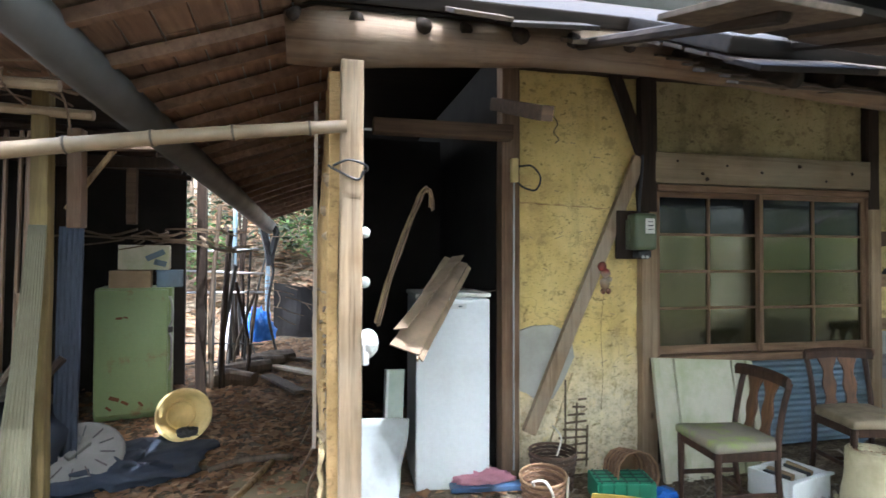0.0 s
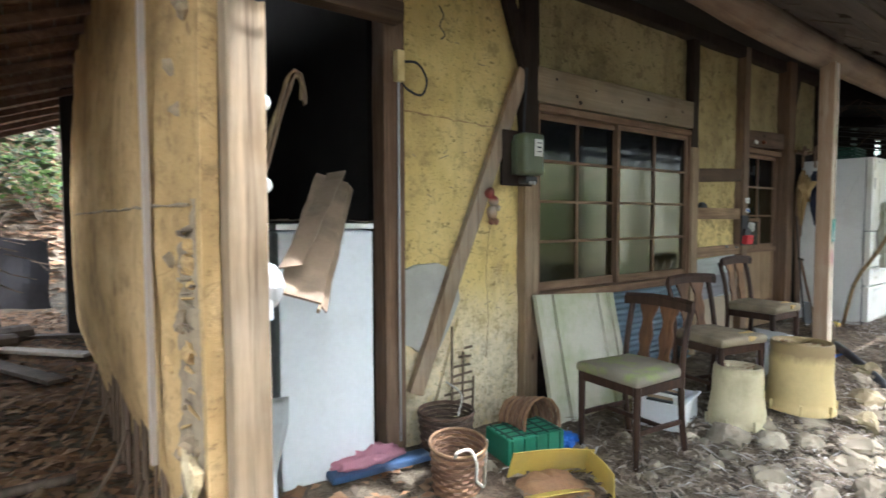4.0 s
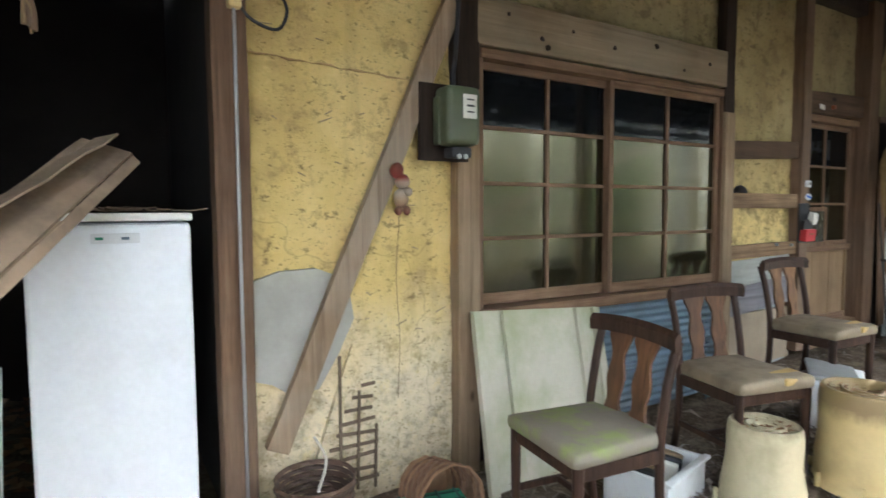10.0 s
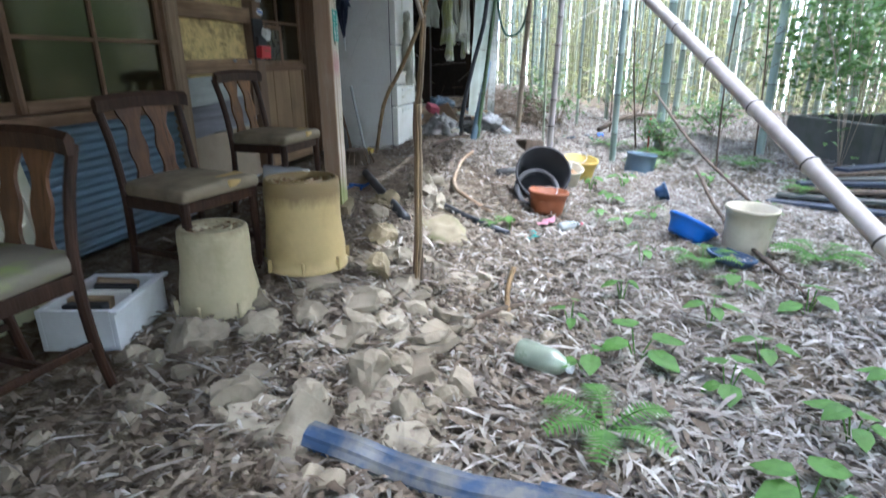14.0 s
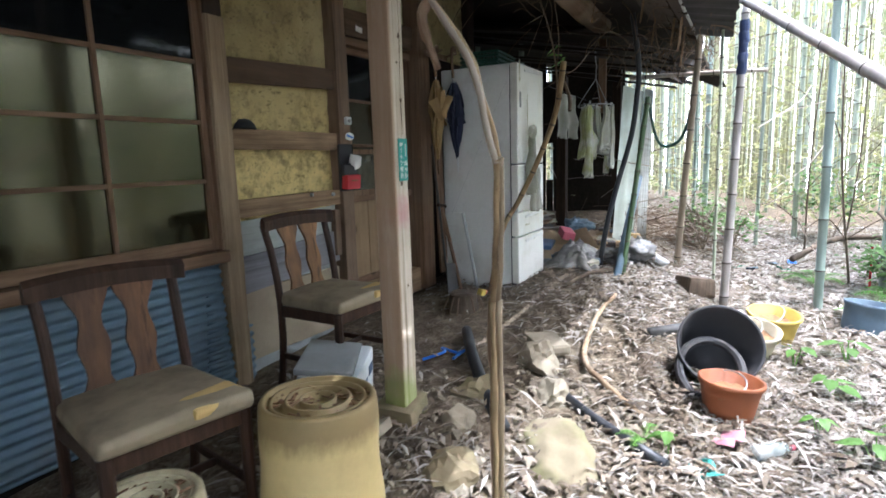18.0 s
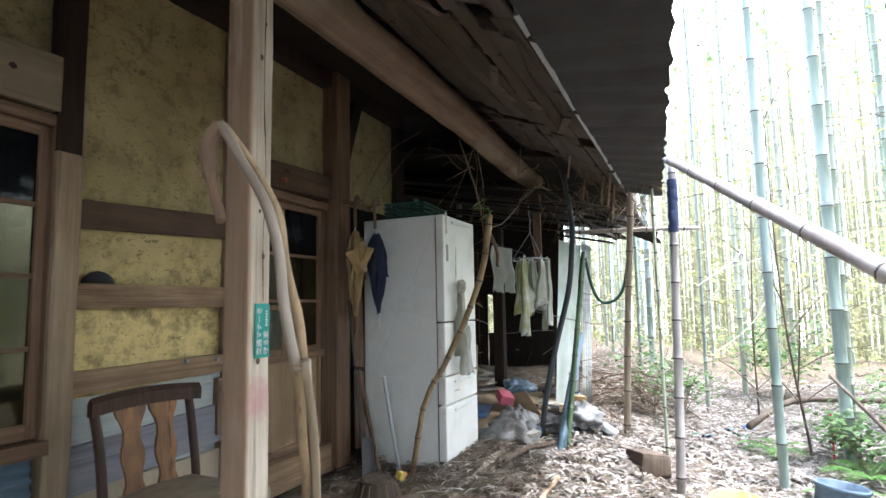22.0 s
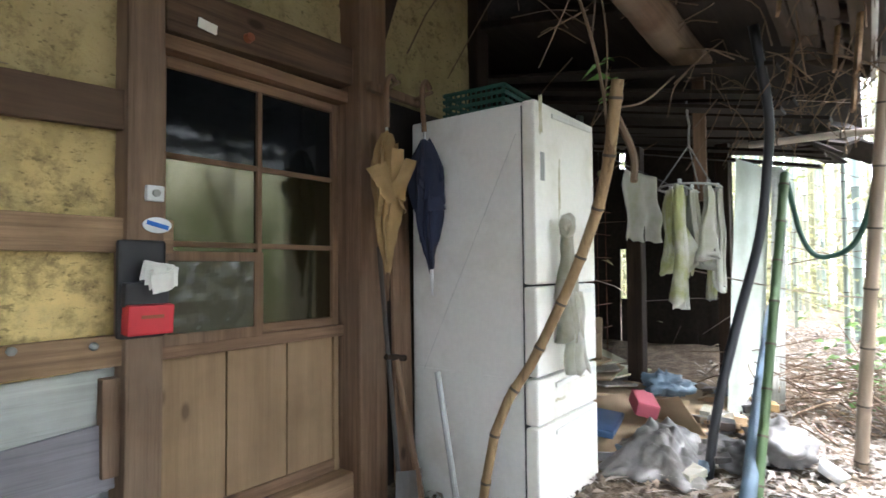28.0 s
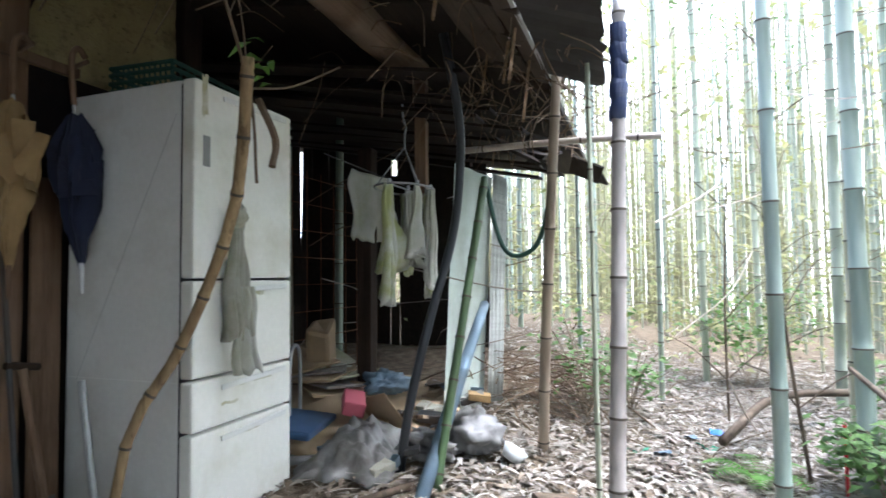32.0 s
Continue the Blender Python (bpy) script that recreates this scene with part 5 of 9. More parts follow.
panel_lean = thing("plywood_sheet", "mossy pale plywood sheet with battens, leaning on the wall", "panel", pose(2.56, 2.74, 0.09, -15.5, 3.5, 0))
part("plywood", rough_up(bx((0.43, 0.02, 0.48), (0.86, 0.012, 0.95), None, 0.003), 0.003, 4), M_BOARD_GREEN, panel_lean)
for x in (0.025, 0.20, 0.70, 0.835):
    part("batten", bx((x, 0.0, 0.48), (0.04 if 0.1 < x < 0.8 else 0.05, 0.026, 0.94), None, 0.004), M_BOARD_GREEN, panel_lean)


def ridges(w, h, pitch, depth, along="z"):
    k = 2 * math.pi / pitch
    if along == "x":
        return sheet(w, h, 6, int(h / pitch * 8), lambda x, z: depth * math.sin(k * z) + 0.01 * noise.noise((x * 3, z * 3, 1)), 0.002)
    return sheet(w, h, int(w / pitch * 8), 8, lambda x, z: depth * math.sin(k * x) + 0.008 * noise.noise((x * 2, z * 3, 1)), 0.002)


wains = thing("corrugated_sheet", "faded blue corrugated sheet below the window", "metal sheet", pose(3.36, 3.02, 0.28, -3, 0, 0))
smooth(part("sheet", ridges(1.30, 0.66, 0.045, 0.008, "x"), M_SHEET_BLUE, wains))
wains2 = thing("corrugated_sheet", "short faded blue corrugated sheet, bent at the corner", "metal sheet", pose(4.48, 2.99, 0.22, -6, 9, 8))
smooth(part("sheet", ridges(0.34, 0.66, 0.045, 0.008, "x"), M_SHEET_BLUE, wains2))

# electricity meter with its backboard
meter = thing("electric_meter", "grey-green enamelled electric meter on a dark board", "meter", pose(2.50, 3.02, 1.92))
part("backboard", bx((-0.02, 0.015, 0.0), (0.27, 0.03, 0.36), None, 0.006), M_DARK_WOOD, meter)
bm = bx((0.01, -0.065, 0.02), (0.18, 0.13, 0.27), None, 0.03)
smooth(part("housing", bm, M_METER, meter))
part("dial_window", bx((0.035, -0.133, 0.06), (0.075, 0.008, 0.11), None, 0.004), M_PAPER, meter, "cream dial plate behind glass")
for k in range(3):
    part("dial_mark", bx((0.035, -0.139, 0.09 - 0.028 * k), (0.04, 0.003, 0.006 + 0.003 * (k == 1)), None, 0), M_RUBBER, meter)
part("side_flange", bx((-0.075, -0.03, 0.0), (0.03, 0.05, 0.22), None, 0.008), M_METER, meter)
part("terminal_cover", bx((0.02, -0.05, -0.145), (0.11, 0.08, 0.05), None, 0.012), M_RUBBER, meter)
for k in range(2):
    part("terminal_screw", tb([(0.0 + 0.035 * k, -0.09, -0.165), (0.0 + 0.035 * k, -0.10, -0.165)], 0.012, 8), M_STEEL, meter)
part("cable", tb(spline([(0.02, -0.01, 0.16), (0.015, -0.02, 0.24), (0.04, 0.0, 0.33), (0.06, 0.0, 0.6)], 5), 0.011, 6), M_RUBBER, meter)

# small hanging figure ornament
bm = bmesh.new()
for c, r, sq in (((0, 0, 0.0), 0.045, (0.8, 0.7, 1.1)), ((0.005, -0.01, 0.075), 0.036, (1, 0.9, 1)), ((-0.02, 0.0, 0.125), 0.033, (1, 0.9, 1.1)), ((0.025, -0.02, 0.03), 0.022, (1, 1, 1)), ((-0.02, -0.015, -0.055), 0.022, (0.8, 1, 1)), ((0.022, -0.015, -0.055), 0.022, (0.8, 1, 1))):
    b2 = blob(r, c[2] * 9 + 1, sq, 2, 0.15)
    b2.transform(Matrix.Translation(c))
    tmp = bpy.data.meshes.new("tmp")
    b2.to_mesh(tmp)
    b2.free()
    bm.from_mesh(tmp)
    bpy.data.meshes.remove(tmp)


def mat_bands(name, stops):
    m, nt, p = shader(name)
    tc = nt.nodes.new("ShaderNodeTexCoord")
    sp = nt.nodes.new("ShaderNodeSeparateXYZ")
    nt.links.new(tc.outputs["Generated"], sp.inputs[0])
    nt.links.new(ramp(nt, sp.outputs[2], stops), p.inputs["Base Color"])
    p.inputs["Roughness"].default_value = 0.6
    return m


ornament = smooth(part("hanging_ornament", bm, mat_bands("painted_clay", [(0.0, (0.19, 0.05, 0.03)), (0.28, (0.31, 0.21, 0.12)), (0.45, (0.38, 0.32, 0.24)), (0.62, (0.34, 0.24, 0.17)), (0.72, (0.22, 0.03, 0.02)), (1.0, (0.15, 0.05, 0.03))])))
ornament.matrix_basis = pose(2.235, 3.005, 1.56)
tagged(ornament, "small faded red and white clay figurine hung on the brace", "ornament")
cord = thing("brown_string", "brown string hanging below the ornament on the wall", "cord")
part("cord", tb(spline([(2.24, 3.03, 1.48), (2.235, 3.06, 1.2), (2.25, 3.06, 0.9), (2.24, 3.065, 0.62)], 5), 0.0018, 5), M_STICK, cord)

switch = thing("cable_box", "yellowed junction box with a loop of black cable", "junction box", pose(1.53, 2.99, 2.36))
part("box", bx((0, 0, 0), (0.05, 0.05, 0.17), None, 0.01), M_YELLOW, switch)
part("cable", tb(spline([(0.03, 0, 0.03), (0.14, 0.02, 0.04), (0.21, 0.03, -0.04), (0.17, 0.03, -0.13), (0.06, 0.03, -0.10), (0.0, 0.01, -0.02)], 6), 0.007, 6), M_RUBBER, switch)
part("conduit", tb([(0.0, 0.005, -0.08), (0.0, 0.01, -1.2), (0.003, 0.012, -2.1)], 0.007, 8), M_STEEL, switch, "thin grey conduit down the post")
hook = thing("wall_hook", "rusty wire hook on the plaster wall", "hook", pose(1.86, 3.06, 2.68))
part("wire", tb(spline([(0, 0, 0.1), (0.02, -0.02, 0.04), (-0.01, -0.02, -0.02), (0.03, -0.02, -0.07), (0.0, -0.02, -0.10)], 5), 0.004, 6), M_DARK_METAL, hook)

# things on the plank rails and by the door
cap = thing("black_hat", "black rounded hat lying on the rail", "hat", pose(4.88, 3.03, 1.62))
bm = blob(0.075, 3, (1.0, 0.45, 0.75), 2, 0.1)
bmesh.ops.bisect_plane(bm, geom=bm.verts[:] + bm.edges[:] + bm.faces[:], plane_co=(0, 0, 0), plane_no=(0, 0, -1), clear_outer=True)
smooth(part("crown", bm, M_RUBBER, cap))
mail = thing("letter_rack", "black wall letter rack with a red pocket and papers", "letter rack", pose(5.685, 2.995, 1.40) @ Matrix.Scale(0.84, 4))
part("back", bx((0, 0.02, 0.0), (0.17, 0.012, 0.36), None, 0.015), M_RUBBER, mail)
part("pocket", bx((0.01, -0.015, -0.11), (0.165, 0.06, 0.11), (6, 0, 0), 0.008), M_RED, mail, "red front pocket")
part("pocket", bx((0.005, -0.005, -0.02), (0.16, 0.035, 0.09), (6, 0, 0), 0.008), M_RUBBER, mail)
part("pocket_print", bx((0.01, -0.051, -0.10), (0.08, 0.003, 0.012), (6, 0, 0), 0), M_RED_PL, mail)
for k in range(4):
    part("letter", rough_up(sheet(0.11, 0.07, 8, 6, lambda x, z: 0.012 * math.sin(40 * x + 3 * k), 0.003), 0.006, 22), M_PAPER, mail, "loose white envelope").matrix_basis = pose(-0.03 + 0.012 * k, -0.03 - 0.010 * k, 0.035 - 0.018 * k, 14, 9 - 8 * k, 4 * k)
sw2 = thing("door_bell", "small white door bell on the post", "door bell", pose(5.72, 3.005, 1.70))
part("plate", bx((0, 0, 0), (0.055, 0.02, 0.05), None, 0.005), M_STYRO, sw2)
part("button", tb([(0, -0.008, 0), (0, -0.018, 0)], 0.012, 10), M_GREY_PL, sw2)
stk = thing("oval_sticker", "blue and white oval sticker on the rail", "sticker", pose(5.73, 3.006, 1.60))
bm = lathe([(0.0, 0.002), (0.045, 0.002), (0.046, 0.0)], 24)
bm.transform(pose(0, 0, 0, 90, 0, 0) @ Matrix.Diagonal((1, 0.55, 1, 1)))
part("disc", bm, M_STYRO, stk)
part("band", bx((0, -0.004, 0.0), (0.07, 0.002, 0.014), (0, 14, 0), 0), M_BLUE_PL, stk)
for x, z in ((5.36, 1.245), (5.56, 1.235)):
    kn = thing("porcelain_insulator", "small white porcelain insulator on the rail", "insulator", pose(x, 3.03, z), "porcelain knobs on the rail")
    smooth(part("knob", rough_up(blob(0.013, 2, (1, 1, 1), 2, 0.05), 0.001, 9), M_GREY_PL, kn))
lab = thing("lintel_label", "torn white paper label on the door lintel", "label", pose(5.90, 3.012, 2.30, 0, 7, 0))
part("paper", bx((0, 0, 0), (0.07, 0.004, 0.035), None, 0.001), M_PAPER, lab)
lamp = thing("red_reflector", "small round red reflector on the door lintel", "reflector", pose(6.06, 3.005, 2.31))
part("disc", tb([(0, 0.01, 0), (0, -0.012, 0)], [0.019, 0.016], 14), M_RED_PL, lamp)

# sign and stains on the veranda post
sign = thing("enamel_sign", "narrow green enamel sign with white characters on the post", "sign", pose(4.628, 1.898, 1.43))
part("plate", bx((0, 0, 0), (0.062, 0.004, 0.165), None, 0.001), M_SIGN, sign)


def lettering(body, size, parent, material, m):
    """A line of writing as a thin mesh, in the built-in font."""
    cu = bpy.data.curves.new("characters", "FONT")
    cu.body, cu.size, cu.extrude, cu.resolution_u = body, size, 0.0006, 2
    tmp = bpy.data.objects.new("characters", cu)
    scene.collection.objects.link(tmp)
    me = bpy.data.meshes.new_from_object(tmp.evaluated_get(bpy.context.evaluated_depsgraph_get()))
    bpy.data.objects.remove(tmp)
    me.materials.clear()
    me.materials.append(material)
    ob = new("characters", me)
    ob.parent = parent
    ob.matrix_basis = m
    return ob


upward = Matrix(((0, -1, 0, 0), (0, 0, -1, 0), (1, 0, 0, 0), (0, 0, 0, 1)))
lettering("交通マナーを", 0.0245, sign, M_PAPER, Matrix.Translation((-0.006, -0.003, -0.074)) @ upward)
lettering("守る家", 0.0245, sign, M_PAPER, Matrix.Translation((0.024, -0.003, -0.074)) @ upward)
for k in range(6):
    part("character_bar", bx((0.016, -0.003, 0.016 + 0.0085 * k), (0.008 - 0.002 * (k % 2), 0.0015, 0.005), None, 0), M_PAPER, sign)
# drying crack and knots in the post
crack = part("crack", tb(spline([(4.634, 1.9015, 2.55), (4.628, 1.9015, 2.2), (4.640, 1.9015, 1.95), (4.632, 1.9015, 1.7), (4.636, 1.9015, 1.52)], 5), [0.0008, 0.0012, 0.0018, 0.0014, 0.0008] * 4 + [0.0006], 5), M_BEAM, veranda_post, "long drying crack")
for k, z in enumerate((2.42, 2.30, 1.90, 1.80, 1.66, 1.34, 0.92)):
    part("knot", blob(0.0055 + 0.002 * (k % 3), k + 3, (0.9, 0.18, 1.3), 2, 0.3), M_BEAM, veranda_post, "dark knot").matrix_basis = pose(4.634 - 0.018 * (k % 2), 1.9015, z)
stone = thing("post_stone", "flat grey foundation stone under the veranda post", "stone", stand(4.63, 1.96, 10, dz=0.01))
part("stone", rough_up(bx((0, 0, 0.01), (0.21, 0.19, 0.10), None, 0.03), 0.016, 9), M_ROCK_DK, stone)

# umbrellas, spade and rods between door and refrigerator


def umbrella(m, material, label, r):
    """Loosely furled umbrella hanging by its handle, pleats angular and askew."""
    t = thing("folded_umbrella", label, "umbrella", m, "umbrellas hung by the door")
    rr = random.Random(int(r * 1000))
    prof = ((0.0, 0.34), (0.10, 0.74), (0.22, 0.98), (0.36, 1.0), (0.52, 0.86), (0.68, 0.66), (0.84, 0.40), (0.95, 0.20), (1.0, 0.10))
    bm = bmesh.new()
    g = []
    for j in range(25):
        v = j / 24
        k = next(q for q in range(8) if prof[q + 1][0] >= v)
        f = (v - prof[k][0]) / (prof[k + 1][0] - prof[k][0])
        rad = r * (prof[k][1] * (1 - f) + prof[k + 1][1] * f)
        row = []
        for i in range(48):
            a = math.tau * i / 48
            saw = (8 * (i / 48) + 1.1 * v + 0.5 * noise.noise((v * 2.5, i // 6, r * 9))) % 1.0
            q = rad * (0.60 + 0.42 * saw) * (1 + 0.22 * noise.noise((math.cos(a), math.sin(a), v * 3 + r * 40)))
            row.append(bm.verts.new((q * math.cos(a) + 0.02 * noise.noise((v * 3, r, 4)), 0.62 * q * math.sin(a), -0.60 * v + 0.03 * (1 - v) * noise.noise((math.cos(a) * 2, math.sin(a) * 2, r * 30)))))
        g.append(row)
    for p, c in zip(g, g[1:]):
        for i in range(48):
            bm.faces.new((p[i], c[i], c[(i + 1) % 48], p[(i + 1) % 48]))
    bm.faces.new(g[0])
    bm.faces.new(g[-1][::-1])
    bmesh.ops.recalc_face_normals(bm, faces=bm.faces[:])
    part("canopy", rough_up(bm, 0.006, 16, r * 20), material, t)
    for k in range(5):
        a = rr.uniform(-2.6, -0.4)
        bm = sheet(0.10, 0.17, 8, 10, lambda x, z: 0.018 * math.sin(18 * x + 9 * z + k) + 0.03 * noise.noise((x * 9, z * 9, k)), 0.003)
        for v in bm.verts:
            v.co.x = (v.co.x - 0.05) * (0.25 + 0.75 * (v.co.z / 0.17 if k % 2 else 1 - v.co.z / 0.17))
        flap = part("flap", bm, material, t)
        flap.matrix_basis = pose(0.62 * r * math.cos(a), 0.40 * r * math.sin(a) - 0.015, -0.20 - 0.03 * k, rr.uniform(-10, 14), rr.uniform(-28, 28), math.degrees(a) + 90)
    part("tip", tb([(0, 0, -0.58), (0, 0, -0.70)], [0.010, 0.006], 8), M_STYRO if material is M_NAVY else M_POST, t)
    part("shaft", tb([(0, 0, 0.20), (0, 0, -0.3)], 0.006, 8), M_STEEL, t)
    part("handle", tb(spline([(0, 0, 0.04), (0, 0, 0.22), (0.03, 0, 0.27), (0.06, 0, 0.24)], 5), 0.012, 8), M_POST, t)
    return t


umbrella(pose(6.62, 2.84, 2.02), M_CLOTH_TAN, "tan folded umbrella hung on the door post", 0.090)
umbrella(pose(6.815, 2.79, 2.03, 0, -4, 0), M_NAVY, "navy folded umbrella hung on the door post", 0.105)
rail_u = thing("hanging_rail", "wooden peg rail carrying umbrellas", "peg rail", pose(6.74, 2.90, 2.24))
part("rail", bx((0, 0, 0), (0.34, 0.03, 0.04)), M_POST, rail_u)
part("peg", tb([(-0.08, 0, 0), (-0.08, -0.10, 0.02)], 0.009, 8), M_POST, rail_u)
part("peg", tb([(0.12, 0, 0), (0.12, -0.12, 0.02)], 0.009, 8), M_POST, rail_u)
rod = thing("thin_pole", "thin peeling grey pole leaning by the post", "pole", None)
part("pole", tb([(6.66, 2.80, 0.39), (6.63, 2.90, 1.55)], 0.010, 8), M_DARK_METAL, rod)
spade = thing("spade", "old spade with a wooden handle leaning by the refrigerator", "spade", None)
part("handle", tb([(6.72, 2.72, 0.38), (6.69, 2.86, 1.06)], 0.016, 8), M_POST, spade)
part("grip", tb([(6.63, 2.86, 1.08), (6.75, 2.86, 1.06)], 0.014, 8), M_DARK_WOOD, spade)
blade = part("blade", sheet(0.17, 0.26, 6, 8, lambda x, z: 0.03 * ((x - 0.085) / 0.085) ** 2, 0.004), M_DARK_METAL, spade)
blade.matrix_basis = pose(6.56, 2.72, 0.37, -8, 10, 0)
rods = thing("steel_rod", "pale steel pipe leaning on the refrigerator", "pipe", None)
part("rod", tb([(6.82, 2.62, 0.38), (6.83, 2.74, 1.0)], 0.014, 8), M_STEEL, rods)
plank = thing("short_plank", "reddish plank leaning behind the umbrellas", "plank", None)
part("plank", bx((6.83, 2.95, 1.15), (0.12, 0.02, 1.3), (-2, 1, 0)), M_POST, plank)

# refrigerator
fridge = thing("refrigerator", "old off-white four-door refrigerator with mildew stains", "refrigerator", pose(6.925, 2.295, 0.36))
part("body", bx((0.305, 0.366, 0.90), (0.605, 0.60, 1.79), None, 0.012), M_FRIDGE, fridge)
for z0, z1 in ((1.025, 1.795), (0.645, 1.015), (0.445, 0.635), (0.06, 0.435)):
    bm = bx((0.305, 0.03, (z0 + z1) / 2), (0.615, 0.062, z1 - z0), None, 0.012)
    d = part("door" if z1 > 0.97 else "drawer", bm, M_FRIDGE_DOOR, fridge)
    part("grip_groove", bx((0.36, -0.004, z1 - 0.035), (0.42, 0.01, 0.022), (0, -2, 0), 0.004), M_FRIDGE, d)
part("gasket", bx((0.303, 0.0615, 0.90), (0.609, 0.006, 1.75), None, 0), M_RUBBER, fridge, "dark rubber door seal")
part("badge", bx((0.06, -0.002, 1.52), (0.035, 0.004, 0.12), None, 0.001), M_GREY_PL, fridge)
M_MILDEW = mat_plain("olive_mildew", (0.42, 0.39, 0.22), (0.62, 0.60, 0.50), 0.9, 0.6, big=14, fine=60, lo=0.4, hi=0.6)
for k, (x, z, w, h) in enumerate(((0.30, 0.955, 0.22, 0.022), (0.34, 0.585, 0.26, 0.016), (0.30, 0.385, 0.20, 0.020), (0.20, 0.52, 0.10, 0.012), (0.05, 1.66, 0.03, 0.16), (0.22, 1.30, 0.02, 0.22))):
    bm = sheet(w, h, 24, 8, lambda u, v: 0.0, 0.0012)
    for q in bm.verts:
        q.co.z += 0.6 * h * noise.noise((q.co.x * 22, k, 0)) + 0.3 * h * noise.noise((q.co.x * 60, k, 3))
        q.co.x += 0.25 * min(w, h) * noise.noise((q.co.z * 90, k, 5))
    part("mildew_stain", bm, M_MILDEW, fridge, "olive mildew stain").matrix_basis = pose(x - w / 2, -0.002, z)
part("plinth", bx((0.305, 0.33, 0.03), (0.58, 0.56, 0.06)), M_RUBBER, fridge)
part("crack_line", tb([(-0.0, 0.09, 1.66), (-0.0, 0.34, 1.15), (-0.0, 0.60, 0.62)], 0.0006, 4), M_GREY_PL, fridge, "long scratch down the side")
for z in (0.63, 1.30):
    part("side_seam", bx((-0.0005, 0.36, z), (0.004, 0.58, 0.0012), None, 0), M_FRIDGE, fridge)
basket_top = thing("green_basket", "dark green plastic basket on top of the refrigerator", "basket", pose(7.22, 2.66, 2.158, 0, 0, 4))
for z in (0.015, 0.05, 0.085, 0.115):
    part("rim", bx((0, -0.16, z), (0.46, 0.012, 0.018)), M_DKGREEN_PL, basket_top)
    part("rim", bx((0, 0.16, z), (0.46, 0.012, 0.018)), M_DKGREEN_PL, basket_top)
    part("rim", bx((-0.23, 0, z), (0.012, 0.33, 0.018)), M_DKGREEN_PL, basket_top)
    part("rim", bx((0.23, 0, z), (0.012, 0.33, 0.018)), M_DKGREEN_PL, basket_top)
for k in range(12):
    part("slat", bx((-0.22 + 0.04 * k, -0.155, 0.065), (0.008, 0.008, 0.11)), M_DKGREEN_PL, basket_top)
    part("slat", bx((-0.228, -0.15 + 0.027 * k, 0.065), (0.008, 0.008, 0.11)), M_DKGREEN_PL, basket_top)
part("bottom", bx((0, 0, 0.006), (0.46, 0.32, 0.01)), M_DKGREEN_PL, basket_top)


def drape(name, label, cat, w, h, material, m, folds=4, depth=0.03, taper=0.3, thick=0.004, seed=0.0, parent=None, tail=0.0):
    """Cloth hanging from its top edge with folds."""
    bm = bmesh.new()
    nx, nz, g = 16, 18, []
    for j in range(nz + 1):
        v = j / nz
        row = []
        for i in range(nx + 1):
            u = i / nx - 0.5
            k = 1 - taper * (1 - v) ** 1.5 + 0.1 * noise.noise((v * 3, seed, 0))
            k *= 1 - tail * v ** 2
            x = u * w * k + 0.25 * w * noise.noise((v * 2.5, seed, 9))
            y = depth * (0.4 + v) * math.sin(u * folds * 6.283 + seed) + 0.02 * noise.noise((u * 3, v * 3, seed))
            z = -h * v * (1 - 0.22 * abs(noise.noise((u * 5, seed, 3))) * v)
            row.append(bm.verts.new((x, y, z)))
        g.append(row)
    for j in range(nz):
        for i in range(nx):
            bm.faces.new((g[j][i], g[j + 1][i], g[j + 1][i + 1], g[j][i + 1]))
    bm.normal_update()
    bmesh.ops.solidify(bm, geom=bm.faces[:], thickness=thick)
    if parent is not None:
        ob = smooth(part(name, bm, material, parent, label))
        ob.matrix_basis = m
        return ob
    t = thing(name, label, cat, m)
    smooth(part("cloth", bm, material, t))
    return t


rag = drape("rag", "grey soiled rag knotted on the refrigerator door", "cloth", 0.10, 0.50, M_RAG, pose(7.10, 2.235, 1.63), 3, 0.032, 0.65, seed=2.0)
part("knot", blob(0.045, 4, (1, 0.8, 1.2), 3, 0.4), M_RAG, rag)
drape("rag_tail", "twisted end of the rag", "", 0.10, 0.36, M_CLOTH_WHITE, pose(0.03, -0.02, -0.28), 2, 0.03, 0.5, seed=6.0, parent=rag)

# ---- poles and sticks ----


def culm(bm, pts, r0, r1, spacing, seg=10):
    """A bamboo stem through pts with swollen nodes."""
    p = spline(pts, 8) if len(pts) > 2 else [Vector(pts[0]).lerp(Vector(pts[1]), k / 12) for k in range(13)]
    total = sum((b - a).length for a, b in zip(p, p[1:]))
    marks, s = [], 0.0
    d = spacing * 0.5
    while d < total:
        marks.append(d)
        d += spacing
    stops = sorted({0.0, total, *[x for m in marks for x in (m - 0.016, m - 0.005, m + 0.005, m + 0.018) if 0 < x < total]} | {total * k / 12 for k in range(13)})
    out, rad = [], []
    for q in stops:
        acc = 0.0
        for a, b in zip(p, p[1:]):
            l = (b - a).length
            if acc + l >= q - 1e-9:
                out.append(a.lerp(b, (q - acc) / l if l else 0))
                break
            acc += l
        else:
            out.append(p[-1])
        r = r0 + (r1 - r0) * q / total
        near = min((abs(q - m) for m in marks), default=1)
        rad.append(r * (1.13 if near < 0.008 else 0.985))
    first = len(bm.faces)
    tube(bm, out, rad, seg)
    bm.faces.ensure_lookup_table()
    for i in range(len(out) - 1):
        if any(stops[i] >= m - 0.0055 and stops[i + 1] <= m + 0.0055 for m in marks):
            for k in range(seg):
                bm.faces[first + i * seg + k].material_index = 1
    return bm


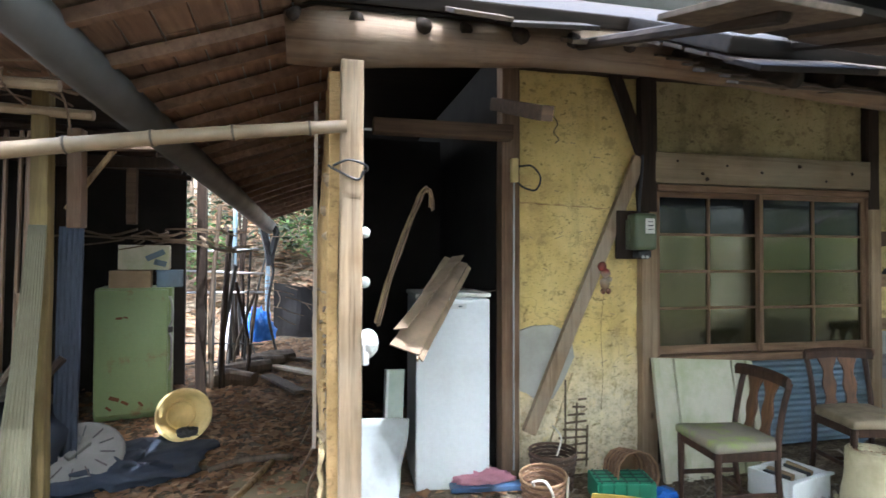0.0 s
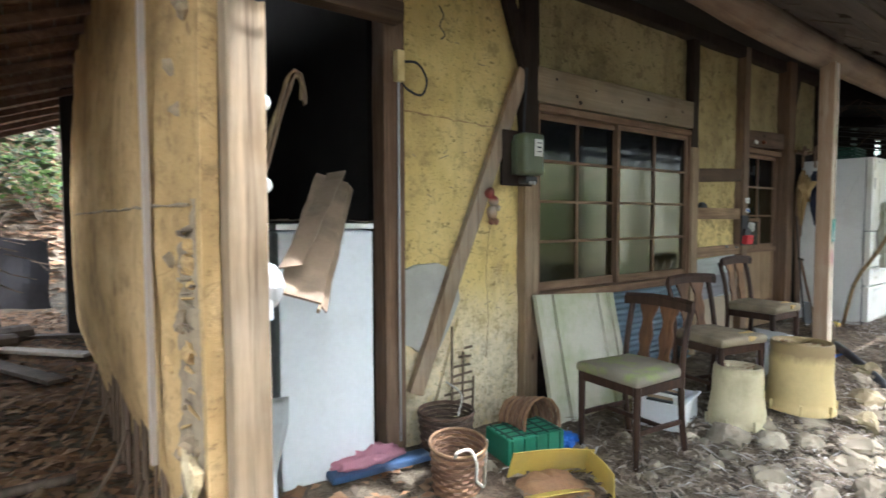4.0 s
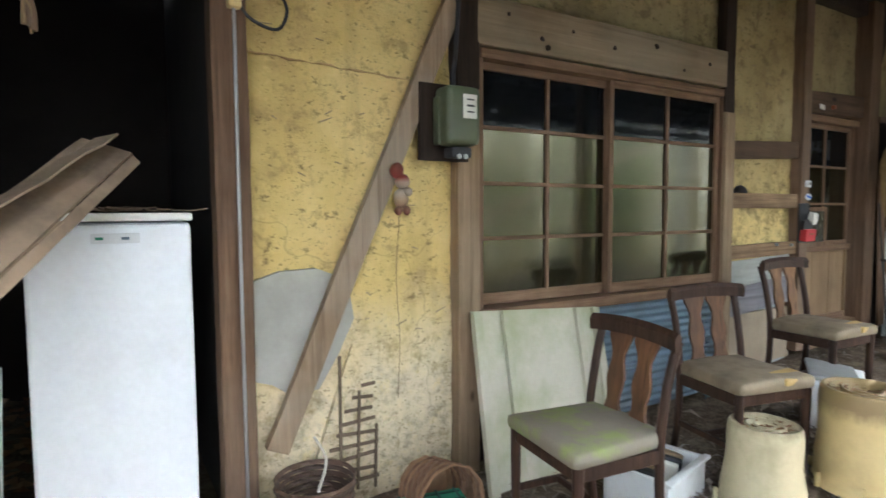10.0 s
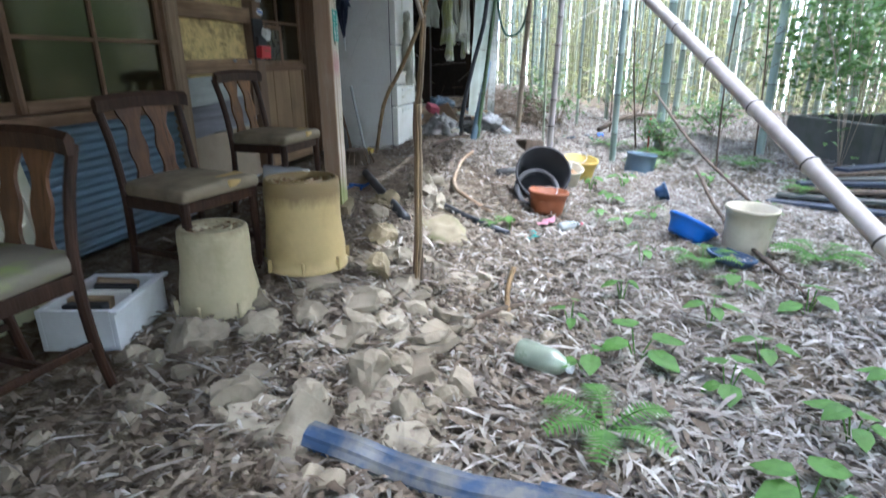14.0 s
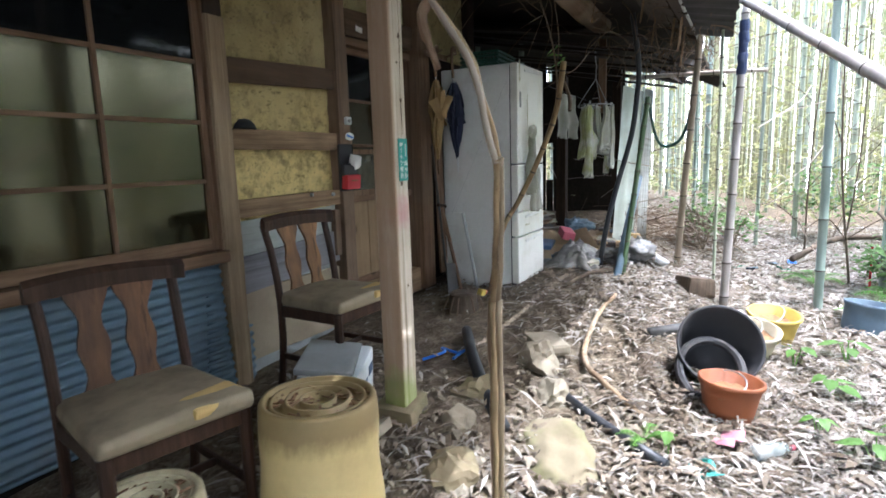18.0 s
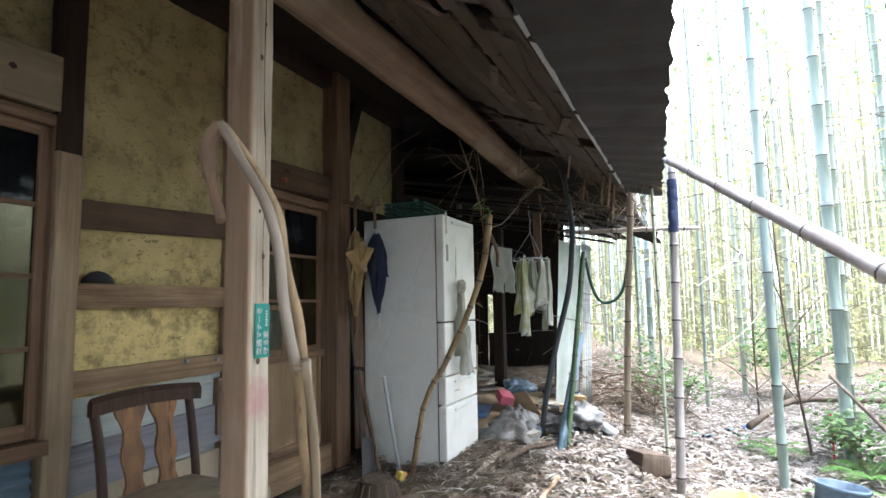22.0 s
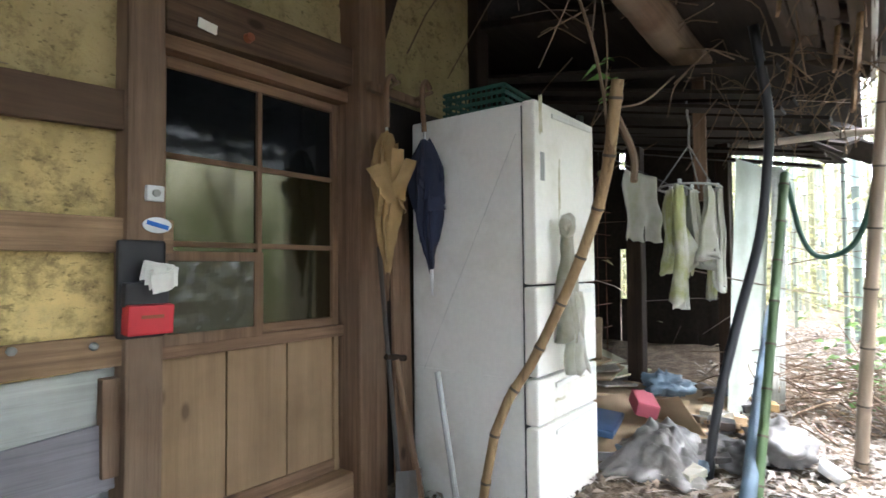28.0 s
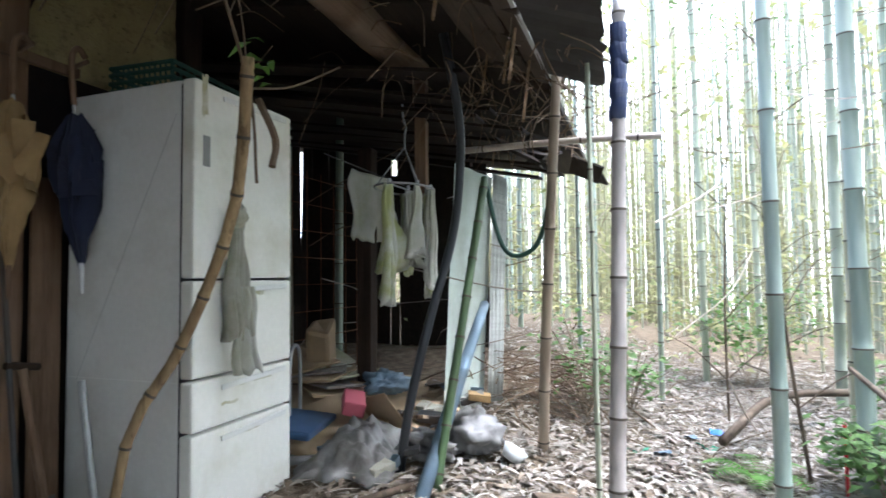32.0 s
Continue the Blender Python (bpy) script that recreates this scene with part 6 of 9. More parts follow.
def bamboo_pole(name, label, pts, r0, r1, material, spacing=0.28, cat="bamboo pole"):
    t = thing(name, label, cat)
    stem = smooth(part("stem", culm(bmesh.new(), pts, r0, r1, spacing), material, t))
    stem.data.materials.append(M_BAM_NODE)
    return t


M_TAPE = mat_plain("weathered_blue_tape", (0.015, 0.03, 0.09), (0.05, 0.055, 0.07), 0.7, 0.6, big=12)
p1 = bamboo_pole("bamboo_prop", "grey dried bamboo prop under the eave, blue tape at its top", [(7.43, 0.83, 0.20), (7.48, 0.80, 1.2), (7.54, 0.77, 2.47)], 0.032, 0.026, M_BAM_ASH, 0.26)
for k in range(5):
    z = 2.02 + 0.075 * k
    part("tape", rough_up(lathe([(0.030, -0.045), (0.034, -0.02), (0.033 + 0.003 * (k % 2), 0.02), (0.030, 0.045)], 14, False), 0.007, 18, k), M_TAPE, p1, "ragged wrapped blue tape").matrix_basis = pose(7.48 + 0.0472 * (z - 1.2), 0.80 - 0.0236 * (z - 1.2), z, 8 - 5 * (k % 3), 6 * (k % 2), 40 * k)
p3 = bamboo_pole("bamboo_prop", "dried brown bamboo prop at the shed corner", [(8.50, 1.28, 0.30), (8.36, 1.21, 1.3), (8.22, 1.10, 2.65)], 0.032, 0.027, M_BAM_GREY, 0.30)
bamboo_pole("bamboo_crossbar", "greenish bamboo bar tied across the props", [(8.55, 1.75, 2.16), (8.42, 1.1, 2.13), (8.36, 0.60, 2.10)], 0.021, 0.018, M_BAM_PALE, 0.30)
bamboo_pole("diagonal_pole", "long bleached bamboo pole slanting down from the eave", [(7.62, 0.93, 2.63), (5.0, 0.10, 1.46), (2.2, -0.82, 0.13)], 0.030, 0.034, M_BAM_PALE, 0.42)
bamboo_pole("washing_pole", "dry bamboo pole tied level to the corner post", [(0.30, 1.86, 2.345), (-0.5, 1.86, 2.25), (-1.6, 1.85, 2.09)], 0.030, 0.038, M_BAM_DRY, 0.33)
tie = thing("wire_tie", "black wire twisted round the corner post", "wire")
part("wire", tb(spline([(0.24, 1.86, 2.16), (0.31, 1.86, 2.19), (0.39, 1.87, 2.17), (0.40, 1.99, 2.16), (0.31, 2.02, 2.17), (0.23, 1.98, 2.18), (0.24, 1.87, 2.15), (0.35, 1.86, 2.10), (0.38, 1.85, 2.14)], 5), 0.006, 5), M_RUBBER, tie)
bent = thing("bent_branch", "pale dry bamboo pole split into strips, bent over at its top", "branch", pose(-0.014, 0, 0))
lower = [(4.10, 1.30, 0.08), (4.10, 1.28, 0.40), (4.07, 1.265, 0.75), (4.045, 1.255, 1.06)]
upper = [(4.045, 1.255, 1.05), (3.99, 1.22, 1.24), (3.925, 1.19, 1.42)]
for k, (ox, oy) in enumerate(((-0.016, 0.0), (0.0, -0.012), (0.015, 0.004), (0.002, 0.013))):
    pts = spline([(x + ox, y + oy, z) for x, y, z in lower], 6)
    smooth(part("stem", rough_up(tb(pts, [0.0088 + 0.002 * math.sin(i * 1.1 + k) for i in range(len(pts))], 7), 0.004, 11, k), (M_STICK, M_BAM_DRY, M_STICK, M_LATH_BROWN)[k], bent))
    if k < 3:
        pts = spline([(x + ox * 0.7, y + oy * 0.7, z) for x, y, z in upper], 6)
        smooth(part("stem", rough_up(tb(pts, [0.0078] * len(pts), 7), 0.004, 11, k + 5), (M_STICK, M_BAM_DRY, M_POST)[k], bent))
for k, o in enumerate((-0.008, 0.008)):
    pts = [(3.925 + o, 1.19, 1.41), (3.932 + o, 1.225, 1.54), (3.945 + o, 1.262, 1.645), (3.94 + o, 1.315, 1.73), (3.935 + o * 0.5, 1.356, 1.79)]
    smooth(part("limb", rough_up(tb(spline(pts, 5), 0.0082, 7), 0.004, 14, k), (M_BAM_GREY, M_STICK)[k], bent, "bleached bent split strip"))
part("broken_tip", rough_up(tb(spline([(3.935, 1.36, 1.79), (3.925, 1.375, 1.755), (3.915, 1.355, 1.69), (3.91, 1.33, 1.63)], 4), [0.013] * 8 + [0.008] * 5, 8), 0.004, 16), M_POST, bent, "brown broken end hanging down")
part("root_end", rough_up(tb([(4.125, 1.29, 0.05), (4.115, 1.285, 0.34)], [0.028, 0.022], 8), 0.006, 12), M_BARK, bent, "dark rotten foot")
lean = bamboo_pole("leaning_branch", "crooked yellow branch leaning before the refrigerator", [(6.70, 2.46, 0.35), (6.71, 2.36, 0.85), (6.78, 2.24, 1.10), (6.80, 2.11, 1.36), (6.79, 2.0, 1.60), (6.74, 1.92, 1.80), (6.69, 1.86, 2.08)], 0.018, 0.021, M_STICK, 0.19)
twig = thing("leaning_twigs", "bare thin branches rising over the refrigerator", "branch")
for pts, r in (([(6.90, 1.99, 1.72), (6.82, 1.95, 1.98), (6.72, 1.96, 2.25), (6.66, 2.05, 2.6)], 0.006), ([(6.80, 1.95, 2.0), (6.70, 1.9, 2.25), (6.55, 1.9, 2.55)], 0.003), ([(6.72, 1.96, 2.25), (6.85, 2.0, 2.5), (6.9, 2.1, 2.7)], 0.003), ([(6.74, 1.9, 2.0), (6.9, 1.84, 2.05), (7.15, 1.8, 2.2)], 0.004), ([(6.79, 1.9, 1.98), (6.83, 1.86, 1.85), (6.80, 1.85, 1.75)], 0.013)):
    part("branch", tb(spline(pts, 5), r, 6), M_TWIG, twig)

# ---- refuse heap and open shed beyond the refrigerator ----
shed = tagged(new("wall_shed"), "dark gappy board walls of the collapsed lean-to", "wall", kind="structure")
rs = random.Random(77)
# M_ROOF_DARK again: the lean-to's inner darkness is in the board colour.
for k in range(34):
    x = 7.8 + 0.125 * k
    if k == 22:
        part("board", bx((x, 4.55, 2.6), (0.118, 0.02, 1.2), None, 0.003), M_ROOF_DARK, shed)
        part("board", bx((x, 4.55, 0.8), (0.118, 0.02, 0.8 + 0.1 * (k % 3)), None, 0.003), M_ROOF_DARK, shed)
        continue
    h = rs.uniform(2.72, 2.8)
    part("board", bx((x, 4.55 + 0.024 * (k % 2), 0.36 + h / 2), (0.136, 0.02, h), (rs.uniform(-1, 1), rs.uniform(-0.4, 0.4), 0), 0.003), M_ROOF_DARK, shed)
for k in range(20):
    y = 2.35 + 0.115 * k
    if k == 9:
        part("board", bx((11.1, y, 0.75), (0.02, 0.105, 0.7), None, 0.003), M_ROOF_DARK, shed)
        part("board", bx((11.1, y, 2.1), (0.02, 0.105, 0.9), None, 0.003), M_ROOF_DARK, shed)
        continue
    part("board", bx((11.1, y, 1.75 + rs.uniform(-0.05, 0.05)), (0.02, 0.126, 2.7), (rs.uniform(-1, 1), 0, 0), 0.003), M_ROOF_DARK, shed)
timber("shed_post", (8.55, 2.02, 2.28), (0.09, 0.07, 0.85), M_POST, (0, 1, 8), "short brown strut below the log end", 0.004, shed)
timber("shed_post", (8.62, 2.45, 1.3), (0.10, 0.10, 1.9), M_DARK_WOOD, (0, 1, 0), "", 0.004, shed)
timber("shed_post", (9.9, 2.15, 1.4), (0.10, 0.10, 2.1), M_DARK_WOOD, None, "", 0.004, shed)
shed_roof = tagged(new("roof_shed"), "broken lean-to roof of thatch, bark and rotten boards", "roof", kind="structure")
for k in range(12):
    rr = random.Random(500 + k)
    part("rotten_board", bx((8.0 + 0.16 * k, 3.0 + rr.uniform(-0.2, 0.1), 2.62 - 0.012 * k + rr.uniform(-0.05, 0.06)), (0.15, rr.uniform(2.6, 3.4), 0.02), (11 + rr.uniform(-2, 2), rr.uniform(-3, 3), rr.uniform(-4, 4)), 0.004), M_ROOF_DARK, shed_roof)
# Added dark sheet over the boards so no sky shows through the roof.
part("roof_covering", bx((9.6, 3.15, 2.86), (3.9, 3.9, 0.05), (9, 2, 0), 0.01), M_ROOF_DARK, shed_roof, "dark cover added over the lean-to to keep it dark")
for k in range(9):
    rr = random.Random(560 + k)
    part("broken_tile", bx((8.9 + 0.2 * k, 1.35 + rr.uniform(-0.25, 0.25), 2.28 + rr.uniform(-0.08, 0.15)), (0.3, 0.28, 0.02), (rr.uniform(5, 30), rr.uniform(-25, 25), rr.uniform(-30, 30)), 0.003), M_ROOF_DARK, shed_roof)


def twig_mess(name, label, n, lo, hi, seed, length, r, material, droop=0.5, kind="stuff"):
    rr = random.Random(seed)
    bm = bmesh.new()
    for _ in range(n):
        p = Vector([rr.uniform(a, b) for a, b in zip(lo, hi)])
        d = Vector((rr.uniform(-1, 1), rr.uniform(-1, 1), rr.uniform(-1, 0.5) * droop)).normalized() * rr.uniform(0.4, 1) * length
        s = Vector((rr.uniform(-1, 1), rr.uniform(-1, 1), rr.uniform(-1, 0.3))) * 0.25 * length
        tube(bm, spline([p, p + d * 0.5 + s * 0.4, p + d + Vector((0, 0, -0.3 * droop * length))], 3), [r * rr.uniform(0.5, 1.2)] * 7, 4)
    return tagged(part(name, bm, material), label, "twigs", kind=kind)


twig_mess("hanging_twigs", "tangle of dry twigs hanging from the broken eave", 150, (7.5, 0.95, 2.30), (9.4, 1.9, 2.62), 5, 0.36, 0.0035, M_TWIG, 0.9)
twig_mess("hanging_twigs", "dry vines under the roof above the refrigerator", 26, (6.7, 1.6, 2.45), (8.2, 2.6, 2.75), 6, 0.5, 0.0032, M_TWIG, 0.8)
twig_mess("brush_pile", "heap of dry brushwood beside the green sheet", 300, (8.95, 1.0, 0.28), (9.9, 1.9, 0.85), 7, 0.55, 0.0045, M_TWIG, 0.3)

mint = thing("leaning_sheet", "pale green weathered sheet leaning in the shed mouth", "panel", pose(8.62, 1.92, 0.50, 2, 3, -14))
part("sheet", ridges(0.50, 1.62, 0.24, 0.006), M_PANEL_MINT, mint)
mint2 = thing("leaning_sheet", "white corrugated plastic sheet with a ragged top edge", "panel", pose(9.02, 1.74, 0.52, 0, 4, -18))
smooth(part("sheet", ridges(0.18, 1.60, 0.05, 0.008), M_PALE_BOARD, mint2))

hose = thing("black_hose", "thick black hose hanging from the eave to the heap", "hose")
smooth(part("hose", tb(spline([(7.82, 1.86, 0.42), (7.86, 1.82, 0.75), (7.93, 1.74, 1.15), (8.03, 1.64, 1.6), (8.04, 1.60, 1.95), (7.97, 1.58, 2.2), (7.86, 1.62, 2.6)], 6), 0.023, 12), M_HOSE, hose))
pipe2 = thing("plastic_pipe", "split blue-grey plastic pipe leaning on the heap", "pipe")
smooth(part("pipe", tb([(7.55, 1.66, 0.36), (8.2, 1.68, 0.8), (8.80, 1.69, 1.2)], [0.034, 0.036, 0.03], 12), M_SHEET_BLUE, pipe2))
gp = bamboo_pole("green_bamboo_stick", "green bamboo stick leaning on the heap", [(7.72, 1.64, 0.36), (8.05, 1.60, 1.15), (8.38, 1.56, 1.95)], 0.022, 0.024, M_BAM_DKGREEN, 0.22)
gh = thing("green_hose", "dark green hose drooping to the bamboo prop", "hose")
smooth(part("hose", tb(spline([(8.38, 1.56, 1.95), (8.43, 1.50, 1.62), (8.46, 1.42, 1.50), (8.42, 1.28, 1.55), (8.36, 1.20, 1.75), (8.30, 1.15, 2.1)], 6), 0.014, 10), M_DKGREEN_PL, gh))

hanger = thing("laundry_hanger", "round laundry hanger with clips and mildewed gloves", "laundry hanger", pose(8.28, 2.02, 1.90))
ring = [(0.24 * math.cos(a), 0.16 * math.sin(a), 0) for a in (2 * math.pi * k / 24 for k in range(25))]
part("ring", tb(ring, 0.007, 6), M_GREY_PL, hanger)
part("crossbar", tb([(-0.24, 0, 0), (0.24, 0, 0)], 0.006, 6), M_GREY_PL, hanger)
for a in range(3):
    part("chain", tb([(0.24 * math.cos(a * 2.09), 0.16 * math.sin(a * 2.09), 0), (0, 0, 0.25)], 0.004, 5), M_GREY_PL, hanger)
part("hook", tb(spline([(0, 0, 0.24), (0, 0, 0.32), (0.02, 0, 0.37), (-0.02, 0, 0.42), (-0.03, 0, 0.5)], 5), 0.006, 6), M_GREY_PL, hanger)
for k, (x, y, w, h, mt) in enumerate(((-0.22, 0.0, 0.10, 0.68, M_GLOVE), (-0.10, -0.12, 0.11, 0.42, M_CLOTH_WHITE), (-0.02, 0.10, 0.13, 0.50, M_GLOVE), (0.08, -0.13, 0.09, 0.60, M_CLOTH_WHITE), (0.16, 0.06, 0.14, 0.52, M_GLOVE), (0.22, -0.05, 0.10, 0.66, M_GLOVE), (0.05, 0.0, 0.10, 0.46, M_CLOTH_WHITE))):
    drape("hanging_glove", "mildewed white cloth" if k % 2 else "greenish work glove", "", w, h, mt, pose(x, y, 0.0, 0, 0, 25 * k), 2.2, 0.03, 0.45, 0.005, k * 1.3, hanger, 0.7)
    part("clip", bx((x, y, 0.005), (0.014, 0.02, 0.05)), M_STYRO, hanger)
drape("towel", "grey-white towel hanging in the dark shed", "towel", 0.50, 0.46, M_CLOTH_WHITE, pose(8.60, 2.40, 2.07, 0, 0, -8), 2, 0.012, 0.05, seed=5.0)
rackline = thing("drying_line", "thin line carrying a towel in the shed", "line")
part("line", tb([(8.0, 2.40, 2.09), (9.4, 2.40, 2.07)], 0.004, 5), M_RUBBER, rackline)

mesh_panel = thing("wire_mesh_panel", "rusty welded wire mesh panel in the shed", "wire mesh", pose(7.9, 2.95, 0.5))
for k in range(9):
    part("wire", tb([(0.0, 0, 0.08 + 0.19 * k), (1.6, 0, 0.08 + 0.19 * k)], 0.003, 4), M_RUST, mesh_panel)
    part("wire", tb([(0.05 + 0.18 * k, 0, 0.0), (0.05 + 0.18 * k, 0, 1.65)], 0.003, 4), M_RUST, mesh_panel)


def crumple(name, label, cat, m, r, material, seed, squash=(1.2, 1.0, 0.5), amp=0.38, sub=4):
    t = thing(name, label, cat, m)
    bm = blob(r, seed, squash, sub, amp)
    for v in bm.verts:
        q = v.co * (2.2 / r)
        v.co += v.co.normalized() * r * 0.16 * (abs(noise.noise(q * 1.6 + Vector((seed, 0, 0)))) * 2 - 0.5)
        v.co += v.co.normalized() * r * 0.16 * (abs(noise.noise(q * 3.6)) * 2 - 0.4)
        v.co += v.co.normalized() * r * 0.12 * (abs(noise.noise(q * 7.5)) * 2 - 0.4)
        v.co.z = max(v.co.z, -0.30 * r)
    o = part("folds", bm, material, t)
    if material is not M_STYRO:
        smooth(o)
    return t


def sheeting(label, x0, y0, w, d, rise, material, seed, turn=0.0):
    """Thin plastic sheeting lying in folds over the heap, with a ragged edge."""
    t = thing("plastic_sheeting", label, "plastic sheeting", pose(x0, y0, 0, 0, 0, turn))
    nx, ny, g = 46, 38, []
    bm = bmesh.new()
    m = t.matrix_basis
    for j in range(ny + 1):
        row = []
        for i in range(nx + 1):
            u, v = i / nx - 0.5, j / ny - 0.5
            edge = 1 + 0.22 * noise.noise((u * 5, v * 5, seed))
            x, y = u * w * edge, v * d * edge
            q = m @ Vector((x, y, 0))
            hump = max(0.0, 1 - (2 * u) ** 2) * max(0.0, 1 - (2 * v) ** 2)
            f = 0.075 * abs(noise.noise((u * 4.5 + v * 2 + seed, v * 3.2, seed))) + 0.045 * abs(noise.noise((u * 10, v * 8 + u * 4, seed + 3))) + 0.018 * abs(noise.noise((u * 24, v * 22, seed + 7)))
            row.append(bm.verts.new((x, y, ground_z(q.x, q.y) + 0.02 + rise * hump + f * (0.35 + hump))))
        g.append(row)
    for j in range(ny):
        for i in range(nx):
            bm.faces.new((g[j][i], g[j][i + 1], g[j + 1][i + 1], g[j + 1][i]))
    bm.normal_update()
    bmesh.ops.solidify(bm, geom=bm.faces[:], thickness=0.003)
    smooth(part("sheet", bm, material, t))
    return t


M_SHEETING = mat_plain("dirty_white_polythene", (0.162, 0.158, 0.147), (0.054, 0.048, 0.036), 0.85, 0.35, big=7, fine=30, bmp=0.2, lo=0.42, hi=0.68)
sheeting("dirty white polythene sheeting in folds on the heap", 7.86, 2.10, 0.62, 0.46, 0.13, M_SHEETING, 1.0, 10)
crumple("plastic_bag", "small crumpled clear bag on the heap", "plastic bag", stand(8.06, 1.80, 60, dz=0.04), 0.12, M_BAG, 22.0, (1.3, 0.9, 0.6), 0.6)
crumple("blue_cloth", "crumpled blue checked cloth on the heap", "cloth", stand(8.42, 2.22, 0, dz=0.24), 0.13, M_SHEET_BLUE, 3.0, (1.3, 1, 0.6))
crumple("plastic_bag", "white and blue plastic bag beside the pole", "plastic bag", stand(8.28, 1.62, 0, dz=0.08), 0.17, M_BAG, 4.0, (1.2, 0.9, 0.7))
crumple("refuse_heap", "low heap of rotten mats and soil under the refuse", "heap", stand(8.6, 2.55, 0, dz=0.0), 0.62, M_CARD, 6.0, (1.4, 1.0, 0.32), 0.25)
pb = thing("red_box", "faded red plastic box on the heap", "box", stand(8.02, 2.24, 30, 14, -12, 0.19))
part("body", bx((0, 0, 0.06), (0.19, 0.12, 0.08), None, 0.012), M_PINKBOX, pb)
for k in range(7):
    mt = thing("straw_mat", "flattened woven straw mat on the heap", "mat", stand(8.45 + 0.10 * (k % 3), 2.52 + 0.06 * k, 17 * k - 40, 5 - 2 * k, 6 - 2 * k, 0.20 + 0.03 * k), "heap of mats")
    part("mat", rough_up(bx((0, 0, 0), (0.52, 0.34, 0.014), None, 0.003), 0.008, 5), (M_CARD, M_LITTER, M_BOARD_GREEN)[k % 3], mt)
bagb = thing("paper_sack", "brown paper sack slumped in the shed", "sack", stand(8.55, 2.75, 20, 0, -16, 0.32))
part("sack", rough_up(bx((0, 0, 0.14), (0.24, 0.16, 0.30), None, 0.03), 0.025, 6), M_CARD, bagb)
tubef = thing("tube_frame", "bent steel tube chair frame in the refuse", "chair frame", stand(7.95, 2.55, 20, dz=0.05))
part("tube", tb(spline([(-0.12, 0, 0), (-0.12, 0, 0.4), (-0.06, 0, 0.5), (0.04, 0, 0.5), (0.10, 0, 0.4), (0.10, 0, 0.0)], 6), 0.011, 8), M_STEEL, tubef)
part("tube", tb([(-0.12, 0.02, 0.06), (-0.12, -0.4, 0.04), (0.10, -0.4, 0.04), (0.10, 0.02, 0.06)], 0.011, 8), M_STEEL, tubef)
tr = thing("blue_tray", "grey-blue plastic tray in the refuse", "tray", stand(7.80, 2.42, 12, 6, 0, 0.18))
part("tray", bx((0, 0, 0), (0.42, 0.26, 0.04), None, 0.012), M_PIPE_BLUE, tr)
cardb = thing("cardboard_sheet", "bent cardboard sheet standing in the refuse", "cardboard", stand(8.16, 1.90, 60, -34, 10, 0.02))
part("sheet", sheet(0.30, 0.34, 8, 8, lambda x, z: 0.05 * math.sin(4 * x), 0.006), M_CARD, cardb)
cup = thing("white_bowl", "white plastic bowl by the bamboo prop", "bowl", stand(8.22, 1.40, 0, 30, 10, 0.03))
smooth(part("bowl", lathe([(0.0, 0.0), (0.05, 0.0), (0.07, 0.06), (0.064, 0.06), (0.046, 0.008), (0.0, 0.008)], 20), M_STYRO, cup))
for k in range(60):
    rr = random.Random(700 + k)
    x, y = 7.7 + rr.random() * 1.5, 1.75 + rr.random() * 0.95
    sc = thing("refuse_scrap", "small scrap of refuse on the heap", "scrap", stand(x, y, rr.uniform(0, 360), rr.uniform(-15, 15), rr.uniform(-15, 15), 0.04 + 0.08 * rr.random()), "scraps of refuse")
    part("scrap", rough_up(bx((0, 0, 0), (rr.uniform(0.06, 0.18), rr.uniform(0.05, 0.14), rr.uniform(0.01, 0.05)), None, 0.004), 0.012, 12), (M_BAG, M_CARD, M_RAG, M_SHEET_BLUE, M_DARK_METAL, M_CLOTH_TAN, M_BARK)[k % 7], sc)

# ---- vessels and litter on the open ground ----


def pail(name, label, m, r0, r1, h, material, fill=None, bail=True, wall=0.006, cat="bucket"):
    """Open bucket, r0 at the foot and r1 at the rim."""
    t = thing(name, label, cat, m)
    bm = lathe([(0, 0), (r0, 0), (r0 + 0.25 * (r1 - r0), h * 0.25), (r0 + 0.6 * (r1 - r0), h * 0.6), (r1, h - 0.025), (r1 + 0.010, h - 0.022), (r1 + 0.011, h - 0.002), (r1 + 0.004, h), (r1 - wall, h - 0.004), (r0 - wall, 0.012), (0, 0.012)], 32)
    smooth(part("body", rough_up(bm, 0.004, 5), material, t))
    if fill:
        f = lathe([(0, h * 0.72), (r1 * 0.6, h * 0.70), (r1 * 0.93, h * 0.66)], 20)
        part("contents", rough_up(f, 0.018, 22), fill, t, "wet dead leaves")
    if bail:
        part("bail", tb([(r1 * math.cos(a), -r1 * 0.35 * math.sin(a), h - 0.01 + r1 * 0.2 * math.sin(a)) for a in (math.pi * k / 14 for k in range(15))], 0.004, 5), M_STEEL, t)
    return t


pail("red_bucket", "brick-red plastic bucket half full of leaves", stand(5.76, 0.735, 20, 4, 2, -0.01), 0.115, 0.145, 0.20, M_RED_PL, M_LITTER_BR)
pail("black_tub", "black rubber tub tipped on its side", stand(6.24, 0.84, 0, 12, -58, 0.12), 0.17, 0.215, 0.24, M_RUBBER, None, False, cat="tub")
hoop = thing("rubber_hoop", "black rubber hoop lying against the tub", "hoop", stand(5.98, 0.83, 0, 10, -34, 0.12))
part("hoop", tb([(0.20 * math.cos(a), 0.16 * math.sin(a), 0) for a in (2 * math.pi * k / 28 for k in range(29))], 0.024, 8), M_RUBBER, hoop)
pail("white_pail", "dirty white plastic pail beside the black tub", stand(6.72, 0.66, 0, 6, -10, -0.02), 0.13, 0.165, 0.20, M_BEIGE_PL, M_LITTER_BR)
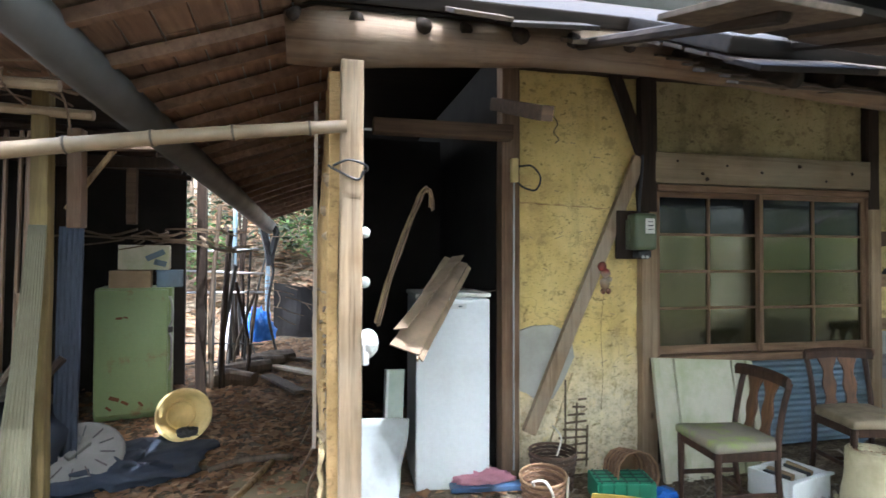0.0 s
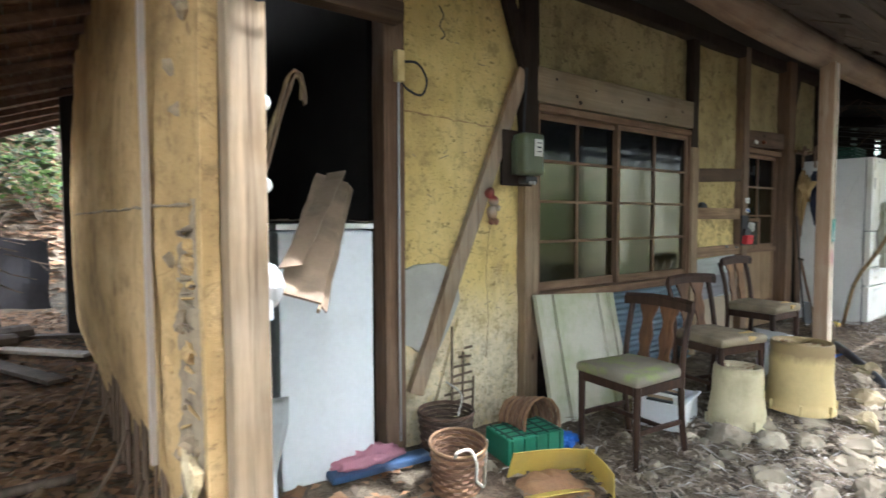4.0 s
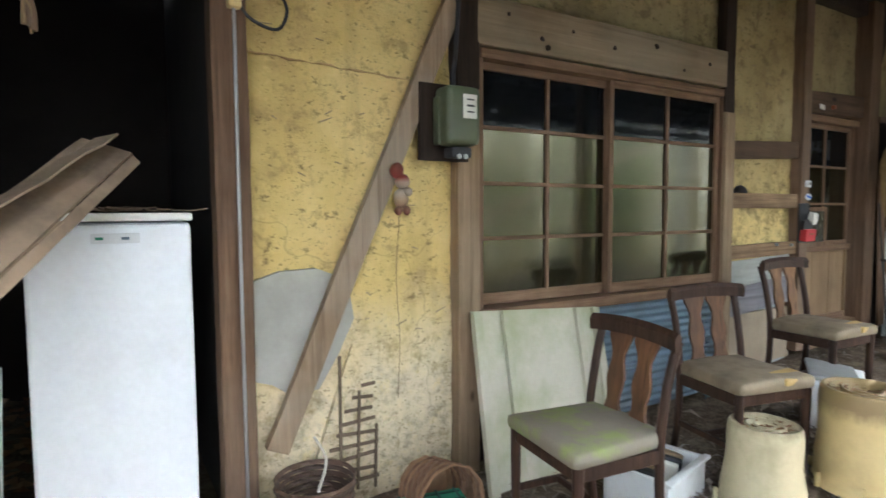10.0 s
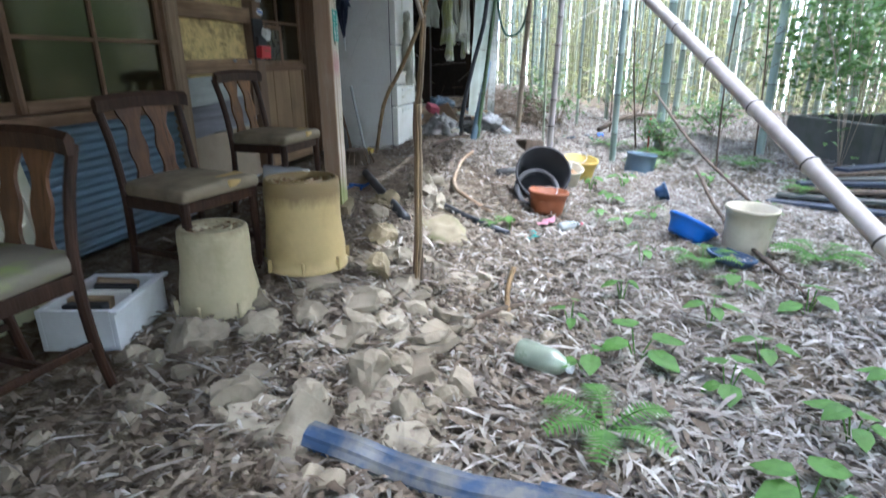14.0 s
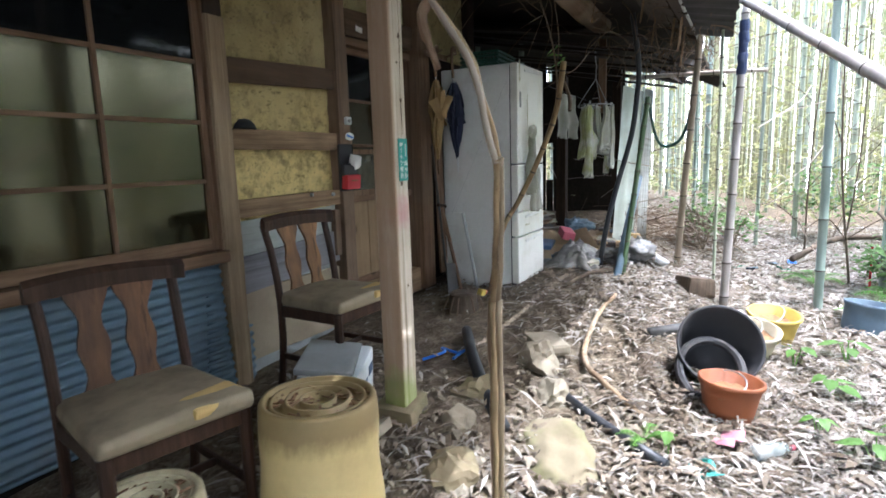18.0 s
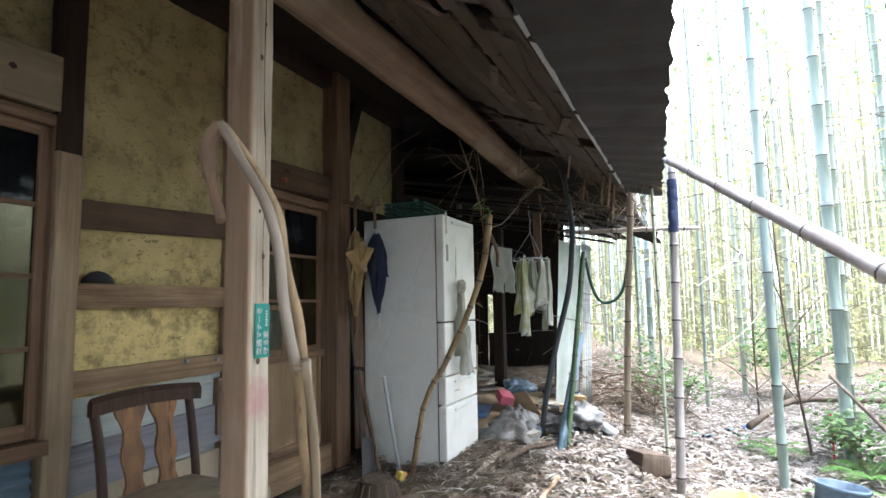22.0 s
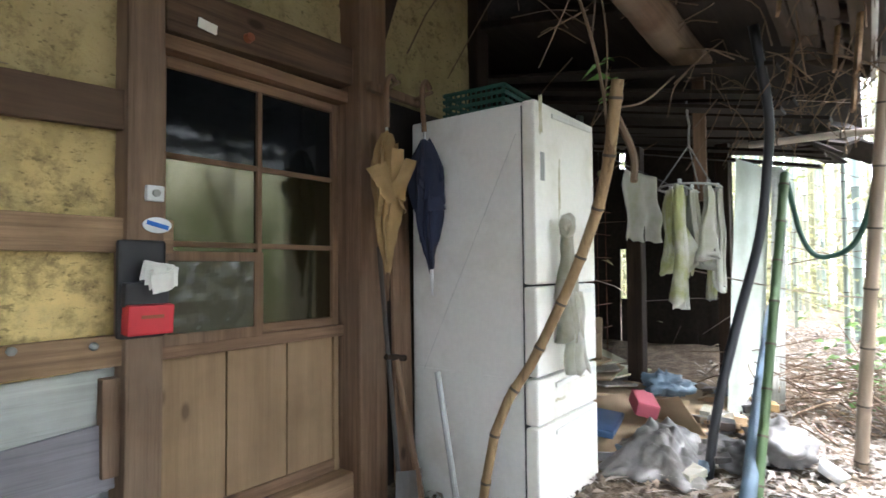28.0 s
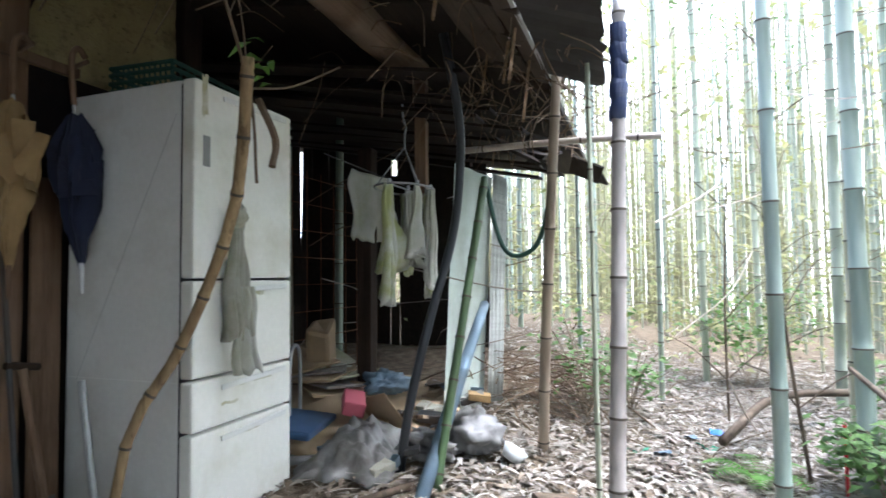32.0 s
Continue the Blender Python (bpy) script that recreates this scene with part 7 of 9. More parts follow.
pail("yellow_pail", "yellow plastic pail with a mouldy rim", stand(7.10, 0.52, 0, 5, -6, -0.02), 0.13, 0.16, 0.22, M_ORANGE, M_LITTER_BR)
pail("beige_pot", "beige plastic pot standing among plants", stand(5.28, -0.56, 0, 2, 0, -0.01), 0.125, 0.15, 0.32, M_BEIGE_PL, M_LITTER_BR, False, cat="pot")
pail("blue_basin", "blue plastic basin tipped among the leaves", stand(5.42, -0.22, 0, 26, 18, 0.02), 0.12, 0.16, 0.13, M_BLUE_PL, None, False, cat="basin")
coil = thing("hose_coil", "coil of dark blue hose on the leaves", "hose", stand(5.0, -0.42, 0, 8, 4, 0.03))
part("hose", tb([((0.10 + 0.012 * (k // 18)) * math.cos(2 * math.pi * k / 18), (0.10 + 0.012 * (k // 18)) * math.sin(2 * math.pi * k / 18), 0.012 * (k // 18)) for k in range(73)], 0.010, 6), M_PIPE_BLUE, coil)
pail("blue_drum", "faded blue plastic drum among ferns", stand(7.75, -0.10, 0, 6, 4, -0.10), 0.15, 0.15, 0.30, M_SHEET_BLUE, None, False, cat="drum")
pail("small_blue_pot", "small dark blue pot lying in leaves", stand(6.55, -0.15, 0, 70, 0, 0.06), 0.05, 0.07, 0.10, M_PIPE_BLUE, None, False, cat="pot")


def strewn_pipe(name, label, pts, r, material):
    t = thing(name, label, "pipe")
    smooth(part("pipe", tb([onto(x, y, dz) for x, y, dz in pts], r, 12), material, t))
    return t


strewn_pipe("black_pipe", "black plastic pipe lying on the soil", [(5.38, 1.52, 0.02), (5.25, 1.30, 0.02), (5.16, 1.12, 0.02), (5.05, 0.94, 0.03)], 0.024, M_HOSE)
strewn_pipe("black_pipe", "dark pipe stub lying beside the tubs", [(5.80, 2.22, 0.03), (5.45, 2.02, 0.06), (5.05, 1.76, 0.04), (4.85, 1.58, 0.02)], 0.032, M_HOSE)
strewn_pipe("black_pipe", "short dark pipe behind the black tub", [(6.45, 1.22, 0.03), (6.72, 1.02, 0.06)], 0.035, M_PIPE_GREY)
crooked = thing("crooked_branch", "pale crooked branch lying on the soil", "branch")
smooth(part("branch", rough_up(tb(spline([onto(7.05, 1.56, 0.03), onto(6.45, 1.55, 0.05), onto(5.88, 1.49, 0.07), onto(5.68, 1.43, 0.05), onto(5.6, 1.34, 0.03), onto(5.40, 1.10, 0.02)], 6), 0.016, 8), 0.004, 9), M_BRACE, crooked))
stump = thing("tree_stump", "rough dark stump block lying by the bamboo prop", "stump", stand(7.75, 1.06, 25, 6, 8, 0.0))
part("block", rough_up(bx((0, 0, 0.06), (0.34, 0.22, 0.17), None, 0.03), 0.022, 7), M_BARK, stump)
rope = thing("blue_rope", "short tangle of blue rope on the soil", "rope")
part("rope", tb(spline([onto(5.35, 2.28, 0.01), onto(5.46, 2.20, 0.03), onto(5.55, 2.26, 0.015), onto(5.50, 2.12, 0.02), onto(5.62, 2.10, 0.02), onto(5.42, 2.12, 0.015)], 6), 0.009, 6), M_BLUE_PL, rope)


def gutter_piece(parent, a, b, r, seed):
    """An open ribbed half-round channel lying from a to b."""
    bm = bmesh.new()
    g = []
    d = Vector((b[0] - a[0], b[1] - a[1], 0)).normalized()
    side = Vector((-d.y, d.x, 0))
    for i in range(17):
        u = i / 16
        x, y = a[0] + (b[0] - a[0]) * u, a[1] + (b[1] - a[1]) * u
        c = Vector((x, y, ground_z(x, y) + 0.03 + 0.012 * noise.noise((u * 3, seed, 0))))
        g.append([bm.verts.new(c + side * r * math.cos(q) * (1 + 0.06 * math.sin(9 * q)) + Vector((0, 0, r * 0.75 * math.sin(q) * (1 + 0.06 * math.sin(9 * q))))) for q in (math.pi * (k / 16) * 1.2 - 0.3 for k in range(17))])
    for p, q in zip(g, g[1:]):
        for k in range(16):
            bm.faces.new((p[k], q[k], q[k + 1], p[k + 1]))
    bm.normal_update()
    bmesh.ops.solidify(bm, geom=bm.faces[:], thickness=0.004)
    return part("channel", bm, M_GUTTER, parent)


duct = thing("blue_gutter", "broken lengths of ribbed blue gutter lying on the leaves", "gutter", None)
gutter_piece(duct, (2.86, 1.30), (2.80, 0.52), 0.050, 1)
gutter_piece(duct, (2.83, 0.56), (2.77, 0.10), 0.046, 2)
gutter_piece(duct, (2.80, 0.30), (2.98, -0.45), 0.040, 3)


def bottle(m, label, r, h, material, cap=M_STYRO):
    t = thing("plastic_bottle", label, "bottle", m, "plastic bottles")
    bm = lathe([(0, 0), (r * 0.9, 0), (r, h * 0.04), (r, h * 0.30), (r * 0.95, h * 0.34), (r, h * 0.38), (r, h * 0.66), (r * 0.7, h * 0.82), (r * 0.3, h * 0.92), (r * 0.3, h)], 20)
    smooth(part("body", bm, material, t))
    part("cap", tb([(0, 0, h * 0.95), (0, 0, h * 1.03)], r * 0.36, 10), cap, t)
    return t


bottle(stand(3.62, 0.70, -28, 90, 0, 0.06), "green-tinged empty plastic bottle lying in leaves", 0.055, 0.24, M_PET_GREEN)
b1 = bottle(stand(1.02, 2.20, 75, 90, 0, 0.09), "large empty clear plastic bottle with a red cap", 0.10, 0.36, M_PET, M_RED)
part("label_band", tb([(0, 0, 0.16), (0, 0, 0.22)], 0.102, 20), M_SHEET_BLUE, b1, "pale blue label")
bottle(stand(0.92, 2.42, 150, 90, 0, 0.045), "small crushed clear plastic bottle", 0.035, 0.20, M_PET)
bottle(stand(0.72, 1.98, 80, 90, 0, 0.05), "clear plastic bottle with a yellow label on the soil", 0.05, 0.26, M_PET, M_YELLOW)
bottle(stand(5.35, 0.62, 40, 90, 0, 0.04), "flattened clear bottle by the red bucket", 0.035, 0.20, M_PET, M_PINKBOX)

bd = thing("mossy_boulder", "broad flat boulder with yellow-green moss sunk in the soil", "boulder", stand(4.92, 1.36, 20, 0, 0, -0.02))
bm = blob(0.27, 321, (1.0, 0.62, 0.34), 4, 0.25)
smooth(part("boulder", rough_up(rough_up(bm, 0.02, 7), 0.008, 26), M_ROCK_MOSS, bd))
fs = thing("flat_stone", "flat pale stone lying on the bare soil", "stone", stand(5.85, 1.72, 35, 4, 3, 0.0))
part("stone", rough_up(bx((0, 0, 0.02), (0.34, 0.20, 0.07), None, 0.02), 0.02, 8), M_ROCK, fs)
st0 = thing("log_stump", "low frayed log stump by the door sill", "stump", stand(6.32, 2.50, 15, 0, 0, -0.01))
part("stump", rough_up(lathe([(0.0, 0.0), (0.12, 0.0), (0.105, 0.06), (0.10, 0.13), (0.085, 0.14), (0.0, 0.135)], 18), 0.014, 16), M_BARK, st0)
for k in range(9):
    rr = random.Random(1400 + k)
    a = rr.uniform(0, 6.28)
    part("loose_fibre", tb([(0.11 * math.cos(a), 0.11 * math.sin(a), 0.12), (0.16 * math.cos(a), 0.16 * math.sin(a), 0.0)], 0.006, 5), M_TWIG, st0)
toy = thing("orange_scrap", "small orange and red plastic scrap by the stump", "scrap", stand(6.55, 2.46, 0, 0, 0, 0.02))
part("scrap", rough_up(bx((0, 0, 0.03), (0.07, 0.05, 0.05), (10, 20, 0), 0.012), 0.008, 20), M_ORANGE, toy)
part("red_tip", rough_up(bx((0.05, 0, 0.02), (0.05, 0.04, 0.03), (0, 0, 20), 0.01), 0.006, 20), M_RED, toy)
wrap = thing("teal_wrapper", "crumpled teal plastic wrapper in the leaves", "wrapper", stand(5.05, 0.80, 30, 0, 0, 0.015))
part("film", rough_up(sheet(0.14, 0.09, 12, 8, lambda x, z: 0.012 * math.sin(60 * x + 20 * z), 0.002), 0.01, 22), mat_plain("teal_film", (0.05, 0.32, 0.28), (0.10, 0.20, 0.18), 0.4, 0.3), wrap).matrix_basis = pose(0, 0, 0, 80, 0, 0)
wrap2 = thing("white_wrapper", "crumpled pink and white wrapper by the red bucket", "wrapper", stand(5.36, 0.79, -20, 0, 0, 0.015))
part("film", rough_up(sheet(0.15, 0.10, 12, 8, lambda x, z: 0.012 * math.sin(50 * x), 0.002), 0.012, 20), M_PINK, wrap2).matrix_basis = pose(0, 0, 0, 75, 0, 0)

# rubble fallen from the walls
M_DUST_SLAB = mat_plain("dusty_broken_slab", (0.31, 0.27, 0.20), (0.10, 0.08, 0.055), 0.9, 0.95, big=5, fine=26, bmp=0.8)
slabs = random.Random(271)
for k in range(16):
    x, y = slabs.uniform(2.75, 4.45), slabs.uniform(0.95, 1.85)
    w = slabs.uniform(0.10, 0.24) * (0.7 if y > 1.6 else 1.0)
    if math.hypot(x - 4.01, y - 1.87) < 0.38 or math.hypot(x - 3.5, y - 1.85) < 0.34 or math.hypot(x - 4.1, y - 1.29) < 0.12:
        continue
    st = thing("plaster_lump", "angular dusty lump of fallen plaster", "rubble", stand(x, y, slabs.uniform(0, 360), slabs.uniform(-24, 24), slabs.uniform(-24, 24), 0.0), "rubble on the soil")
    bm = bmesh.new()
    n = slabs.randrange(5, 8)
    ring = [(w * slabs.uniform(0.45, 0.75) * math.cos(math.tau * q / n), w * slabs.uniform(0.35, 0.6) * math.sin(math.tau * q / n)) for q in range(n)]
    th = slabs.uniform(0.03, 0.06)
    lo, hi = [bm.verts.new((u, v, -th)) for u, v in ring], [bm.verts.new((u * 0.92, v * 0.92, th * 0.6)) for u, v in ring]
    bm.faces.new(lo[::-1])
    bm.faces.new(hi)
    for q in range(n):
        bm.faces.new((lo[q], lo[(q + 1) % n], hi[(q + 1) % n], hi[q]))
    bmesh.ops.subdivide_edges(bm, edges=bm.edges[:], cuts=4, use_grid_fill=True)
    bmesh.ops.triangulate(bm, faces=bm.faces[:])
    part("lump", rough_up(rough_up(bm, 0.030, 11, k), 0.012, 34, k), M_DUST_SLAB, st)
crumbs = bmesh.new()
for k in range(900):
    x, y = slabs.uniform(2.3, 5.6), slabs.triangular(0.55, 2.6, 1.4)
    r = slabs.uniform(0.006, 0.024)
    m = stand(x, y, slabs.uniform(0, 360), slabs.uniform(0, 360), 0, 0.012 + r * 0.4)
    vs = [crumbs.verts.new(m @ Vector((r * a * slabs.uniform(0.5, 1.2), r * b * slabs.uniform(0.5, 1.2), r * c * slabs.uniform(0.4, 1.0)))) for a, b, c in ((1, 0, 0), (0, 1, 0), (-1, 0, 0), (0, -1, 0), (0, 0, 1), (0, 0, -1))]
    for q in range(4):
        crumbs.faces.new((vs[q], vs[(q + 1) % 4], vs[4]))
        crumbs.faces.new((vs[(q + 1) % 4], vs[q], vs[5]))
tagged(part("plaster_crumbs", crumbs, M_DUST_SLAB), "small crumbs of fallen plaster in the soil", "rubble", kind="stuff")
rub = random.Random(11)
spots = [(3.19, 1.98, 0.15), (3.27, 1.27, 0.13), (3.59, 1.67, 0.12), (3.37, 1.79, 0.12), (3.58, 1.90, 0.10), (3.40, 1.19, 0.10), (3.50, 1.10, 0.09), (3.36, 0.90, 0.10), (4.12, 1.52, 0.13), (3.82, 1.22, 0.10), (4.45, 1.62, 0.15), (5.05, 1.78, 0.13), (3.15, 1.06, 0.10), (3.27, 0.94, 0.08), (3.82, 1.48, 0.12), (5.62, 1.70, 0.17), (5.35, 1.52, 0.13), (2.95, 1.62, 0.12), (3.05, 1.40, 0.10), (2.80, 1.85, 0.09), (3.05, 2.12, 0.08), (3.62, 1.40, 0.09), (4.72, 1.75, 0.09), (4.52, 2.20, 0.08), (4.30, 1.45, 0.10)]
for k, (x, y, r) in enumerate(spots):
    st = thing("rubble_stone", "lump of broken clay plaster and stone" if k % 3 else "pale angular stone among the rubble", "stone", stand(x, y, rub.uniform(0, 360), 0, 0, r * 0.05), "rubble on the soil")
    part("lump", chunk(r * 1.1, k + 1, 3), M_ROCK_DK if k in (10, 11, 8) else M_ROCK, st)
for k in range(18):
    x, y = rub.gauss(3.45, 0.4), rub.gauss(1.35, 0.35)
    sd = thing("plaster_shard", "flat pale shard of fallen wall plaster", "plaster shard", stand(x, y, rub.uniform(0, 360), rub.uniform(-22, 22), rub.uniform(-22, 22), 0.03), "shards of plaster on the soil")
    bm = bx((0, 0, 0), (rub.uniform(0.10, 0.24), rub.uniform(0.07, 0.15), 0.035), None, 0.006)
    bmesh.ops.subdivide_edges(bm, edges=bm.edges[:], cuts=1, use_grid_fill=True)
    part("shard", rough_up(rough_up(bm, 0.035, 9, k), 0.010, 30, k), M_ROCK, sd)
for k in range(150):
    x, y = rub.gauss(3.5, 0.5), rub.gauss(1.4, 0.45)
    r = rub.uniform(0.02, 0.055)
    st = thing("rubble_stone", "small clod of broken plaster", "stone", stand(x, y, rub.uniform(0, 360), 0, 0, r * 0.2), "rubble on the soil")
    part("lump", chunk(r * 1.2, 40 + k), M_ROCK, st)

# things on the ground before the open bay
wicker = thing("woven_basket", "small woven bamboo basket with white rope handles", "basket", stand(1.55, 2.52, 15, 6, -5, 0.0))


def weave(r0, r1, h, rows, n=44):
    bm = bmesh.new()
    for j in range(rows):
        z0, z1 = h * j / rows, h * (j + 0.9) / rows
        ra, rb = r0 + (r1 - r0) * z0 / h, r0 + (r1 - r0) * z1 / h
        lo, hi, mid = [], [], []
        for k in range(n):
            a = 2 * math.pi * k / n
            w = 0.004 * (1 if (k // 2 + j) % 2 else -1)
            lo.append(bm.verts.new(((ra + w * 0.3) * math.cos(a), (ra + w * 0.3) * math.sin(a), z0)))
            mid.append(bm.verts.new(((ra + rb) / 2 * math.cos(a) + (0.003 + w) * math.cos(a), (ra + rb) / 2 * math.sin(a) + (0.003 + w) * math.sin(a), (z0 + z1) / 2)))
            hi.append(bm.verts.new(((rb + w * 0.3) * math.cos(a), (rb + w * 0.3) * math.sin(a), z1)))
        for k in range(n):
            q = (k + 1) % n
            bm.faces.new((lo[k], lo[q], mid[q], mid[k]))
            bm.faces.new((mid[k], mid[q], hi[q], hi[k]))
    bm.normal_update()
    bmesh.ops.solidify(bm, geom=bm.faces[:], thickness=0.004)
    return bm


def mat_weave(name, a, b):
    m, nt, p = shader(name)
    g = nt.nodes.new("ShaderNodeNewGeometry")
    c = ramp(nt, g.outputs["Random Per Island"], [(0.0, a), (0.4, a), (0.6, b), (1.0, b)])
    c = mixc(nt, ramp(nt, noise_tex(nt, coords(nt), 25, 4), [(0.4, (0,) * 3), (0.7, (0.5,) * 3)]), c, tuple(x * 0.5 for x in a))
    nt.links.new(c, p.inputs["Base Color"])
    p.inputs["Roughness"].default_value = 0.7
    return m


M_WEAVE = mat_weave("brown_weave", (0.30, 0.17, 0.09), (0.15, 0.08, 0.045))
M_WEAVE_DK = mat_weave("dark_weave", (0.13, 0.08, 0.05), (0.07, 0.045, 0.03))
part("weave", weave(0.115, 0.14, 0.26, 12), M_WEAVE, wicker)
part("base", lathe([(0, 0.004), (0.115, 0.004), (0.115, 0.0)], 24), M_WICKER, wicker)
part("rim", tb([(0.142 * math.cos(2 * math.pi * k / 30), 0.142 * math.sin(2 * math.pi * k / 30), 0.262) for k in range(31)], 0.008, 6), M_WICKER, wicker)
part("rope_handle", tb(spline([(-0.12, -0.07, 0.26), (-0.15, -0.10, 0.31), (-0.09, -0.13, 0.31), (-0.04, -0.14, 0.22), (-0.02, -0.13, 0.12), (0.06, -0.12, 0.04)], 5), 0.008, 6), M_ROPE, wicker)
part("rope_handle", tb([(0.12, -0.09, 0.26), (0.10, -0.10, 0.02)], 0.008, 6), M_ROPE, wicker)
wb = thing("woven_basket", "dark woven tub with a thin handle by the lath hole", "basket", stand(1.78, 2.90, 0, 0, 0, 0.0))
part("weave", weave(0.135, 0.165, 0.26, 11), M_WEAVE_DK, wb)
part("base", lathe([(0, 0.006), (0.135, 0.006), (0.135, 0.0)], 24), M_WICKER_DK, wb)
part("handle", tb(spline([(-0.04, -0.16, 0.27), (0.0, -0.14, 0.38), (0.0, 0.0, 0.42)], 5), 0.006, 6), M_ROPE, wb)
wc = thing("woven_basket", "brown woven basket lying on its side by the wall", "basket", stand(2.24, 2.82, 0, 84, 0, 0.14) @ pose(0, 0, 0, 0, 0, 0))
part("weave", weave(0.12, 0.15, 0.26, 11), M_WEAVE, wc)
part("base", lathe([(0, 0.006), (0.12, 0.006), (0.12, 0.0)], 24), M_WICKER, wc)
gc = thing("green_crate", "upturned green plastic crate with a grid base", "crate", stand(2.14, 2.62, -12, 0, 0, 0.0))
part("body", bx((0, 0, 0.075), (0.38, 0.25, 0.15), None, 0.012), M_GREEN_PL, gc)
for k in range(5):
    part("rib", bx((-0.16 + 0.08 * k, -0.128, 0.075), (0.014, 0.012, 0.14), None, 0.003), M_GREEN_PL, gc)
    part("rib", bx((-0.16 + 0.08 * k, 0, 0.152), (0.010, 0.24, 0.008), (0, 0, 0), 0.002), M_DKGREEN_PL, gc)
for k in range(4):
    part("rib", bx((0, -0.09 + 0.06 * k, 0.151), (0.36, 0.008, 0.008), None, 0.002), M_DKGREEN_PL, gc)
bs = crumple("blue_bag", "crumpled bright blue plastic bag by the crate", "plastic bag", stand(2.40, 2.55, 0, dz=0.03), 0.07, M_BLUE_PL, 8.0, (1.4, 1.0, 0.6))
oc = thing("broken_crate", "broken orange-yellow plastic crate full of dead leaves", "crate", stand(1.93, 2.20, -24, 0, 4, 0.0))
part("panel", sheet(0.46, 0.17, 8, 4, lambda x, z: 0.02 * math.sin(6 * x), 0.005), M_ORANGE, oc).matrix_basis = pose(-0.2, 0.16, 0.0, 24, 0, 0)
part("panel", sheet(0.34, 0.16, 8, 4, lambda x, z: 0.015 * math.sin(8 * x), 0.005), M_ORANGE, oc).matrix_basis = pose(0.24, 0.14, 0.0, 6, 0, -96)
part("panel", sheet(0.30, 0.10, 8, 4, lambda x, z: 0.01 * math.sin(8 * x), 0.005), M_ORANGE, oc).matrix_basis = pose(-0.22, -0.12, 0.03, 70, 0, 8)
part("leaves", rough_up(lathe([(0, 0.05), (0.14, 0.045), (0.2, 0.0)], 18), 0.02, 18), M_LITTER_BR, oc, "dead leaves in the crate")
strip = thing("blue_strip", "dark blue ribbed plastic strip on the soil", "plastic strip", stand(1.35, 2.92, -6, 0, 0, 0.03))
part("strip", rough_up(bx((0, 0, 0.015), (0.58, 0.11, 0.035), None, 0.008), 0.006, 8), M_PIPE_BLUE, strip)
crumple("pink_cloth", "crumpled pink and white cloth before the freezer", "cloth", stand(1.32, 3.0, 0, dz=0.05), 0.14, M_PINK, 9.0, (1.6, 0.8, 0.5))
crumple("grey_cloth", "crumpled grey rag on the soil", "cloth", stand(0.98, 1.86, 0, dz=0.04), 0.12, M_BAG, 10.0, (1.6, 0.9, 0.45))
crumple("white_basin", "upturned white plastic basin half buried", "basin", stand(1.55, 1.72, 0, dz=0.03), 0.13, M_STYRO, 12.0, (1.2, 0.9, 0.5), 0.08)

# white freezer and lumber in the open bay
fz = thing("chest_freezer", "tall white enamelled freezer in the open bay", "freezer", pose(0.84, 3.02, 0.12, 0, 0, -3))
part("body", bx((0.255, 0.30, 0.675), (0.51, 0.52, 1.34), None, 0.012), M_WHITE, fz)
part("door", bx((0.255, 0.015, 0.685), (0.515, 0.05, 1.31), None, 0.014), M_WHITE, fz)
part("top_lid", bx((0.255, 0.28, 1.365), (0.53, 0.58, 0.03), None, 0.008), M_FRIDGE, fz)
part("name_plate", bx((0.27, -0.014, 1.29), (0.15, 0.006, 0.035), None, 0.002), M_STYRO, fz, "pale blue control strip")
for k in range(3):
    part("plate_mark", bx((0.22 + 0.04 * k, -0.018, 1.29), (0.025, 0.003, 0.01), None, 0), (M_GREEN_PL, M_STYRO, M_SHEET_BLUE)[k], fz)
twig_mess("dry_twigs", "dry stalks lying on top of the freezer", 14, (0.95, 3.05, 1.515), (1.30, 3.4, 1.525), 12, 0.18, 0.005, M_TWIG, 0.0)
slab = thing("leaning_board", "long warped board with a folded edge leaning across the bay", "board", None)


def strip_between(a, b, side, w, t, n=10):
    """A warped strip from a to b, w wide towards side."""
    a, b, side = Vector(a), Vector(b), Vector(side)
    u = (b - a).normalized()
    s = (side - u * side.dot(u)).normalized()
    nrm = u.cross(s)
    bm = bmesh.new()
    g = []
    for i in range(n + 1):
        p = a.lerp(b, i / n)
        wob = 0.012 * noise.noise(p * 6)
        g.append([bm.verts.new(p + nrm * (dt + wob) + s * (f * w * (1 + 0.06 * noise.noise(p * 9)))) for f, dt in ((0, 0), (1, 0), (1, t), (0, t))])
    for p, q in zip(g, g[1:]):
        for k in range(4):
            bm.faces.new((p[k], p[(k + 1) % 4], q[(k + 1) % 4], q[k]))
    bm.faces.new(g[0][::-1])
    bm.faces.new(g[-1])
    bmesh.ops.recalc_face_normals(bm, faces=bm.faces[:])
    return bm


part("panel", strip_between((0.726, 2.308, 1.20), (1.167, 2.905, 1.70), (-0.17, 0.08, 0.06), 0.17, 0.010), M_CORK, slab)
part("flap", strip_between((0.60, 2.40, 1.34), (1.06, 2.925, 1.752), (0.10, -0.05, 0.035), 0.095, 0.006), M_CORK, slab, "folded upper edge")
part("side_edge", strip_between((0.726, 2.300, 1.195), (1.167, 2.900, 1.695), (0.55, 0.15, -0.55), 0.035, 0.006), M_CORK, slab)
part("corrugated_edge", strip_between((0.72, 2.296, 1.185), (0.98, 2.64, 1.475), (-0.2, 0.1, -0.75), 0.022, 0.012), M_CARD, slab, "torn corrugated edge")
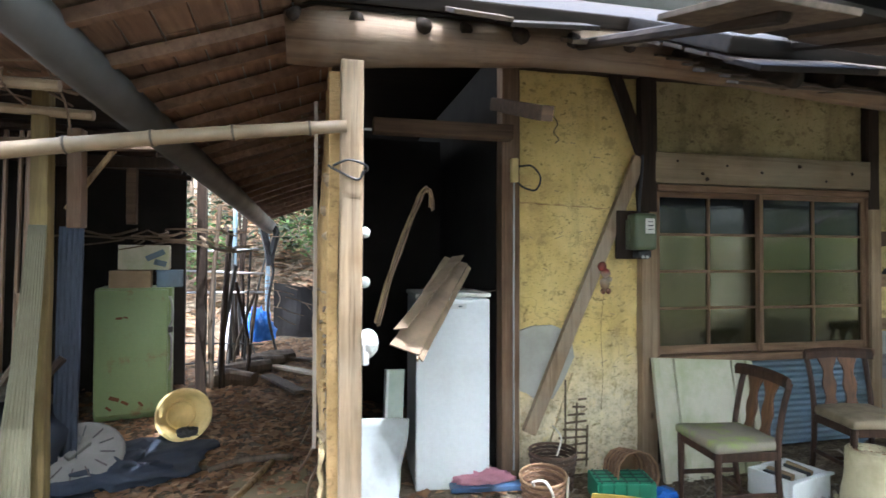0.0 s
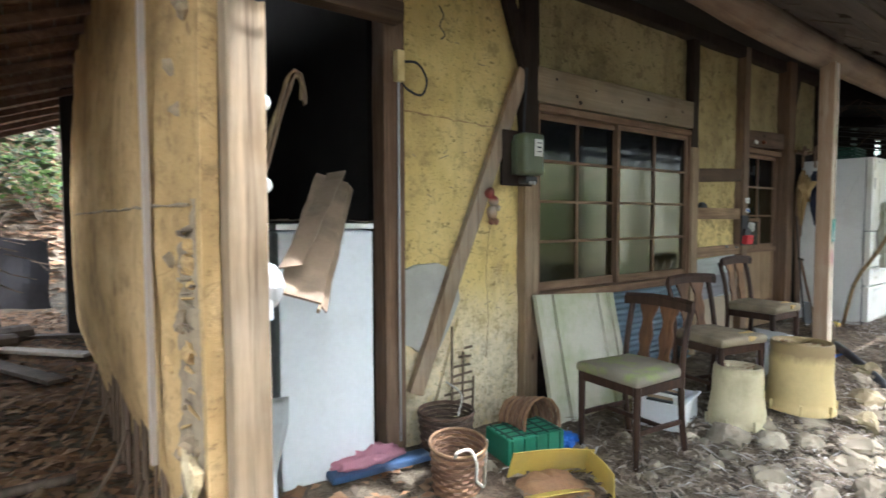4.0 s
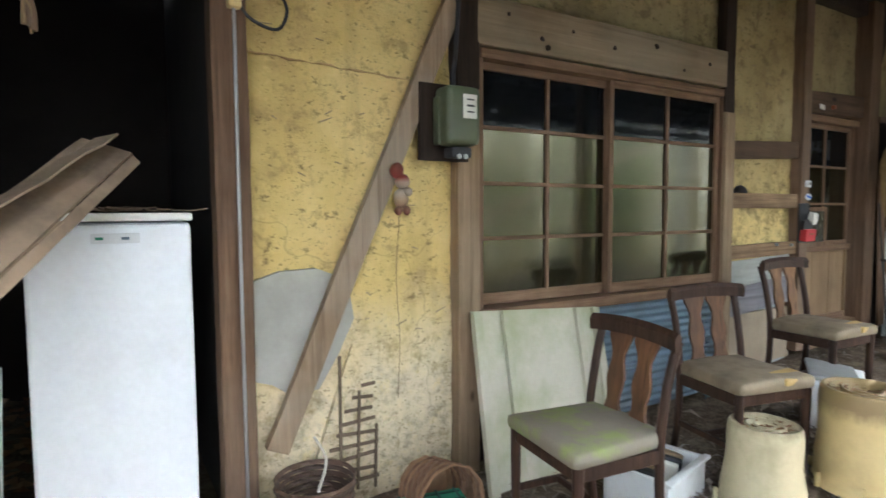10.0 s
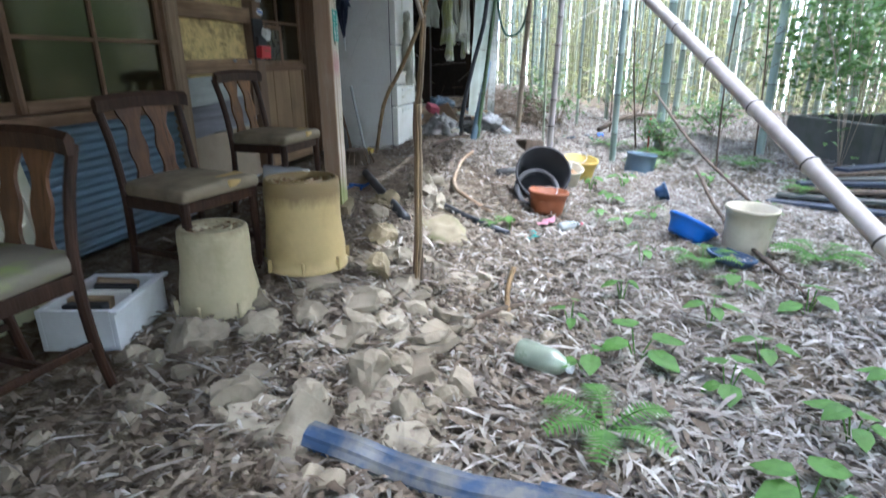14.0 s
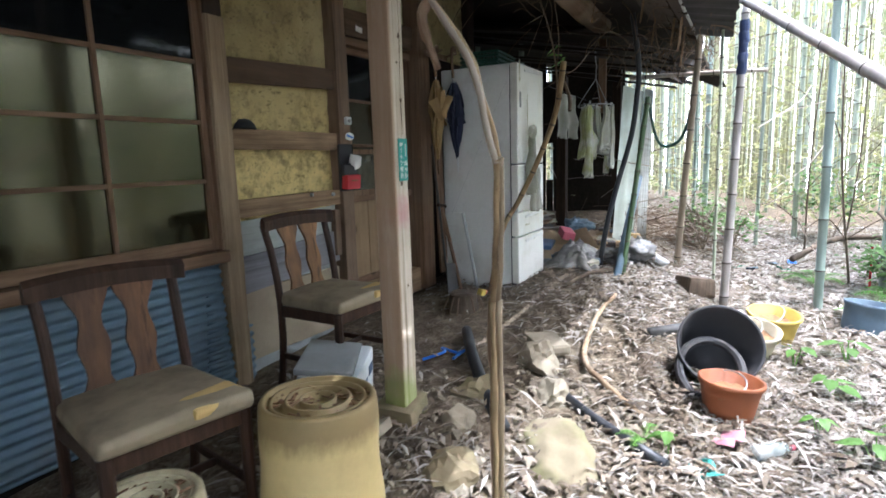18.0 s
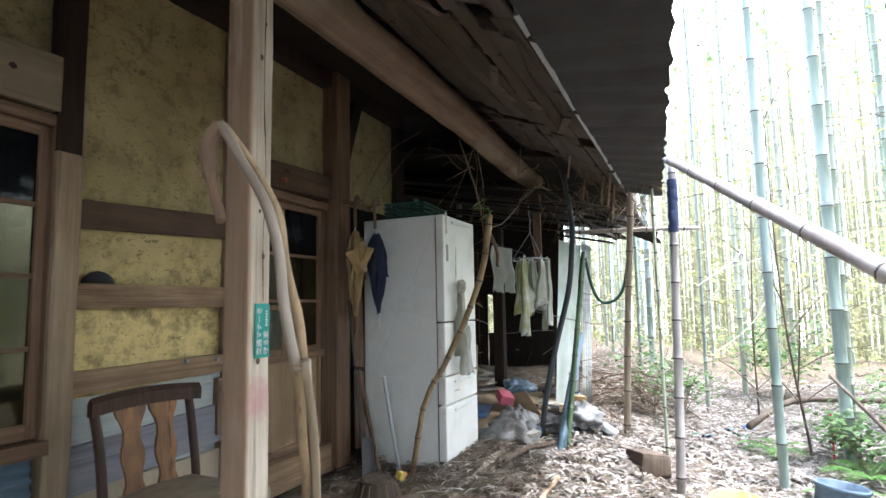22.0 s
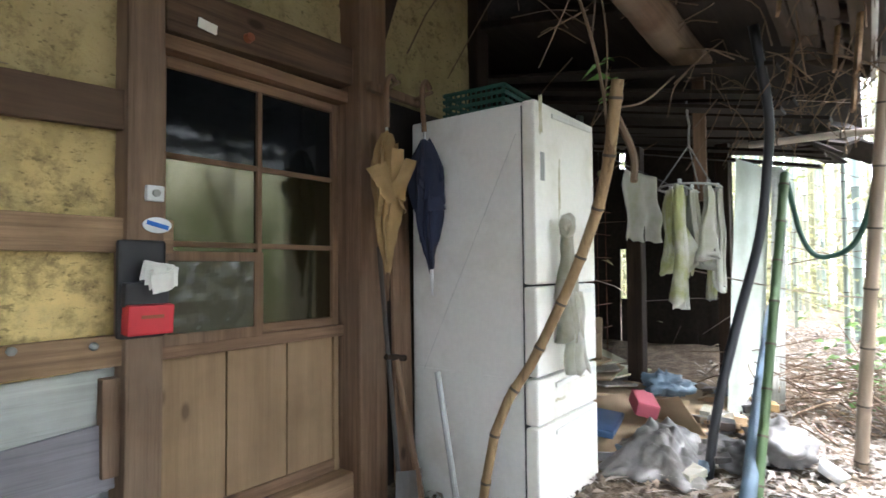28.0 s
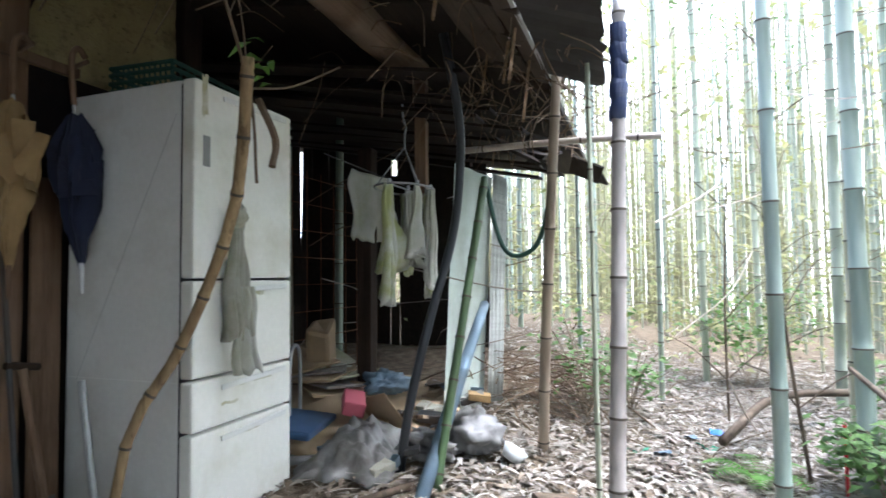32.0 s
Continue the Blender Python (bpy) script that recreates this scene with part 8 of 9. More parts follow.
hooked = thing("hooked_stick", "brown branch with a hooked top leaning in the bay", "branch")
hook_line = [(0.52, 2.55, 1.35), (0.62, 2.65, 1.66), (0.73, 2.74, 1.93), (0.82, 2.81, 2.13), (0.865, 2.835, 2.19), (0.90, 2.845, 2.15), (0.905, 2.845, 2.06)]
for k, (ox, oz, r, mt) in enumerate(((-0.011, 0.006, 0.010, M_STICK), (0.010, -0.004, 0.011, M_POST), (0.0, 0.010, 0.008, M_LATH_BROWN), (0.004, -0.012, 0.007, M_STICK))):
    pts = spline([(x + ox, y + 0.006 * math.sin(2.3 * k + q), z + oz + 0.004 * math.cos(1.7 * k + q)) for q, (x, y, z) in enumerate(hook_line)], 5)
    part("split_strip", rough_up(tb(pts, [r * (0.8 + 0.3 * math.sin(0.9 * q + k)) for q in range(len(pts))], 7), 0.004, 16, k), mt, hooked, "split brown strip")
gs = thing("bent_sheet", "bent grey sheet metal standing by the corner post", "metal sheet", pose(0.42, 2.40, 0.20, -6, 8, 24))
smooth(part("sheet", sheet(0.30, 0.62, 10, 12, lambda x, z: 0.09 * math.sin(5 * x + 2 * z) + 0.03 * noise.noise((x * 5, z * 5, 1)), 0.004), M_SHEET_GREY, gs))
ms = thing("metal_panel", "tall pale blue-green metal panel beside the freezer", "panel", pose(0.62, 2.98, 0.15, 0, 2, 10))
part("panel", bx((0.06, 0.05, 0.42), (0.13, 0.03, 0.84), None, 0.006), M_PANEL_MINT, ms)
part("edge", bx((0.0, 0.04, 0.42), (0.02, 0.05, 0.84), None, 0.004), M_STYRO, ms)
fan = thing("white_fixture", "broken white plastic fixture on the corner post", "fixture", pose(0.42, 2.03, 1.32))
part("shell", blob(0.075, 3, (0.7, 0.8, 1.0), 2, 0.2), M_STYRO, fan)
part("bracket", bx((-0.02, -0.03, -0.05), (0.03, 0.05, 0.10), (0, 0, 20), 0.006), M_STYRO, fan)
for z in (1.62, 1.86):
    ins = thing("insulator", "small white insulator on the corner post", "insulator", pose(0.40, 1.99, z), "insulators on the corner post")
    smooth(part("knob", blob(0.026, 5, (1, 1, 1.1), 2, 0.05), M_STYRO, ins))

# ---- west yard ----
M_LINTEL_UP = mat_wood("mossy_shed_post", (0.24, 0.185, 0.07), (0.10, 0.07, 0.03), "z", 8)
M_SHEET_DUSK = mat_plain("dusky_blue_sheet", (0.035, 0.045, 0.065), (0.025, 0.025, 0.025), 0.6, 0.6, 0.1, big=4)
wsh = tagged(new("shed_west"), "rickety open shed of poles, boards and bamboo", "shed", kind="structure")
timber("post", (-1.375, 2.93, 1.45), (0.092, 0.09, 2.5), M_LINTEL_UP, None, "", 0.006, wsh)
timber("post", (-1.26, 3.10, 2.22), (0.08, 0.10, 0.6), M_POST, None, "", 0.006, wsh)
timber("post", (-2.0, 4.9, 1.45), (0.12, 0.12, 2.6), M_DARK_WOOD, None, "", 0.006, wsh)
timber("post", (-0.92, 5.2, 1.45), (0.09, 0.09, 2.5), M_DARK_WOOD, None, "", 0.006, wsh)
timber("post", (-0.75, 6.9, 1.5), (0.06, 0.06, 2.2), M_DARK_WOOD, (2, 3, 0), "", 0.006, wsh)
timber("beam", (-1.35, 4.0, 2.47), (1.25, 0.07, 0.09), M_DARK_WOOD, None, "", 0.004, wsh)
timber("beam", (-1.55, 3.1, 2.42), (1.5, 0.06, 0.07), M_BEAM, (0, -2, 0), "", 0.004, wsh)
timber("strut", (-1.21, 4.0, 2.22), (0.07, 0.06, 0.45), M_BEAM, None, "", 0.003, wsh)
timber("strut", (-0.92, 4.1, 2.62), (0.07, 0.06, 0.25), M_DARK_WOOD, None, "", 0.003, wsh)
timber("strut", (-1.25, 3.3, 2.25), (0.03, 0.03, 0.5), M_STICK, (0, 35, 0), "", 0.003, wsh)
# Front boards and poles lighter, deeper ones near-black: shade put into colour.
for k in range(-1, 9):
    rr = random.Random(k + 20)
    part("roof_board", bx((-1.95 + rr.uniform(-0.05, 0.05), 2.62 + 0.40 * k, 2.68 + 0.01 * k), (2.1 + rr.uniform(-0.2, 0.1), 0.50, 0.025), (rr.uniform(-3, 3), -3, rr.uniform(-2, 2)), 0.004), M_ROOF_BOARD if k < 1 else M_ROOF_DARK, wsh)
for k in range(8):
    rr = random.Random(40 + k)
    part("roof_pole", tb([(-3.0, 2.48 + 0.45 * k, 2.66 + rr.uniform(-0.03, 0.03)), (-1.1, 2.44 + 0.45 * k, 2.58 + rr.uniform(-0.03, 0.03))], 0.03, 8), M_BAM_DRY if k < 2 else M_DARK_WOOD, wsh)
for k in range(26):
    rr = random.Random(80 + k)
    x = -1.52 - 0.05 * k
    part("bamboo_lath", culm(bmesh.new(), [(x, 3.35 + rr.uniform(-0.05, 0.05), 0.25), (x + rr.uniform(-0.06, 0.06), 3.35, 2.55)], 0.016, 0.014, 0.3, 7), M_LATH_BROWN, wsh)
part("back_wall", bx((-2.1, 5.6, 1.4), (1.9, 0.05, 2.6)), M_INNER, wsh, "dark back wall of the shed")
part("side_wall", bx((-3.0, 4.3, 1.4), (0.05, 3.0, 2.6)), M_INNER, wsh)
twig_mess("roof_straw", "straw and twigs sticking out of the shed roof", 90, (-2.6, 2.3, 2.64), (-1.15, 2.9, 2.78), 21, 0.4, 0.006, M_TWIG, 0.25)
M_SHEET_YEL = mat_plain("yellowed_plastic_sheet", (0.13, 0.12, 0.0715), (0.065, 0.0585, 0.0358), 0.6, 0.6, big=3)
sh1 = thing("plastic_sheet", "yellowed ribbed plastic sheet, flaring at its foot, by the shed", "plastic sheet", pose(-1.50, 2.80, 0.10))
bm = bmesh.new()
g = []
for jz in range(21):
    v = jz / 20
    wl, wr = -0.10 * (1 - v) ** 1.4 + 0.09 * v, 0.13 + 0.05 * v
    g.append([bm.verts.new((wl + (wr - wl) * iu / 36, 0.004 * math.sin(iu * 1.57) + 0.05 * v + 0.02 * noise.noise((iu * 0.1, v * 3, 2)), 1.82 * v)) for iu in range(37)])
for p, q in zip(g, g[1:]):
    for iu in range(36):
        bm.faces.new((p[iu], p[iu + 1], q[iu + 1], q[iu]))
bm.normal_update()
bmesh.ops.solidify(bm, geom=bm.faces[:], thickness=0.002)
smooth(part("sheet", bm, M_SHEET_YEL, sh1))
sh2 = thing("corrugated_sheet", "slate-blue corrugated sheet standing against the shed", "metal sheet", pose(-1.50, 3.40, 0.26, 0, 1, 0))
smooth(part("sheet", ridges(0.15, 1.68, 0.032, 0.005), M_SHEET_DUSK, sh2))

gf = thing("refrigerator", "small pale green refrigerator with rust spots", "refrigerator", pose(-1.64, 4.50, 0.34, 0, 0, 11))
part("body", bx((0.30, 0.30, 0.57), (0.59, 0.52, 1.13), None, 0.014), M_GREEN_FRIDGE, gf)
part("door", bx((0.285, 0.02, 0.585), (0.56, 0.05, 1.07), None, 0.016), M_GREEN_FRIDGE, gf)
part("handle", tb(spline([(0.58, -0.02, 1.06), (0.60, -0.05, 0.98), (0.60, -0.05, 0.86), (0.58, -0.02, 0.80)], 4), 0.010, 8), M_STEEL, gf)
part("handle", tb(spline([(0.58, -0.02, 0.74), (0.595, -0.05, 0.68), (0.595, -0.05, 0.50), (0.58, -0.02, 0.42)], 4), 0.009, 8), M_STEEL, gf)
part("hinge_box", bx((0.585, -0.005, 0.77), (0.04, 0.05, 0.05), None, 0.006), M_DARK_METAL, gf)
part("seal", bx((0.30, 0.048, 0.57), (0.575, 0.012, 1.09), None, 0), M_RUBBER, gf)
for k, (x, z, w) in enumerate(((0.19, 0.88, 0.05), (0.24, 0.885, 0.035), (0.16, 0.20, 0.08), (0.24, 0.16, 0.06), (0.12, 0.12, 0.05), (0.36, 0.14, 0.05))):
    part("rust_spot", rough_up(bx((x, -0.0065, z), (w, 0.003, w * 0.4), (0, 10 * k, 0), 0.001), 0.002, 40), M_RUST, gf)
bxs = thing("cardboard_box", "worn cardboard box with a blue print on the refrigerator", "box", pose(-1.33, 4.82, 1.63, 0, 0, 10))
part("body", rough_up(bx((0, 0, 0.11), (0.40, 0.28, 0.22), None, 0.008), 0.006, 6), M_BOARD_GREEN, bxs)
part("print_shape", bx((0.09, -0.143, 0.13), (0.16, 0.003, 0.05), (0, -25, 0), 0), M_SHEET_BLUE, bxs)
part("print_shape", bx((0.13, -0.143, 0.06), (0.10, 0.003, 0.05), (0, 15, 0), 0), M_SHEET_BLUE, bxs)
bx2 = thing("wooden_box", "flat brown wooden box under the carton", "box", pose(-1.42, 4.74, 1.475, 0, 0, 11))
part("body", bx((0, 0, 0.075), (0.32, 0.30, 0.15), None, 0.006), M_CARD, bx2)
bx3 = thing("blue_box", "pale blue plastic box on the refrigerator", "box", pose(-1.12, 4.82, 1.475, 0, 0, 11))
part("body", bx((0, 0, 0.07), (0.21, 0.26, 0.14), None, 0.01), M_SHEET_BLUE, bx3)
part("lid", bx((0, 0, 0.145), (0.22, 0.27, 0.012), None, 0.004), M_SHEET_BLUE, bx3)
twig_mess("shelf_sticks", "sticks and laths stacked above the refrigerator", 24, (-1.6, 4.7, 1.86), (-0.8, 5.0, 2.0), 22, 0.7, 0.012, M_TWIG, 0.1)
tarp = crumple("tarpaulin", "crumpled dark blue-black tarpaulin on the ground", "tarpaulin", stand(-1.18, 3.62, 20, dz=0.04), 0.40, M_TARP, 14.0, (1.3, 0.9, 0.20), 0.5)
crumple("tarpaulin", "dark blue tarpaulin edge spread on the ground", "tarpaulin", stand(-1.45, 3.05, 10, dz=0.01), 0.33, M_TARP, 15.0, (1.3, 0.9, 0.16), 0.4)
crumple("plastic_bag", "clouded plastic bag beside the refrigerator", "plastic bag", stand(-1.42, 3.55, 0, dz=0.16), 0.13, M_BAG, 16.0, (0.9, 0.8, 1.1))
M_LID = mat_plain("grey_lid_plastic", (0.17, 0.165, 0.15), (0.10, 0.095, 0.08), 0.5, 0.75, big=6)
lid = thing("bin_lid", "round grey ribbed dustbin lid leaning on the tarpaulin", "lid", pose(-1.36, 3.46, 0.42, 36, 4, 8) @ Matrix.Scale(1.28, 4))
bm = lathe([(0.0, 0.03), (0.07, 0.03), (0.17, 0.02), (0.20, 0.008), (0.215, 0.0), (0.205, -0.012), (0.0, 0.0)], 36)
smooth(part("disc", bm, M_LID, lid))
part("handle", bx((0, 0, 0.045), (0.035, 0.13, 0.03), (0, 0, -40), 0.008), M_LID, lid)
for k in range(12):
    a = 2 * math.pi * k / 12
    part("rib", bx((0.135 * math.cos(a), 0.135 * math.sin(a), 0.026), (0.07, 0.006, 0.006), (0, 4, math.degrees(a)), 0.001), M_DARK_METAL, lid)
yp = pail("yellow_pot", "yellow plastic pot lying on its side in leaves", pose(-0.90, 4.24, 0.45, 76, 0, 18), 0.14, 0.195, 0.26, M_YELLOW, None, False, 0.012, "pot")
part("inner_ring", tb([(0.10 * math.cos(2 * math.pi * k / 24), 0.10 * math.sin(2 * math.pi * k / 24), 0.06) for k in range(25)], 0.010, 6), M_YELLOW, yp)
crumple("black_clod", "dark clod of soil spilling from the pot", "soil", pose(-0.80, 4.05, 0.36), 0.075, M_RUBBER, 17.0)
slab2 = thing("flat_slab", "flat muddy concrete slab in the leaves", "slab", stand(-0.12, 3.22, 8, 0, 0, -0.03))
part("slab", rough_up(bx((0, 0, 0.01), (0.52, 0.60, 0.06), None, 0.012), 0.012, 6), M_ROCK_DK, slab2)


wc = random.Random(64)
for k in range(9):
    x, y = -1.62 - 0.07 * k, 3.12 + wc.uniform(-0.10, 0.10)
    t = thing("leaning_pole", "dark old pole leaning in the shed mouth", "pole", None, "poles in the shed mouth")
    part("pole", tb(spline([onto(x + wc.uniform(-0.35, 0.1), y - 0.12, 0.02), (x + wc.uniform(-0.1, 0.15), y, 0.75), (x + wc.uniform(0.0, 0.28), y + 0.1, wc.uniform(1.1, 1.6))], 3), wc.uniform(0.014, 0.028), 7), (M_DARK_WOOD, M_POST, M_BARK)[k % 3], t)
crumple("tarpaulin", "black crumpled tarpaulin heaped in the shed mouth", "tarpaulin", stand(-1.86, 3.28, 30, dz=0.22), 0.36, M_TARP, 41.0, (1.1, 0.7, 1.35), 0.45)
crumple("plastic_bag", "grey-white crumpled bag on the black heap", "plastic bag", pose(-1.74, 3.14, 0.92), 0.13, M_SHEETING, 42.0, (1.2, 0.9, 0.8))
for k in range(16):
    x, y = wc.uniform(-0.98, -0.56), wc.uniform(5.4, 7.0)
    t = thing("dark_pole", "dark crooked pole standing behind the green refrigerator", "pole", None, "tangle of poles in the yard")
    h = wc.uniform(1.2, 2.3)
    part("pole", tb(spline([onto(x, y, -0.03), (x + wc.uniform(-0.08, 0.08), y, 0.5 * h), (x + wc.uniform(-0.18, 0.18), y + wc.uniform(-0.1, 0.1), h)], 4), wc.uniform(0.012, 0.034), 7), (M_DARK_WOOD, M_BARK, M_DARK_METAL)[k % 3], t)
for k in range(4):
    t = thing("dark_log", "dark mossy log lying behind the refrigerator", "log", None, "logs in the yard")
    x, y = -0.75 + 0.12 * k, 5.5 + 0.25 * k
    part("log", rough_up(tb([onto(x - 0.25, y, 0.08), onto(x + 0.05, y + 0.1, 0.10), onto(x + 0.30, y + wc.uniform(-0.1, 0.25), 0.09)], [0.085, 0.095, 0.08], 10), 0.02, 7, k), M_BARK, t)


def stray(name, label, pts, r, material, cat="stick"):
    t = thing(name, label, cat, None, "sticks on the ground")
    smooth(part("stick", tb(spline([onto(x, y, dz) for x, y, dz in pts], 4), r, 7), material, t))


stray("fallen_branch", "long dry branch lying in dead leaves", [(-0.62, 2.55, 0.02), (-0.35, 2.9, 0.04), (-0.12, 3.45, 0.05)], 0.022, M_STICK)
stray("fallen_branch", "dark stick lying in dead leaves", [(-0.55, 3.45, 0.03), (-0.30, 3.52, 0.05), (0.02, 3.50, 0.06)], 0.025, M_BARK)
stray("fallen_branch", "pale splintered stick beside the corner post", [(0.45, 2.35, 0.02), (0.75, 2.45, 0.05), (1.25, 2.55, 0.03)], 0.018, M_BARK)
stray("fallen_branch", "curved stick on the soil before the bay", [(0.55, 2.1, 0.02), (0.85, 2.0, 0.04), (1.1, 1.75, 0.02)], 0.016, M_STICK)
stray("fallen_branch", "thin stick lying among rubble", [(3.85, 0.95, 0.02), (3.98, 0.85, 0.04), (4.15, 0.70, 0.02)], 0.016, M_BARK)
stray("fallen_branch", "split pale stick stuck in the leaves", [(4.0, 0.80, 0.02), (4.1, 0.82, 0.10), (4.18, 0.80, 0.20)], 0.014, M_STICK)
stray("fallen_branch", "long thin branch lying across the clearing", [(9.0, 0.3, 0.25), (10.0, -0.2, 0.35), (11.2, -1.2, 0.18), (12.6, -2.2, 0.1)], 0.03, M_BARK)
stray("fallen_branch", "bare branch slanting through the clearing", [(6.4, -0.9, 0.02), (7.4, -0.55, 0.35), (8.8, -0.3, 0.75)], 0.014, M_BARK)
stray("fallen_branch", "bare branch lying towards the tubs", [(4.6, -0.7, 0.02), (5.6, -0.5, 0.12), (6.6, -0.45, 0.3)], 0.014, M_BARK)
stray("fallen_branch", "stick lying by the refrigerator foot", [(7.0, 1.95, 0.02), (7.3, 1.85, 0.05), (7.75, 1.7, 0.02)], 0.018, M_BARK)
for k in range(5):
    rr = random.Random(1000 + k)
    y = 2.3 + 0.5 * k
    stray("fallen_lath", "splintered lath fallen from the earth wall", [(0.08 + rr.uniform(-0.12, 0.08), y, 0.02), (0.14, y + rr.uniform(-0.05, 0.05), 0.12 + rr.uniform(0, 0.1)), (0.20, y + rr.uniform(-0.1, 0.1), 0.24 + rr.uniform(0, 0.2))], rr.uniform(0.006, 0.012), M_TWIG, "lath")

# things behind the house
rack = thing("pipe_rack", "dark tangle of thin steel pipes and racks", "rack", pose(-1.25, 5.9, 0.30))
for k in range(5):
    part("upright", tb([(0.16 * k, 0.1 * (k % 2), 0), (0.16 * k + 0.03 * (k - 2), 0.15, 1.55)], 0.014, 6), M_DARK_METAL, rack)
for z in (0.25, 0.5, 1.05, 1.30, 1.5):
    part("rail", tb([(-0.15, 0.1, z), (0.85, 0.12, z + 0.05 * math.sin(z * 9))], 0.012, 6), M_STEEL if z > 1 else M_DARK_METAL, rack)
barrel = thing("white_barrel", "white plastic barrel behind the house", "barrel", stand(-0.86, 7.5, 0))
smooth(part("body", lathe([(0, 0), (0.15, 0), (0.17, 0.06), (0.175, 0.3), (0.17, 0.52), (0.13, 0.60), (0.0, 0.61)], 24), M_STYRO, barrel))
crumple("blue_tarpaulin", "bright blue tarpaulin bundle behind the house", "tarpaulin", stand(-0.56, 7.3, 0, dz=0.25), 0.24, M_BLUE_PL, 18.0, (0.7, 0.7, 1.5))
dsh = thing("rusty_sheet", "dark rusty metal sheet standing askew behind the house", "metal sheet", pose(-0.45, 8.3, 0.55, 6, 3, -12))
part("sheet", rough_up(ridges(0.60, 0.80, 0.5, 0.02), 0.05, 2.5), M_SHEET_DARK, dsh)
stk2 = thing("crooked_pole", "black crooked pole standing in the yard", "pole")
part("pole", tb(spline([(-0.28, 6.6, 0.5), (-0.40, 6.6, 1.1), (-0.34, 6.6, 1.6), (-0.42, 6.6, 1.9)], 5), 0.018, 6), M_RUBBER, stk2)
bamboo_pole("blue_pole", "light blue plastic-sleeved pole behind the shed", [(-0.95, 7.6, 0.4), (-0.92, 7.6, 2.5)], 0.03, 0.03, M_SHEET_BLUE, 0.5)
bamboo_pole("blue_pole", "tall pale blue pole among the trees", [(-0.60, 9.2, 0.5), (-0.62, 9.2, 2.6)], 0.045, 0.04, M_SHEET_BLUE, 0.5)
for k in range(3):
    pl = thing("timber_plank", "grey plank lying in the leaves behind the house", "plank", stand(-0.15 + 0.12 * k, 5.4 + 0.5 * k, 30 + 25 * k, 4, 2, 0.04), "planks in the yard")
    part("plank", bx((0, 0, 0.02), (0.14, 0.75, 0.03)), M_POST_PALE if k % 2 else M_BARK, pl)

# ---- bamboo grove ----


def leaf_cards(n, spread, size, seed, long=4.0, droop=0.5):
    """Loose bent leaves in a cloud; spread(rnd) gives a place."""
    rr = random.Random(seed)
    vs, fs = [], []
    for _ in range(n):
        p = Vector(spread(rr))
        yaw, tilt = rr.uniform(0, 6.283), rr.uniform(-0.9, 0.4) * droop
        d = Vector((math.cos(yaw), math.sin(yaw), tilt)).normalized()
        s = d.cross(Vector((rr.uniform(-0.4, 0.4), rr.uniform(-0.4, 0.4), 1))).normalized()
        l = size * rr.uniform(0.6, 1.3)
        w = l / long
        b = len(vs)
        up = Vector((0, 0, 0.12 * l))
        vs += [p, p + d * l * 0.45 + s * w + up, p + d * l * 0.45 - s * w + up, p + d * l - up]
        fs += [(b, b + 1, b + 2), (b + 1, b + 3, b + 2)]
    me = bpy.data.meshes.new("leaves")
    me.from_pydata([tuple(v) for v in vs], [], fs)
    return me


culm_meshes, crown_meshes, shade_crown_meshes = [], [], []
for k in range(6):
    rr = random.Random(200 + k)
    r = 0.024 + 0.006 * k
    h = 10.5 + 0.7 * k
    bend = rr.uniform(0.2, 0.9)
    bm = culm(bmesh.new(), [(0, 0, -0.3), (0.03, 0.02, h * 0.35), (0.10, 0.0, h * 0.65), (bend, 0.1, h)], r, r * 0.35, 0.30 + 0.03 * k, 9)
    me = bpy.data.meshes.new("culm")
    bm.to_mesh(me)
    bm.free()
    for f in me.polygons:
        f.use_smooth = True
    me.materials.append(M_BAM_GREEN if k % 3 else M_BAM_OLD)
    me.materials.append(M_BAM_NODE)
    culm_meshes.append(me)
for k in range(3):
    def spread(rr, k=k):
        v = rr.random() ** 0.7
        a, q = rr.uniform(0, 6.283), rr.uniform(0.1, 1.25)
        return (q * math.cos(a) + 0.5 * v, q * math.sin(a), 6.2 + 5.5 * v + rr.uniform(-0.4, 0.4))
    me = leaf_cards(620, spread, 0.19, 900 + k, 4.5)
    me.materials.append(M_LEAF)
    shade_crown_meshes.append(me)
    me = leaf_cards(130, spread, 0.18, 950 + k, 5.0)
    me.materials.append(M_LEAF)
    crown_meshes.append(me)


def bamboo(x, y, k, turn, scale=1.0, crown=True, dense=False):
    t = thing("bamboo", "tall bluish-green live bamboo stem with a leafy top" if k % 3 else "tall pale yellowing bamboo stem with a leafy top", "bamboo", stand(x, y, turn), "bamboo grove")
    c = new("culm", culm_meshes[k])
    c.parent = t
    c.scale = (scale, scale, 1)
    if crown:
        f = new("crown", (shade_crown_meshes if dense else crown_meshes)[k % 3])
        f.parent = t
    return t


near_spots = [(8.15, 0.15, 4, 0.75), (9.05, -0.44, 5, 0.95), (8.02, 0.93, 0, 0.55), (9.6, -0.55, 3, 0.9), (10.6, 0.6, 1, 0.8), (11.2, -0.9, 4, 1.0), (9.0, -1.6, 5, 0.9), (10.2, -2.4, 2, 1.0), (12.2, 0.1, 3, 0.9), (8.2, -2.6, 1, 0.9), (12.8, -1.9, 5, 1.0), (11.6, 1.4, 2, 0.7), (13.4, 1.0, 3, 0.9), (12.4, 2.4, 1, 0.8), (7.3, -3.2, 3, 0.9), (6.0, -3.8, 4, 0.9), (9.4, -3.6, 0, 1.0), (14.2, 2.2, 2, 0.9)]
for i, (x, y, k, s) in enumerate(near_spots):
    bamboo(x, y, k, 47 * i, s)
